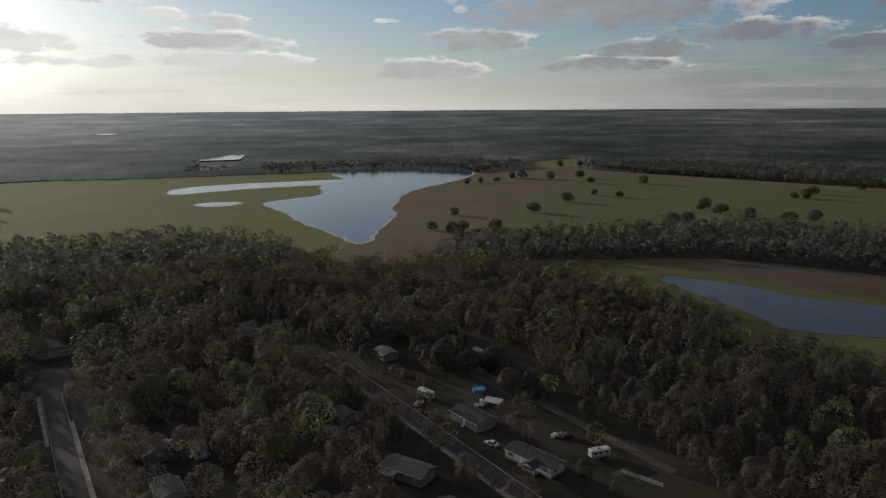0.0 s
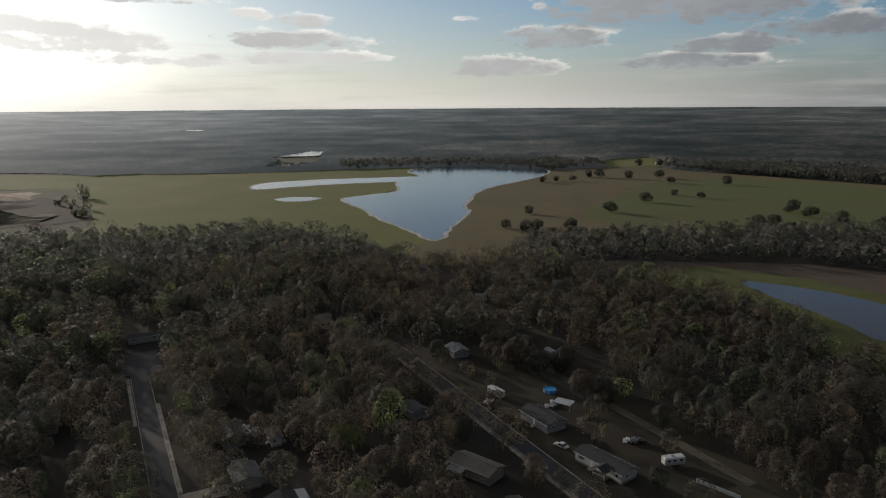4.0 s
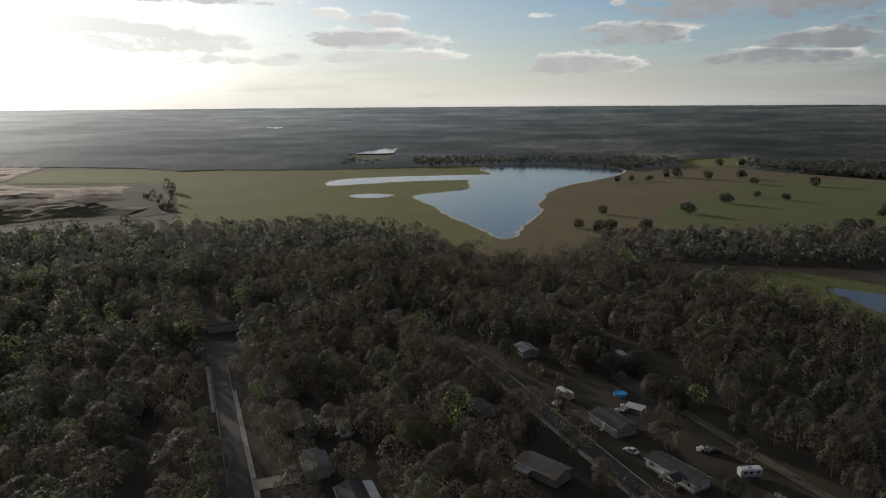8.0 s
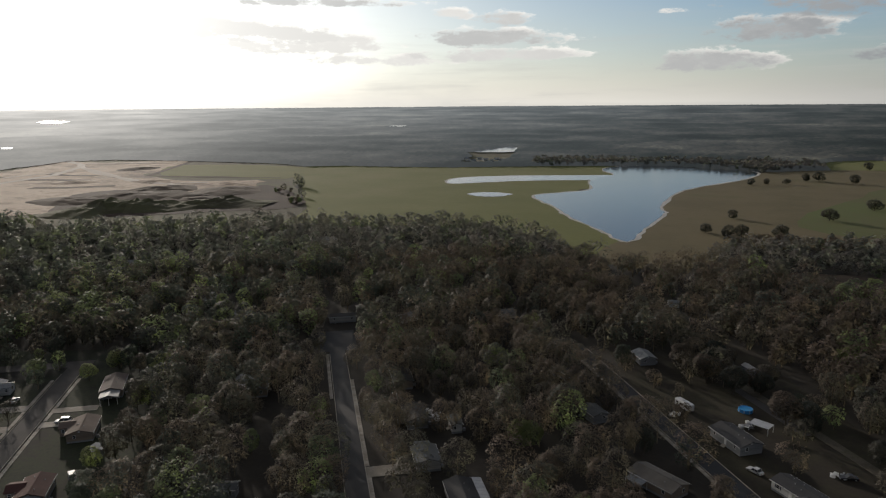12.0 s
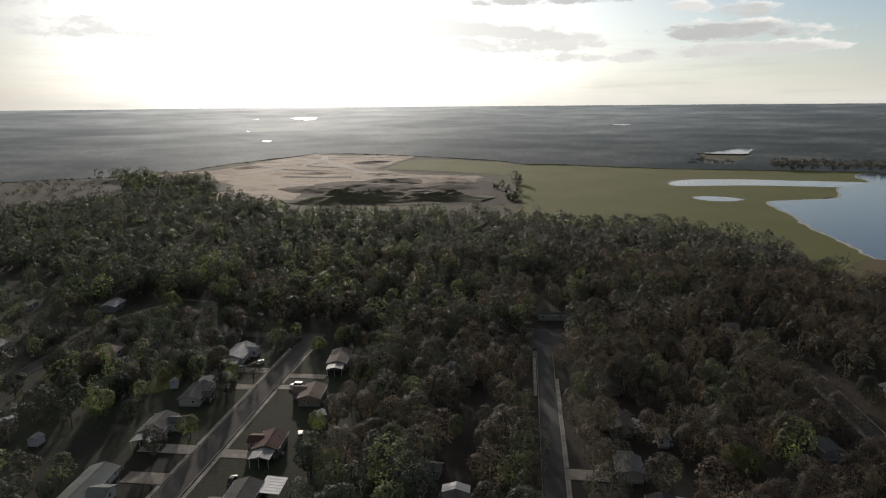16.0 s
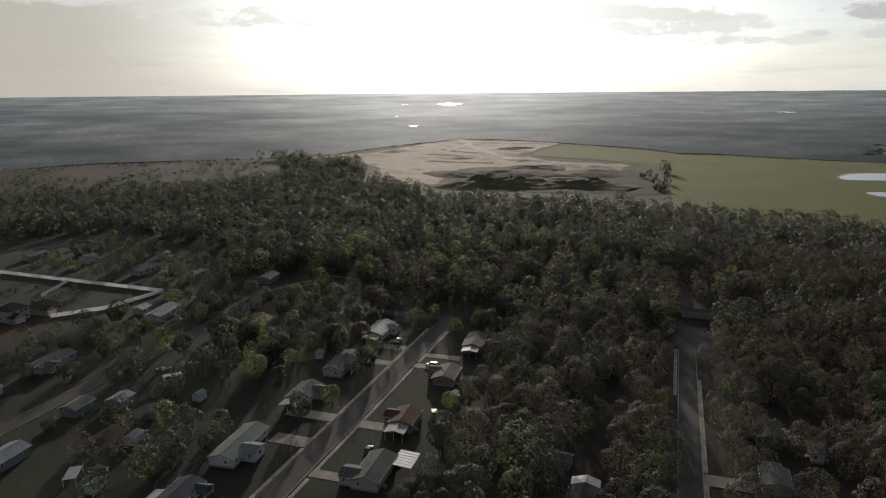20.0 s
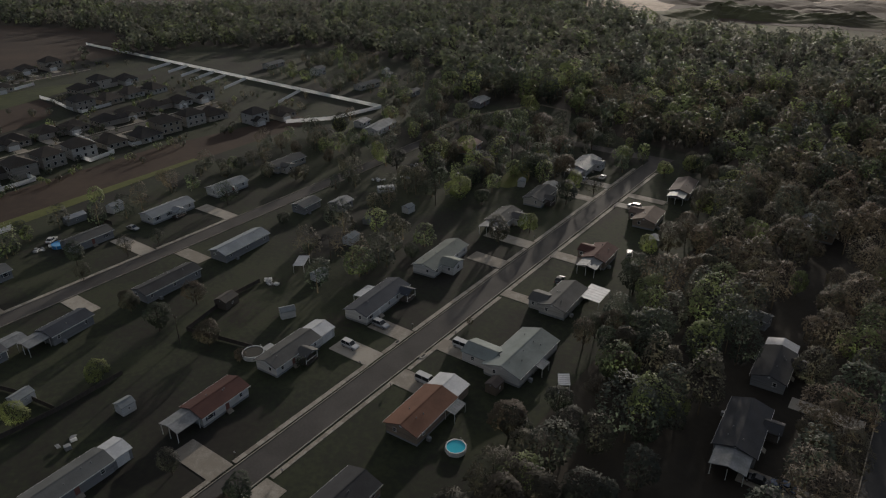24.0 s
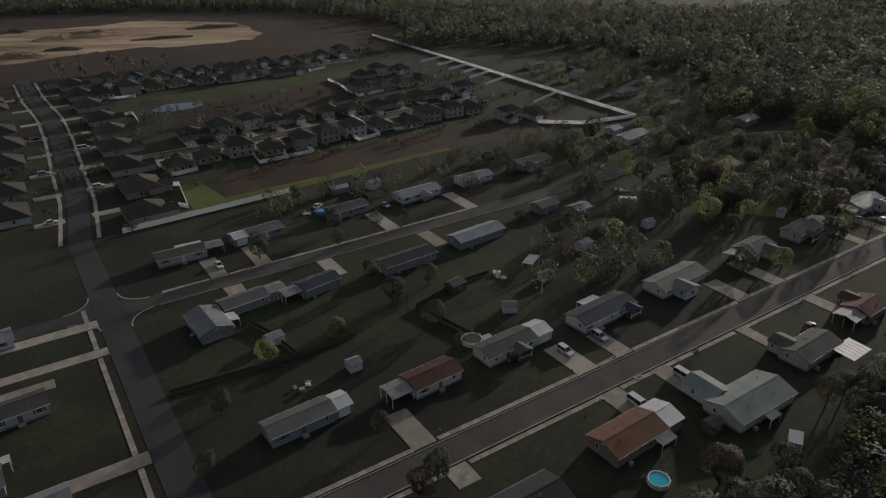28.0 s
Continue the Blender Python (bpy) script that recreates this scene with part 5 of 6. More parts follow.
def cabin(x, y, turn, roof):
    """A small white park cabin with a shallow gable."""
    t = thing("cabin", "small white park cabin beside a far pond", "cabin", pose(x, y, 0, 0, 0, turn), "cabins by the pond")
    part("wall", cubed(0, 0, 1.4, 9, 4.2, 2.8), M["trim"], t)
    bm = bmesh.new()
    vs = [bm.verts.new(p) for p in ((-4.8, -2.5, 2.8), (4.8, -2.5, 2.8), (4.8, 0, 3.9), (-4.8, 0, 3.9), (-4.8, 2.5, 2.8), (4.8, 2.5, 2.8))]
    for q in ((0, 1, 2, 3), (3, 2, 5, 4), (0, 3, 4), (1, 5, 2), (0, 4, 5, 1)):
        bm.faces.new([vs[i] for i in q])
    part("roof", bm, tone("roof", roof), t)
    part("door", cubed(0.6, -2.14, 1.05, 0.95, 0.08, 2.1), M["darkwood"], t)
    part("window", cubed(-2.4, -2.14, 1.6, 1.6, 0.08, 1.0), M["glass"], t)


for x, y, turn in ((-401, 1146, 20), (-387, 1134, 70), (-389, 1176, 10), (-374, 1160, 40), (-356, 1140, 90), (-360, 1182, 15), (-345, 1156, 60), (-336, 1174, 35), (-335, 1200, 5), (-412, 1168, 75)):
    cabin(x, y, turn, PALE)


def estate_house(s, c, turn, L, W, storeys, roof, wall):
    """A newer house with a hipped roof, garage and rows of windows."""
    h = thing("estate_house", ("two-storey" if storeys == 2 else "single-storey") + " beige estate house with a dark hipped roof", "house", place(s, c, turn), "houses of the new estate")
    z1 = 2.65 * storeys + 0.1
    wm, rm = tone("wall", wall), tone("roof", roof)
    part("wall", cubed(0, 0, z1 / 2, L, W, z1), wm, h)
    bm = bmesh.new()
    o, rz, cut = 0.5, W * 0.27, W * 0.42
    base = [bm.verts.new(p) for p in ((-L / 2 - o, -W / 2 - o, z1 - 0.1), (L / 2 + o, -W / 2 - o, z1 - 0.1), (L / 2 + o, W / 2 + o, z1 - 0.1), (-L / 2 - o, W / 2 + o, z1 - 0.1))]
    top = [bm.verts.new((-L / 2 + cut, 0, z1 + rz)), bm.verts.new((L / 2 - cut, 0, z1 + rz))]
    bm.faces.new((base[0], base[1], top[1], top[0]))
    bm.faces.new((base[1], base[2], top[1]))
    bm.faces.new((base[2], base[3], top[0], top[1]))
    bm.faces.new((base[3], base[0], top[0]))
    bm.faces.new(base[::-1])
    part("roof", bm, rm, h)
    m = pose(-L * 0.26, -W / 2 - 1.2, 0, 0, 0, 90)
    b = part("garage_wall", gable_walls(4.0, 5.6, 0, 2.8, 1.5), wm, h)
    b.matrix_basis = m
    gable_roof(h, 4.0, 5.6, 2.8, 1.5, rm, 0.35, m)
    piece("garage_door", shared(("garage_door", 1), lambda: cubed(0, 0, 1.15, 4.4, 0.08, 2.2), M["trim"]), h, pose(-L * 0.26, -W / 2 - 3.24, 0))
    for q in range(storeys):
        z = 1.6 + 2.65 * q
        for x in (L * 0.12, L * 0.34):
            far_window(h, x, -W / 2 - 0.02, z, 1.2, 1.3, 0)
        for x in (-L * 0.3, 0.0, L * 0.3):
            far_window(h, x, W / 2 + 0.02, z, 1.2, 1.3, 180)
        for d in (-1, 1):
            far_window(h, d * (L / 2 + 0.02), W * 0.12, z, 0.9, 1.2, 90 * d)
    return h


ROOFS = [(0.05, 0.043, 0.038), (0.062, 0.053, 0.045), (0.075, 0.064, 0.054), (0.048, 0.044, 0.042)]
WALLS = [(0.36, 0.33, 0.28), (0.42, 0.39, 0.34), (0.30, 0.28, 0.25), (0.46, 0.45, 0.42), (0.34, 0.30, 0.24)]
rnd = random.Random(5)
# rows of plots: first s, last s, c, step, side
for a, b, row, step, turn, two in ((52, 200, -268, 12.6, 180, 0.3), (68, 214, -303, 12.8, 0, 0.4), (165, 216, -335, 13, 180, 0.4), (50, 116, -407, 13, 180, 0.4),
                                   (58, 215, -437, 13.2, 0, 0.5), (182, 218, -366, 13, 0, 0.4), (120, 168, -405, 13, 0, 0.3), (196, 222, -246, 14, 0, 0.4)):
    s = a
    while s < b:
        L = rnd.uniform(9.6, 11.4)
        estate_house(s + rnd.uniform(-1.2, 1.2), row + rnd.uniform(-3.2, 3.2), turn + rnd.choice((0, 0, 0, 90)) + rnd.uniform(-6, 6), L, rnd.uniform(9.0, 11.5), 2 if rnd.random() < two * 0.6 else 1, rnd.choice(ROOFS), rnd.choice(WALLS))
        s += step
# along the cross street as it runs on into the estate
for c in (-225, -250, -276, -303, -329, -354, -384, -412, -440):
    estate_house(bend_at(c) + 20.5 + rnd.uniform(-1, 1), c, 90, rnd.uniform(13, 16), 14, 1, rnd.choice(ROOFS), rnd.choice(WALLS))
for c in (-247, -270, -305, -331, -356, -391, -420, -451):
    estate_house(bend_at(c) - 20.5 + rnd.uniform(-1, 1), c, -90, rnd.uniform(13, 16), 14, 1 if rnd.random() < 0.7 else 2, rnd.choice(ROOFS), rnd.choice(WALLS))
for c, s0, s1 in ((-286, 40, 210), (-420, 40, 215), (-350, 170, 215)):
    strip("estate_street", s0, s1, c - 2.6, c + 2.6, 0.10, M["asphalt"], "narrow asphalt street of the new estate", "road")
for c, s0, s1 in ((-281.5, 42, 210), (-290.5, 42, 210), (-415.5, 42, 215)):
    strip("estate_pavement", s0, s1, c - 0.5, c + 0.5, 0.14, M["concrete"], "pale concrete pavement of the new estate", "pavement")
for a, b, row, step, turn in ((52, 200, -268, 12.6, 1), (68, 214, -303, 12.8, -1), (58, 215, -437, 13.2, -1), (50, 116, -407, 13, 1)):
    s = a
    while s < b:
        strip("driveway", s - 5.2, s - 1.0, row - turn * 8.6 - 5, row - turn * 8.6 + 5, 0.12, M["concrete"], "short pale drive of an estate house", "driveway")
        s += step
for k, c in enumerate((-236, -262, -288, -314, -340, -368, -398, -426)):
    for d in (-1, 1):
        m = bend_at(c) + d * 8.4
        strip("driveway", m - 4.4, m + 4.4, c - 1.9, c + 1.9, 0.115, M["concrete"], "short pale drive of an estate house", "driveway")

# ---- fences ----
def fence_run(points, height, label, mat, step=2.4, name="fence", wood=False):
    """A fence of panels between posts through places of the street grid."""
    x0, y0 = at(*points[0])
    f = thing(name, label, "fence", Matrix.Translation((x0, y0, 0.05)), "garden fences")
    pm = shared(("panel", height, step, wood), lambda: box(cubed(0, 0, height / 2 + 0.05, step - 0.13, 0.05, height - 0.1), 0, 0, height, step - 0.13, 0.09, 0.08), mat)
    qm = shared(("fence_post", height, wood), lambda: cubed(0, 0, height / 2, 0.14, 0.14, height + 0.1, bevel=0.03), mat)
    for p, q in zip(points, points[1:]):
        a, b = Vector(at(*p)), Vector(at(*q))
        d = b - a
        n = max(1, round(d.length / step))
        k = d.length / n / step
        ang = math.degrees(math.atan2(d.y, d.x))
        for i in range(n + 1):
            o = a + d * (i / n) - Vector((x0, y0))
            piece("post", qm, f, pose(o.x, o.y, 0))
            if i < n:
                o = a + d * ((i + 0.5) / n) - Vector((x0, y0))
                piece("panel", pm, f, pose(o.x, o.y, 0, 0, 0, ang) @ Matrix.Diagonal((k, 1, 1, 1)))
    return f


VF = "white vinyl privacy fence round a back garden"
for pts in ([(49, -275), (48, -258), (58, -259), (60, -273)], [(39, -251), (48, -247), (45, -224), (41, -229)], [(82, -271), (80, -253), (103, -254), (102, -273)],
            [(93, -268), (91.5, -254)], [(124, -276), (125, -257), (136, -259), (140, -302)], [(146, -273), (145, -261), (153, -260)],
            [(163, -371), (163, -356), (160, -339), (160, -326), (163, -326)], [(160, -339), (172, -342)], [(166, -327), (176, -328)], [(166, -419), (164, -399), (176, -403)],
            [(52, -408), (51, -398), (63, -395), (65, -405)], [(46, -360), (55, -360), (54, -343)], [(232, -382), (251, -388)], [(235, -367), (251, -372)], [(233, -352), (250.5, -358)],
            [(229, -338), (249.8, -345)], [(227, -325), (249, -333)], [(228, -308), (249, -316)], [(224, -262), (247, -271)]):
    fence_run(pts, 1.8, VF, M["vinyl"])
fence_run([(257, -494), (253, -378), (246, -215), (218, -221), (203, -234)], 1.9, "long white vinyl fence closing the estate", M["vinyl"])
fence_run([(23, -215), (78, -218)], 2.0, "grey-white panel fence between the estate and the street gardens", M["vinyl"])
fence_run([(15, -126), (42, -123.5), (56, -124)], 1.3, "dark weathered wooden garden fence", M["darkwood"], 2.4, "wooden_fence", True)
fence_run([(42, -123.5), (40, -136), (38, -142)], 1.3, "dark weathered wooden garden fence", M["darkwood"], 2.4, "wooden_fence", True)
fence_run([(78, -109), (74, -127), (90, -131), (99, -131)], 1.3, "dark weathered wooden garden fence", M["darkwood"], 2.4, "wooden_fence", True)
fence_run([(100, -214), (96, -205), (97, -196)], 1.6, "dark weathered wooden garden fence", M["darkwood"], 2.4, "wooden_fence", True)
fence_run([(107, 121), (97, 124)], 1.2, "pale slatted paddock fence by the track", M["vinyl"], 1.5, "paddock_fence")


# ---- drives and pavements ----
def drive(s, c0, c1, w, label="pale concrete drive"):
    return strip("driveway", s - w / 2, s + w / 2, min(c0, c1), max(c0, c1), 0.13, M["concrete"], label, "driveway")


for s, c0, c1, w in ((50, -95.5, -84.2, 5.0), (90.5, -95.5, -84.2, 5.5), (101.5, -94.3, -84.2, 4.6), (143.5, -95, -84.2, 5.0), (158, -99, -84.2, 4.6), (199, -98, -84.2, 4.0), (213, -97, -84.2, 4.2),
                     (51.5, -77, -72, 4.6), (89, -77, -69, 5.4), (103.5, -77, -66, 4.6), (131, -77, -69, 3.4), (157, -77, -66, 4.2), (200, -77, -68, 3.6), (209.5, -77, -64, 3.6),
                     (101.5, 3.9, -12, 4.2), (126.5, 3.9, -9, 3.8), (155.5, 10.9, 22, 5.0), (133, 10.9, 25, 4.6), (104.5, 10.9, 22, 4.4),
                     (39, -170.3, -183, 4.6), (51.5, -170.3, -184.5, 4.6), (92.5, -170.3, -186, 4.6), (122, -170.3, -186, 4.4), (40, -163.7, -155, 4.8), (66, -163.7, -153, 4.4), (98.5, -163.7, -153, 4.4)):
    drive(s, c0, c1, w)
for c, s0, s1, w in ((-163.5, -16, 7.5, 3.6), (-150, -16, 7.5, 3.2), (-143.5, -18, -4, 3.4), (-109.5, -14, 7.5, 3.6)):
    strip("driveway", s0, s1, c - w / 2, c + w / 2, 0.13, M["concrete"], "pale concrete drive to the cross street", "driveway")
strip("dirt_track", 100, 330, 130.2, 133.4, 0.09, M["dirt"], "pale rutted dirt track", "track")
strip("gravel_strip", 150, 182, 127, 130, 0.09, M["asphalt"], "grey gravel strip beside the track", "track")
for pts in (((232, -172), (251, -174), (267, -169), (280, -163), (294, -155), (291, -139), (275, -132), (252, -134)), ((275, -132), (262, -126), (252, -122))):
    ribbon("dirt_lane", [Vector(at(s / PLAN, c / PLAN)) for s, c in pts], 2.4, 0.112, M["lane_dirt"], "pale worn lane winding between the trees", "track")
strip("lane", 246, 252, -190, -76, 0.095, M["asphalt"], "narrow lane at the far end of the street", "road")


def slabs(name, s0, s1, c, label, across=False, w=1.15, gaps=()):
    """A pavement of concrete slabs, each with its own edges."""
    a, b = at(s0, c) if not across else at(c, s0)
    p = thing(name, label, "pavement", pose(a, b, 0.05, 0, 0, TURN + (0 if not across else -90)), kind="structure")
    me = shared(("slab", w), lambda: cubed(0, 0, 0.045, 1.47, w, 0.11, bevel=0.012), M["concrete"])
    n = int((s1 - s0) * PLAN / 1.5)
    rr = random.Random(int(s0 + c))
    for i in range(n):
        s = s0 + (i + 0.5) * 1.5 / PLAN
        if any(g0 < s < g1 for g0, g1 in gaps):
            continue
        piece("slab", me, p, pose((i + 0.5) * 1.5, 0, rr.uniform(-0.006, 0.006), rr.uniform(-0.4, 0.4), rr.uniform(-0.4, 0.4), 0))
    return p


slabs("pavement", 26, 236, -84.6, "concrete slab pavement along the first street", gaps=((47.5, 52.5), (88, 93), (99, 104), (141, 146), (155.7, 160.3), (197, 201), (211, 215)))
slabs("pavement", 26, 236, -76.4, "concrete slab pavement along the first street", gaps=((49, 54), (86, 92), (101, 106), (129, 133), (155, 159), (198, 202), (207.5, 211.5)))
slabs("pavement", 60, 216, 11.5, "concrete slab pavement along the second street", gaps=((153, 158), (130.7, 135.3), (102, 107)))
slabs("pavement", 201, 241, 4.4, "concrete slab pavement along the second street")
slabs("pavement", 24, 120, -170.6, "concrete slab pavement along the fourth street", gaps=((36.7, 41.3), (49.2, 53.8), (90, 95)))
slabs("pavement", 110, 220, 91.0, "concrete slab pavement along the third street")
# across: places run along c
slabs("pavement", -172, -95, 5.4, "concrete slab pavement along the cross street", across=True, gaps=((-165.3, -161.7), (-151.6, -148.4), (-111.3, -107.7)))


# ---- sheds, pools and yard things ----
def shed(s, c, L=3.4, W=2.6, z1=2.1, wall=WHITE, roof=PALE, turn=0, label="small white garden shed with a pale gable roof"):
    h = thing("garden_shed", label, "shed", place(s, c, turn), "garden sheds")
    part("wall", gable_walls(L, W, 0, z1, W * 0.22), tone("wall", wall), h)
    gable_roof(h, L, W, z1, W * 0.22, tone("roof", roof), 0.15)
    for d in (-0.4, 0.4):
        part("door", cubed(L / 2 + 0.03, d, 0.95, 0.06, 0.76, 1.75, bevel=0.015), M["trim"], h)
    part("vent", cubed(-L / 2 - 0.02, 0, z1 + 0.15, 0.05, 0.4, 0.3), M["plastic"], h)
    window(h, 0, -W / 2 - 0.02, 1.3, 0.6, 0.6, 0)
    return h


for s, c, t, L, W in ((50, -113, 0, 3.2, 3.0), (92, -113, 150, 3.8, 2.8), (109.5, -120, 0, 4.2, 3.0), (130.5, -128, 10, 5.0, 3.4), (157, -128, 0, 3.6, 3.0), (197, -110, 20, 3.6, 2.6), (39.5, -132, 10, 4.4, 3.2), (215, -113.5, 0, 3.0, 2.4)):
    shed(s, c, L, W, turn=t)
shed(87, -129, 5, 4, 2.3, (0.10, 0.085, 0.07), (0.10, 0.09, 0.08), 10, "weathered dark wooden shed")
shed(143, -133, 2.6, 2.2, 1.9, GREYWALL, G2, 20, "small grey garden shed")
shed(96.5, -58, 3.4, 2.8, 2.2, (0.16, 0.13, 0.10), (0.12, 0.10, 0.09), 0, "brown wooden shed behind a house")
shed(92, -208, 7, 3.2, 2.2, GREYWALL, (0.5, 0.5, 0.5), 0, "long low shed with a pale roof")
shed(104, -205.5, 5, 3.4, 2.6, WHITE, PALE, 10, "white shed beside the garden fence")
shed(178.5, -56, 4.5, 3.0, 2.1, GREYWALL, PALE, 20, "grey shed with a pale roof under trees")
shed(193, 141, 7, 3, 1.8, GREYWALL, (0.45, 0.44, 0.42), 0, "low open shed with a pale roof by the track")
for s, c in ((326, -45), (268, 155), (342, 171), (415, -46), (408, -98), (401, 56), (305, -262)):
    shed(s, c, 5, 3.5, 2.4, WHITE, PALE, random.Random(s).uniform(0, 90), "pale shed among trees")


for k, (s, c) in enumerate([(444.2, 9.6), (419.4, 58.9), (216.6, -21.6), (314.3, -43.9), (291.2, -28.3), (269.7, 79.7), (273.4, 38.3), (454.6, -259.0), (427.0, -75.0)]):
    shed(s, c, 9.0 - k % 3, 5.0, 2.6, (WHITE, GREYWALL, CREAM)[k % 3], (PALE, G2)[k % 2], 20 * k, "small pale-roofed cabin half hidden in the woods")


def canopy(s, c, L, W, turn, label):
    t = thing("carport", label, "carport", place(s, c, turn), "garden sheds")
    lean_roof(t, 0, 0, L, W, 2.5, 2.3, M["brightmetal"], "roof_sheet", posts=True, label="")
    return t


canopy(111, -128, 6.5, 3.4, 30, "long pale metal canopy in a back garden")
canopy(105, -47, 4.2, 2.6, 30, "bright metal canopy under trees")
canopy(155, 118, 6, 4, 30, "pale metal canopy over yard clutter")


def round_pool(s, c, r, h, label, inner, rim):
    t = thing("round_pool", label, "pool", place(s, c), "garden pools")
    bm = bmesh.new()
    n = 28
    ring = [[bm.verts.new((rr * math.cos(2 * math.pi * i / n), rr * math.sin(2 * math.pi * i / n), z)) for i in range(n)] for rr, z in ((r, 0), (r, h), (r - 0.16, h), (r - 0.16, 0.1))]
    for a, b in zip(ring, ring[1:]):
        for i in range(n):
            bm.faces.new((a[i], a[(i + 1) % n], b[(i + 1) % n], b[i]))
    part("pool_wall", bm, rim, t)
    bm = bmesh.new()
    bmesh.ops.create_circle(bm, cap_ends=True, segments=n, radius=r - 0.17, matrix=Matrix.Translation((0, 0, h - 0.18)))
    part("water_surface", bm, inner, t)
    for i in range(8):
        a = i * math.pi / 4
        piece("upright", shared(("upright", h), lambda: cubed(0, 0, h / 2, 0.12, 0.12, h), M["trim"]), t, pose((r + 0.05) * math.cos(a), (r + 0.05) * math.sin(a), 0))
    bm = bmesh.new()
    for d in (-0.25, 0.25):
        rod(bm, (r + 0.3, d, 0), (r - 0.05, d, h + 0.6), 0.03)
    for q in range(4):
        rod(bm, (r + 0.25 - q * 0.07, -0.25, 0.25 + q * 0.27), (r + 0.25 - q * 0.07, 0.25, 0.25 + q * 0.27), 0.03)
    part("ladder", bm, M["trim"], t)
    return t


round_pool(78, -54.5, 2.1, 1.1, "round turquoise above-ground pool", M["pool"], M["trim"])
round_pool(76.5, -107, 2.6, 1.2, "round above-ground pool with dark water and a pale rim", M["river"], M["trim"])
round_pool(167, 121.5, 2.2, 1.1, "round bright blue above-ground pool", plain("pool_cover_blue", (0.05, 0.36, 0.72), 0.3), M["blue"])
round_pool(80, -195, 2.2, 1.1, "round blue above-ground pool in a back garden", plain("pool_liner_blue", (0.06, 0.35, 0.68), 0.3), M["blue"])
round_pool(81, -27, 2.4, 1.0, "round dark above-ground pool under trees", M["river"], M["darkwood"])
t = thing("pool_deck", "pale wooden deck beside a round pool", "deck", place(79.8, -105.2), "")
for i in range(12):
    piece("plank", shared(("plank", 1), lambda: cubed(0, 0, 0.95, 2.8, 0.26, 0.05), M["vinyl"]), t, pose(0, -1.7 + i * 0.3, 0))
for px in (-1.2, 1.2):
    for py in (-1.5, 1.5):
        piece("post", shared(("deck_post", 1), lambda: cubed(0, 0, 0.46, 0.1, 0.1, 0.92), M["darkwood"]), t, pose(px, py, 0))


# ---- vehicles ----
def vehicle(s, c, turn, kind, colour, label, group="parked vehicles"):
    """A parked car, van or truck, its nose along x."""
    t = thing({"car": "car", "suv": "car", "van": "van", "pickup": "pickup_truck"}[kind], label, "car" if kind in ("car", "suv") else kind, place(s, c, turn, 0.13), group)
    L, W, H, hood = {"car": (4.6, 1.8, 1.42, 0.85), "suv": (4.8, 1.9, 1.72, 1.0), "van": (5.3, 2.0, 2.0, 1.15), "pickup": (5.6, 1.95, 1.8, 1.05)}[kind]
    paint = tone("paint", colour)

    def loft(rows):
        bm = bmesh.new()
        loops = []
        for x, y, z0, z1 in rows:
            loops.append([bm.verts.new(p) for p in ((x, -y, z0), (x, y, z0), (x, y * 0.97, z1), (x, -y * 0.97, z1))])
        for a, b in zip(loops, loops[1:]):
            for i in range(4):
                bm.faces.new((a[i], a[(i + 1) % 4], b[(i + 1) % 4], b[i]))
        bm.faces.new(loops[0][::-1])
        bm.faces.new(loops[-1])
        bmesh.ops.recalc_face_normals(bm, faces=bm.faces)
        bmesh.ops.bevel(bm, geom=bm.edges[:], offset=0.05, segments=1, affect="EDGES")
        return bm

    w = W / 2
    part("body", loft(((-L / 2, w * 0.9, 0.35, hood * 0.92), (-L / 2 + 0.3, w, 0.25, hood), (L / 2 - 0.9, w, 0.25, hood * 0.97), (L / 2 - 0.15, w * 0.93, 0.28, hood * 0.84), (L / 2, w * 0.8, 0.35, hood * 0.7))), paint, t)
    back = {"car": -L * 0.34, "suv": -L * 0.47, "van": -L * 0.48, "pickup": -L * 0.08}[kind]
    nose = {"car": L * 0.2, "suv": L * 0.22, "van": L * 0.34, "pickup": L * 0.24}[kind]
    top0, top1 = back + (0.55 if kind == "car" else 0.2), nose - (0.7 if kind != "van" else 0.55)
    bm = bmesh.new()
    lo = [bm.verts.new((x, y, hood - 0.02)) for x, y in ((back, -w * 0.95), (nose, -w * 0.95), (nose, w * 0.95), (back, w * 0.95))]
    hi = [bm.verts.new((x, y, H)) for x, y in ((top0, -w * 0.78), (top1, -w * 0.78), (top1, w * 0.78), (top0, w * 0.78))]
    for i in range(4):
        bm.faces.new((lo[i], lo[(i + 1) % 4], hi[(i + 1) % 4], hi[i]))
    bm.faces.new(hi)
    bm.faces.new(lo[::-1])
    part("cabin_glass", bm, M["glass"], t, "dark tinted windows")
    part("roof", cubed((top0 + top1) / 2, 0, H + 0.02, top1 - top0 + 0.1, w * 1.62, 0.08, bevel=0.03), paint, t)
    bm = bmesh.new()
    for y in (-1, 1):
        for (xa, xb) in ((back, top0), (nose, top1), ((back + nose) / 2, (top0 + top1) / 2)):
            rod(bm, (xa, y * w * 0.955, hood - 0.03), (xb, y * w * 0.79, H), 0.055, n=4)
    part("pillars", bm, paint, t)
    if kind == "pickup":
        part("bed_floor", cubed(-L * 0.3, 0, hood + 0.01, L * 0.32, W * 0.8, 0.04), M["tyre"], t)
        for y in (-1, 1):
            part("bed_side", cubed(-L * 0.29, y * w * 0.9, hood + 0.12, L * 0.38, 0.1, 0.26), paint, t)
        part("tailgate", cubed(-L / 2 + 0.06, 0, hood + 0.1, 0.1, W * 0.86, 0.26), paint, t)
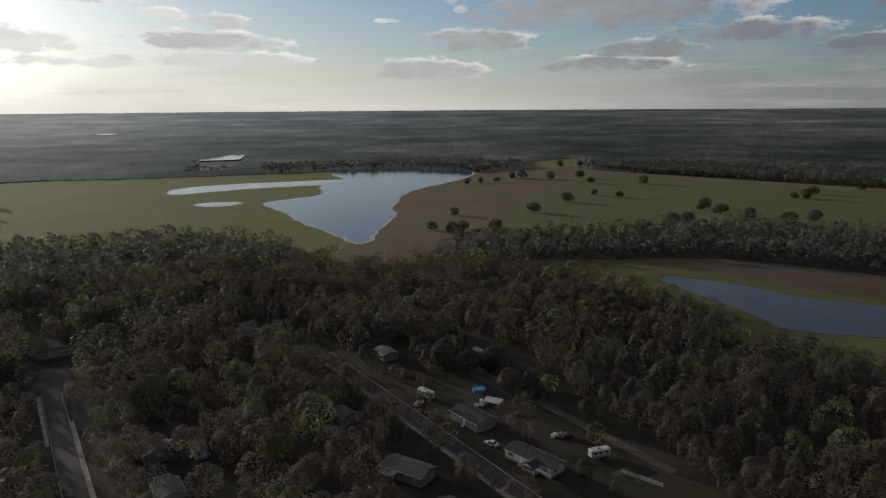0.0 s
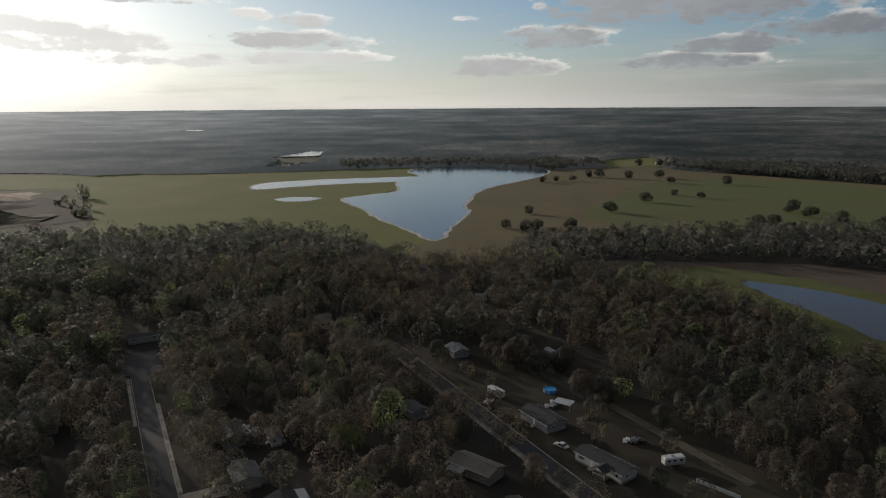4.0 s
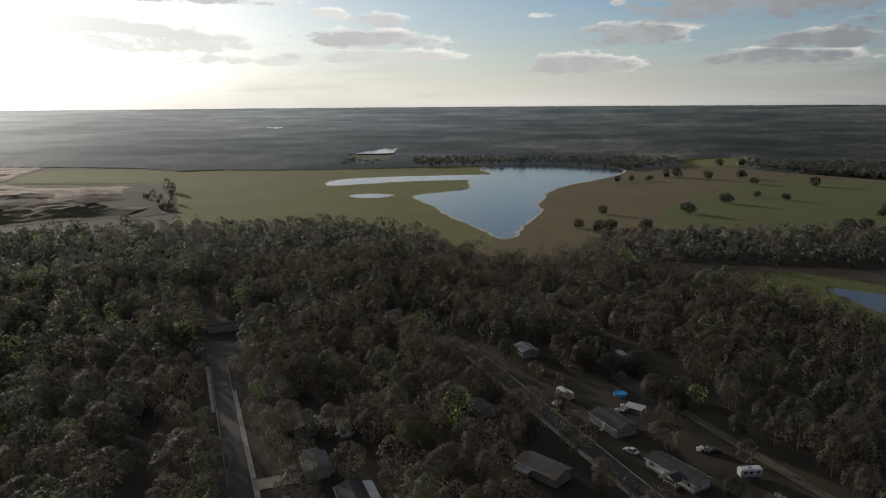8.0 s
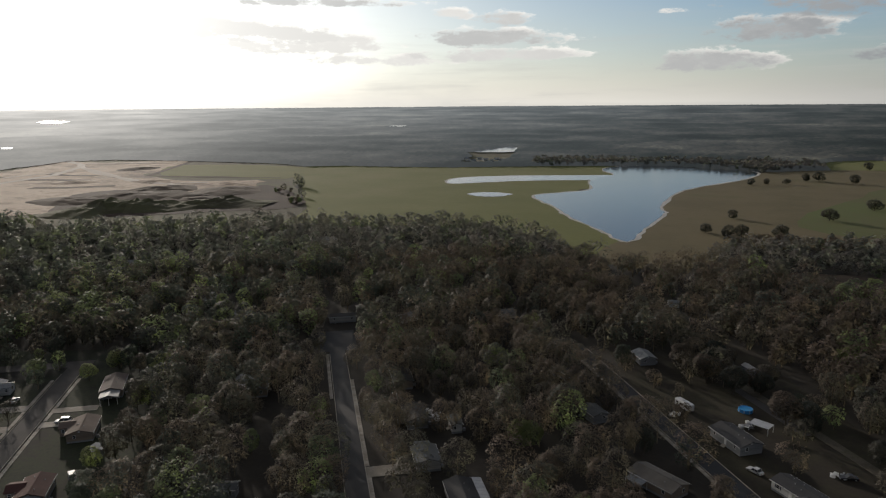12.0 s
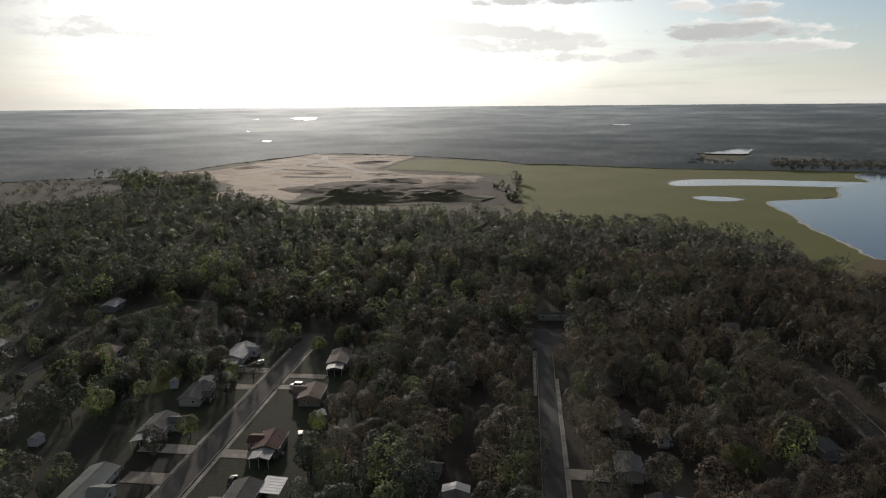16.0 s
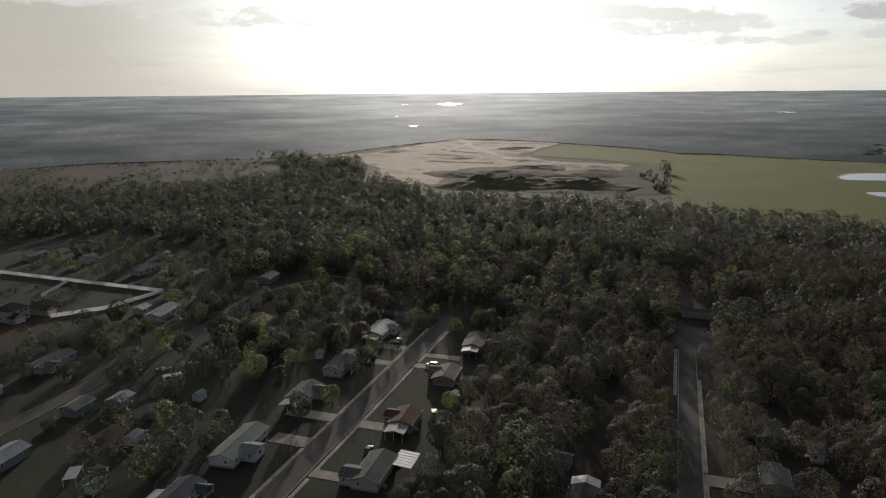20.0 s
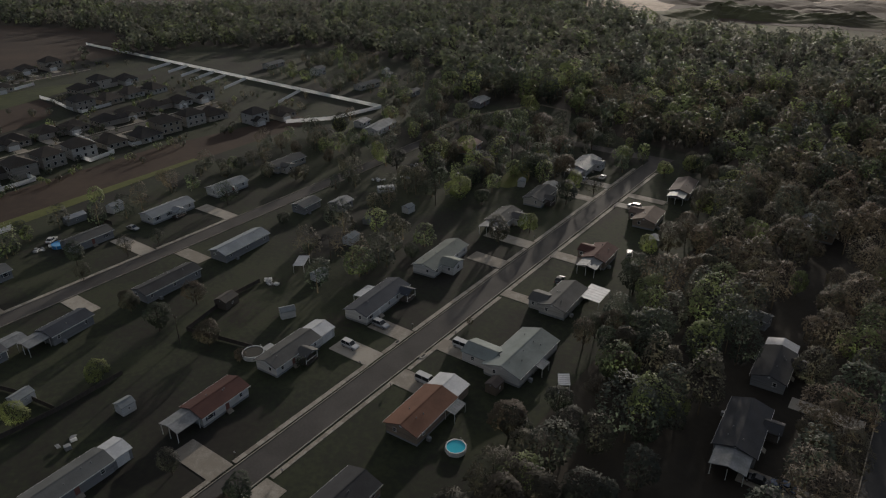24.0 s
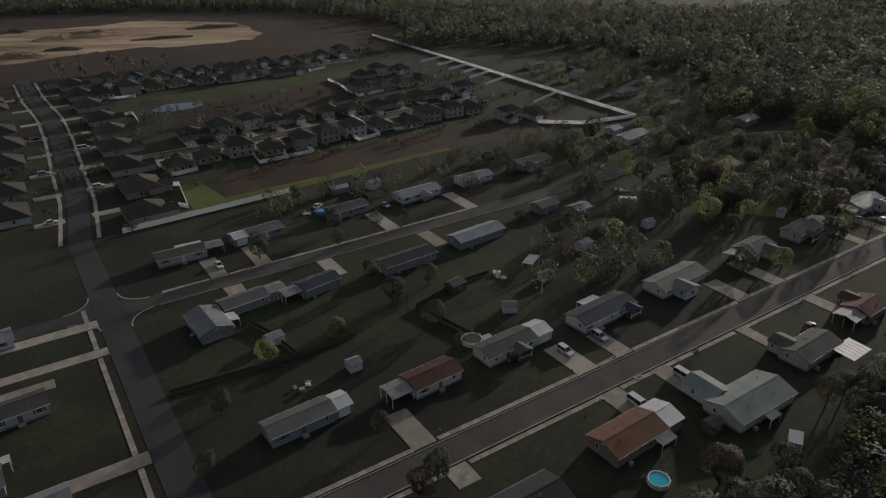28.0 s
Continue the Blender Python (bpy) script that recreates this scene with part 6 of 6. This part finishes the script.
    for x in (-L * 0.31, L * 0.31):
        for y in (-1, 1):
            wh = piece("wheel", shared(("wheel_tyre", 1), lambda: rod(bmesh.new(), (0, -0.11, 0), (0, 0.11, 0), 0.34, 0.34, 14), M["tyre"]), t, pose(x, y * (w - 0.1), 0.34))
            piece("rim", shared(("wheel_rim", 1), lambda: rod(bmesh.new(), (0, -0.125, 0), (0, 0.125, 0), 0.2, 0.2, 10), M["rim"]), wh, Matrix.Identity(4))
    for y in (-1, 1):
        part("headlight", cubed(L / 2 - 0.12, y * w * 0.68, hood * 0.66, 0.16, 0.34, 0.16, bevel=0.03), M["lens"], t)
        part("tail_light", cubed(-L / 2 + 0.02, y * w * 0.76, hood * 0.75, 0.08, 0.2, 0.3), M["red_light"], t)
        part("mirror", cubed(nose - 0.25, y * (w + 0.08), hood + 0.1, 0.12, 0.16, 0.14, bevel=0.02), paint, t)
    part("bumper", cubed(L / 2 - 0.03, 0, 0.42, 0.14, W * 0.84, 0.2, bevel=0.04), M["plastic"], t)
    part("rear_bumper", cubed(-L / 2 + 0.03, 0, 0.42, 0.14, W * 0.84, 0.2, bevel=0.04), M["plastic"], t)
    return t


CW, CS, CK, CB, CR = (0.62, 0.62, 0.61), (0.36, 0.37, 0.38), (0.02, 0.02, 0.022), (0.05, 0.07, 0.12), (0.2, 0.02, 0.015)
vehicle(91, -92, -90, "suv", CW, "white sport utility car parked on a concrete drive")
vehicle(101.3, -92, -90, "suv", CS, "silver sport utility car parked on a concrete drive")
vehicle(105, -71.5, -90, "van", CW, "white minivan parked on a concrete drive", "")
vehicle(90.5, -70.7, -90, "van", CW, "white van parked beside a brown-roofed house", "")
vehicle(40.5, -176.5, -90, "car", CW, "white saloon car parked on a concrete drive")
vehicle(219, -90, 0, "car", CW, "white car parked on the grass by the street")
vehicle(213.5, -94.5, 0, "car", CS, "silver car parked in front of a pale-roofed house")
vehicle(200.5, -71, 90, "suv", CW, "white car parked on a drive under trees")
vehicle(89.5, -11, 80, "pickup", CW, "white pickup truck parked on the grass")
vehicle(101, -9, 90, "car", CK, "black car parked on a drive")
vehicle(102, -5, 90, "car", CB, "dark blue car parked on a drive")
vehicle(136, 103, 20, "car", CW, "white car parked beside the third street")
vehicle(128.5, 122.5, 70, "car", CK, "dark car parked on the grass by the track")
vehicle(144, -68, 5, "car", CK, "dark car half hidden by bushes")
vehicle(99, -188, -80, "car", CS, "silver car parked beside a house")
vehicle(192, -133, 10, "car", CW, "white car parked among trees")
vehicle(168, -59, 20, "suv", CW, "white car parked under trees")
vehicle(216, -141, 10, "car", CS, "silver car parked by a brick house")
for k, (c, d) in enumerate(((-236, -1), (-288, -1), (-314, 1), (-340, -1), (-262, 1))):
    vehicle(bend_at(c) + d * 8, c, 0, ("car", "suv", "van")[k % 3], (CW, CS, CW, CK, CW)[k], ("white", "silver", "white", "black", "white")[k] + " car parked on an estate drive")
vehicle(80.5, -200, 30, "car", CW, "white car parked in a back garden")


def camper(s, c, turn, L=6.2, label="white camping trailer parked on the grass"):
    t = thing("camping_trailer", label, "trailer", place(s, c, turn), "parked vehicles")
    part("body", cubed(0, 0, 1.75, L, 2.4, 2.3, bevel=0.25), tone("paint", CW), t)
    part("stripe", cubed(0, 0, 1.2, L - 0.4, 2.42, 0.25), M["plastic"], t, "grey stripe")
    for x in (-L * 0.28, 0.3, L * 0.3):
        for d in (-1, 1):
            piece("window", shared(("camper_window", 1), lambda: cubed(0, 0, 0, 0.9, 0.05, 0.6, bevel=0.01), M["glass"]), t, pose(x, d * 1.21, 2.05))
    part("door", cubed(L * 0.12, -1.21, 1.6, 0.6, 0.06, 1.8, bevel=0.02), M["trim"], t)
    part("roof_unit", cubed(0.3, 0, 2.98, 0.9, 0.7, 0.25, bevel=0.06), M["plastic"], t)
    part("hitch", rod(bmesh.new(), (L / 2, 0, 0.55), (L / 2 + 1.1, 0, 0.5), 0.07), M["tyre"], t)
    for x in (-0.5, 0.5):
        for d in (-1, 1):
            wh = piece("wheel", shared(("wheel_tyre", 1), None, None), t, pose(x, d * 1.1, 0.34))
            piece("rim", shared(("wheel_rim", 1), None, None), wh, Matrix.Identity(4))
    return t


camper(115.5, 122, 75)
camper(172, 105, 10, 7.0, "white camping trailer beside the third street")
camper(165, -144, -40, 6.4, "white camping trailer among back gardens")
camper(148, -28, 60, 6.0, "white camping trailer half hidden by trees")


def yard_clutter(s, c, n, seed, label):
    """A heap of boards and crates in a yard."""
    rr = random.Random(seed)
    t = thing("yard_clutter", label, "clutter", place(s, c), "")
    for i in range(n):
        a, d = rr.uniform(0, 6.28), rr.uniform(0, 2.6)
        if i % 2:
            part("board", cubed(0, 0, 0, rr.uniform(0.8, 2.6), rr.uniform(0.3, 1.2), 0.08), M["vinyl"] if rr.random() < 0.5 else M["metal"], t).matrix_basis = pose(d * math.cos(a), d * math.sin(a), rr.uniform(0.1, 0.7), rr.uniform(-9, 9), rr.uniform(-9, 9), rr.uniform(0, 180))
        else:
            h = rr.uniform(0.4, 1.1)
            part("crate", cubed(0, 0, h / 2, rr.uniform(0.5, 1.5), rr.uniform(0.5, 1.2), h, bevel=0.04), M["plastic"] if rr.random() < 0.5 else M["vinyl"], t).matrix_basis = pose(d * math.cos(a), d * math.sin(a), 0, 0, 0, rr.uniform(0, 180))
    return t


for k, (s, c, n) in enumerate(((158, 116, 12), (100, -128, 8), (182, 33, 12), (187, 31, 8), (168, 100, 8), (39, -113, 4), (130, 121, 6), (60, -151, 5), (179, -147, 6), (192, -152, 5), (173, -154, 6), (76, -197, 6), (199, 24, 6))):
    yard_clutter(s, c, n, k, "heap of pale boards, crates and yard clutter")


# ---- small street things ----
def mailbox(s, c, turn):
    t = thing("mailbox", "small mailbox on a wooden post at the kerb", "mailbox", place(s, c, turn), "mailboxes")
    part("post", cubed(0, 0, 0.55, 0.1, 0.1, 1.1), M["darkwood"], t)
    part("box", cubed(0, 0, 1.2, 0.22, 0.5, 0.25, bevel=0.05), M["plastic"], t)
    part("flag", cubed(0.13, 0.1, 1.28, 0.02, 0.05, 0.2), M["red_light"], t)


for s, d in ((54, -1), (87, -1), (105, -1), (139, -1), (162, -1), (56, 1), (85, 1), (108, 1), (153, 1), (196, 1)):
    mailbox(s, -80.5 + d * 5.0, 0)


def storm_drain(s, c):
    t = thing("storm_drain", "dark storm drain opening in a concrete kerb", "drain", place(s, c, 0, 0.1), "storm drains")
    part("slab", cubed(0, 0, 0.12, 2.4, 1.2, 0.14, bevel=0.03), M["concrete"], t)
    part("opening", cubed(0, 0, 0.16, 1.2, 0.5, 0.08), M["tyre"], t, "black opening")


storm_drain(98.3, -84.6)
storm_drain(97.5, -76.7)


def pole(s, c, h=9.5, turn=0):
    t = thing("utility_pole", "grey wooden utility pole with a cross-arm", "pole", place(s, c, turn), "utility poles")
    part("shaft", rod(bmesh.new(), (0, 0, -0.3), (0, 0, h), 0.16, 0.1, 8), M["bark"], t)
    part("cross_arm", cubed(0, 0, h - 0.6, 0.1, 2.2, 0.12), M["bark"], t)
    for y in (-0.9, 0, 0.9):
        part("insulator", rod(bmesh.new(), (0, y, h - 0.54), (0, y, h - 0.3), 0.05, 0.04, 6), M["plastic"], t)


for s in (70, 118, 166, 214):
    pole(s, -124.5 + 0.5, 8.5)

# ---- trees of the gardens and fields ----
rnd = random.Random(31)
TAKEN = [(grid(o.matrix_basis.translation.x, o.matrix_basis.translation.y), "house" in o.name) for o in bpy.data.objects
         if o.parent is None and o.type == "EMPTY" and not o.name.startswith("tree") and o.get("category", "") not in ("fence", "pavement")]


def free(s, c):
    """Whether a tree may stand here, clear of the houses, sheds, pools and cars."""
    return not any(abs(s - p[0]) < (11 if big else 5.5) and abs(c - p[1]) < (7.5 if big else 5.5) for p, big in TAKEN)


for s, c, h, k in ((52, -126, 6, 9), (35, -128, 7, 10), (170, -119, 11, 1), (199, -149, 11, 2), (207, -157, 10, 3), (248, -181, 9, 4), (201, -155, 9, 0), (166, -88, 6, 5), (73, -169, 6, 9),
                   (88, -173, 7, 10), (97, -172, 6, 11), (36, -95, 6, 11), (15, -99, 6, 2), (22, -114, 6, 4), (120, -41, 10, 6), (112, -38, 9, 1), (113.5, -75.4, 2.4, 2), (45, -91, 6, 10),
                   (205, -202, 10, 3), (314, -184, 12, 5), (193, -57, 9, 6), (240, -62, 9, 7), (246, -68, 8, 8), (236, -58, 7, 1), (258, -90, 9, 2), (262, -110, 9, 0), (120, -50, 8, 9),
                   (66, -57, 7, 5), (86, -47, 9, 0), (148, -50, 10, 3), (155, -53, 9, 4), (172, -50, 11, 8), (184, -49, 10, 6), (205, -52, 11, 7), (215, -51, 10, 1),
                   (73, -107, 4, 10), (79, -95, 4, 9), (126, -46, 9, 2), (97, -44, 8, 5), (90, -39, 9, 1), (60, -43, 10, 4), (50, -48, 9, 8), (105, -40, 7, 10)):
    if not free(s, c) and h > 4.5:
        continue
    x, y = at(s, c)
    plant(x, y, h * rnd.uniform(0.92, 1.08), k, rnd.uniform(0, 6.2))
# trees in fresh leaf, in the gardens and at the wood's edge
for s, c, h in [(173.3, -120.0, 12), (274.9, -151.2, 12), (203.0, -148.2, 10), (204.9, -202.2, 9), (231.9, -72.5, 8), (242.0, -66.1, 9), (164.9, -88.8, 8), (207.6, -49.4, 10), (380.5, -193.2, 11), (188.9, -167.8, 9), (300.7, -134.2, 11), (200.8, -126.8, 8), (212.9, -143.9, 10), (52.1, -126.1, 6.5), (35.5, -126.1, 7), (114.2, -38.3, 9), (108.3, -25.4, 8), (336.3, 40.4, 10), (346.8, 77.4, 11), (230.4, -49.2, 11), (277.4, -25.8, 11), (213.0, 60.2, 10), (246.3, 62.8, 9), (248.9, 84.4, 9), (157.5, 53.4, 11), (188.2, 172.1, 10), (161.4, 177.6, 9), (217.0, 58.2, 9), (160.8, 52.1, 10), (248.1, 82.3, 9), (170.6, -55.2, 8), (202.5, -93.0, 9)]:
    x, y = at(s, c)
    plant(x, y, h, rnd.choice((15, 16, 17)), rnd.uniform(0, 6.2), "", rnd.uniform(0.9, 1.15))
# more garden trees in loose rows
for i in range(26):
    s, c = rnd.uniform(20, 250), rnd.choice((-134, -128, -206, -200, -178, -156, -140, -212)) + rnd.uniform(-5, 5)
    if abs(c + 167) < 6 or s < 24 or not free(s, c):
        continue
    x, y = at(s, c)
    plant(x, y, rnd.uniform(4.5, 9.5), rnd.choice((0, 2, 4, 6, 9, 10, 11, 9, 10, 11)), rnd.uniform(0, 6.2))
for i in range(18):
    s, c = rnd.choice(((rnd.uniform(100, 225), rnd.uniform(97.5, 128)), (rnd.uniform(95, 215), rnd.uniform(80, 90)), (rnd.uniform(110, 200), rnd.uniform(126, 140))))
    if any(abs(s - a) < 9 and abs(c - b) < 6.5 for a, b in ((122, 106), (150, 107), (210, 111), (172, 105), (135, 77), (112, 76), (167, 121), (115, 122), (128, 122), (136, 103), (202, 81))):
        continue
    x, y = at(s, c)
    plant(x, y, rnd.uniform(5, 10), rnd.choice((0, 3, 5, 7, 9, 10, 11)), rnd.uniform(0, 6.2))
# loose trees of the yards and the clearing, kept off the houses, sheds, cars and roads
for s0, s1, c0, c1, n, lo, hi in ((24, 250, -77, -48, 22, 5, 10), (60, 150, -162, -84, 8, 4, 8), (150, 258, -162, -86, 40, 6, 11), (120, 240, -214, -172, 12, 4, 8), (60, 215, 98, 142, 20, 6, 11)):
    for i in range(n):
        s, c = rnd.uniform(s0, s1), rnd.uniform(c0, c1)
        if not free(s, c) or min(abs(c + 80.5), abs(c + 167), abs(c - 94.6)) < 5:
            continue
        x, y = at(s, c)
        plant(x, y, rnd.uniform(lo, hi), rnd.choice((0, 1, 2, 3, 4, 5, 6, 7, 8, 9, 10, 11)), rnd.uniform(0, 6.2), "", rnd.uniform(0.9, 1.35))
bx, by = [], []
for i in range(18):      # bushes along the banks of the rough ground and the near edge of the dry field
    a, b, w = rnd.choice((((-422, 616), (-345, 525), 9), ((-380, 570), (-340, 522), 9), ((-439, 673), (-335, 525), 4)))
    f = rnd.random()
    bx.append((a[0] + (b[0] - a[0]) * f + rnd.uniform(-w, w)) * PLAN)
    by.append((a[1] + (b[1] - a[1]) * f + rnd.uniform(-w, w)) * PLAN)
for i in range(110):
    f = rnd.random()
    x0, y0 = (12 + 190 * f, 452 + 42 * f + rnd.uniform(-3, 12) * (1 + 1.5 * math.sin(f * 14) ** 2))
    bx.append(x0 * PLAN)
    by.append(y0 * PLAN)
woods("field_hedges", np.array(bx), np.array(by), 8, 128, 1.0, 21, "dark bushes and low trees along the field edges", 4.0, 8.5)
cx, cy = [], []
for i in range(95):      # tall trees in front of the digging
    u, v = rnd.random(), rnd.random()
    a, b, c, d = [Vector(p) for p in [(-701, 336), (-614, 382), (-697, 431), (-754, 372)]]
    p = a.lerp(b, u).lerp(d.lerp(c, u), v) * PLAN
    cx.append(p.x + rnd.uniform(-6, 6))
    cy.append(p.y + rnd.uniform(-6, 6))
woods("copse", np.array(cx), np.array(cy), 8, 110, 0.9, 33, "tall dark copse beside the digging", 12, 18, stems=False)
qx, qy = [], []
while len(qx) < 420:     # low scrub over the open ground beyond the woods
    a, r = radians(rnd.uniform(60, 93)), rnd.uniform(770, 1070)
    p = (-r * math.sin(a), r * math.cos(a))
    if inside(PALEFIELD, *p) and noise.noise((p[0] * 0.012, p[1] * 0.012, 4.0)) > -0.12:
        qx.append(p[0])
        qy.append(p[1])
woods("open_ground_scrub", np.array(qx), np.array(qy), 8, 56, 0.72, 45, "low brown scrub on the open ground", 2.5, 6.5, stems=False, leaves="hazedwoods", slim=(0.5, 0.8))
hx, hy = [], []
for s0, s1, c0, c1, n in ((150, 262, -215, -128, 150), (95, 152, -142, -108, 20), (185, 262, -128, -104, 34), (255, 335, -330, -205, 95), (60, 150, -214, -196, 22), (225, 262, -104, -60, 14),
                          (95, 222, 78, 142, 60), (222, 330, 60, 128, 10)):
    for i in range(n):   # bare and half-bare trees of the back gardens
        s, c = rnd.uniform(s0, s1), rnd.uniform(c0, c1)
        if not free(s, c) or min(abs(c + 80.5), abs(c + 167), abs(c - 94.6), abs(c - 131.8)) < 4.5:
            continue
        p = at(s, c)
        hx.append(p[0])
        hy.append(p[1])
woods("back_garden_trees", np.array(hx), np.array(hy), 10, 420, 0.36, 41, "half-bare grey and green trees of the back gardens", 5.5, 11.5, slim=(0.34, 0.52))
gx, gy = [], []
for i in range(520):
    p = at(rnd.uniform(-25, 238), rnd.choice((-258, -276, -286, -296, -312, -322, -340, -355, -412, -422, -446, -245)) + rnd.uniform(-6, 6))
    gx.append(p[0])
    gy.append(p[1])
woods("estate_trees", np.array(gx), np.array(gy), 8, 140, 0.40, 15, "small garden trees and shrubs of the new estate", 1.8, 5.0, slim=(0.36, 0.55))
# single trees standing in the fields, and hedges of bushes
for x, y, h in ((91, 647, 13), (136, 720, 13), (176, 774, 8), (199, 752, 9), (265, 884, 13), (80, 919, 9), (58, 914, 9), (41, 901, 10), (120, 968, 14), (105, 969, 12), (157, 950, 13),
                (198, 961, 14), (199, 896, 11), (263, 670, 12), (259, 626, 13), (273, 599, 13), (17, 634, 9), (-4, 557, 9), (21, 545, 12), (12, 546, 11), (48, 554, 12), (391, 730, 13),
                (417, 762, 12), (380, 731, 9), (198, 574, 13), (211, 579, 12), (490, 794, 10), (252, 655, 9), (322, 584, 12), (295, 568, 13), (240, 1165, 13), (255, 1140, 12), (205, 1150, 13)):
    plant(x, y, h * 1.02, rnd.choice((12, 13, 14)), rnd.uniform(0, 6.2), "dark round-crowned tree standing alone in a field", 1.4)


def mound(x, y, r, h, seed, mat, label):
    """A heap of earth with an uneven top."""
    bm = bmesh.new()
    n, rings = 22, 6
    cen = bm.verts.new((0, 0, h))
    last = None
    for j in range(1, rings + 1):
        f = j / rings
        ring = []
        for i in range(n):
            a = 2 * math.pi * i / n
            rr = r * f * (1 + 0.35 * noise.noise((math.cos(a) * 1.4 + seed, math.sin(a) * 1.4, f)))
            z = h * (1 - f * f) * (1 + 0.5 * noise.noise((math.cos(a) * f * 3, math.sin(a) * f * 3, seed))) - 0.3 * f
            ring.append(bm.verts.new((rr * math.cos(a), rr * math.sin(a) * 0.7, z)))
        for i in range(n):
            if last is None:
                bm.faces.new((cen, ring[i], ring[(i + 1) % n]))
            else:
                bm.faces.new((last[i], ring[i], ring[(i + 1) % n], last[(i + 1) % n]))
        last = ring
    ob = part("earth_mound", bm, mat)
    ob.matrix_basis = pose(x, y, 0.1, 0, 0, seed * 37)
    return tagged(ob, label, "mound", "mounds of the diggings")


def spoil_ridge(points, half, seed, mat, label):
    """A long dark heap along a few places of the plan, each with its height, lumpy on top."""
    pts = [(Vector(p) * PLAN, h) for p, h in points]
    bm = bmesh.new()
    rows = []
    for i in range(len(pts) - 1):
        for j in range(6):
            f = j / 6
            p = pts[i][0].lerp(pts[i + 1][0], f)
            h = pts[i][1] * (1 - f) + pts[i + 1][1] * f
            t = (pts[i + 1][0] - pts[i][0]).normalized()
            o = Vector((-t.y, t.x))
            row = []
            for q in range(-6, 7):
                g = abs(q) / 6
                lump = 0.75 + 0.5 * noise.noise((i + f, q * 0.5, seed)) + 0.22 * noise.noise(((i + f) * 4, q * 1.7, seed + 5))
                xy = p + o * (q / 6 * half * (0.8 + 0.4 * noise.noise((i + f, seed, q > 0))))
                row.append(bm.verts.new((xy.x, xy.y, h * (1 - g ** 1.6) * lump - 0.25 * g)))
            rows.append(row)
    for a, b in zip(rows, rows[1:]):
        for q in range(12):
            bm.faces.new((a[q], b[q], b[q + 1], a[q + 1]))
    bmesh.ops.recalc_face_normals(bm, faces=bm.faces)
    return tagged(part("earth_mound", bm, mat), label, "mound", "mounds of the diggings")


spoil_ridge([((-491, 398), 1), ((-493, 426), 8), ((-489, 449), 12), ((-472, 463), 11.5), ((-454, 472), 9), ((-437, 486), 5.5), ((-422, 503), 7), ((-414, 514), 9), ((-395, 514), 6), ((-365, 519), 1)], 42, 3, M["rough"], "long dark heap of earth in front of the digging")
for k, (pts, half, mat) in enumerate([([((-552, -307), 1), ((-561, -297), 5), ((-571, -286), 6), ((-574, -265), 5), ((-584, -248), 1)], 16, 'pit'), ([((-484, -297), 3), ((-488, -288), 6), ((-489, -277), 4), ((-490, -266), 1)], 14, 'pit'), ([((-603, -207), 1), ((-610, -190), 3.5), ((-617, -163), 1)], 12, 'scrub'), ([((-512, -279), 0.8), ((-515, -266), 3), ((-514, -251), 0.8)], 10, 'scrub'), ([((-550, -233), 0.8), ((-558, -210), 2.2), ((-567, -186), 0.8)], 9, 'scrub'), ([((-595, -366), 1), ((-599, -350), 4), ((-597, -335), 1)], 14, 'scrub')]):
    spoil_ridge(pts, half, 20 + k, M[mat], "low ridge of dug sand and earth in the sand pit")
for k, (x, y, r, h, dark) in enumerate(((-520, 520, 55, 9, 1), (-545, 575, 40, 7, 1), (-470, 590, 45, 6, 1), (-500, 640, 30, 4, 0), (-620, 640, 25, 3, 0), (-700, 600, 30, 3, 0), (-760, 760, 30, 4, 1), (-850, 600, 30, 4, 0),
                                       (-470, 530, 40, 6, 1), (-560, 480, 40, 6, 1), (-500, -290, 14, 2, 0))):
    mound(x * PLAN, y * PLAN, r * (1.25 if y > 0 else 1), h * (0.6 if y > 0 else 0.8), k + 1, M["scrub"] if dark else (M["pit"] if y < 0 else M["sand"]), "dark heap of earth at the diggings" if dark else "pale heap of sand at the diggings")
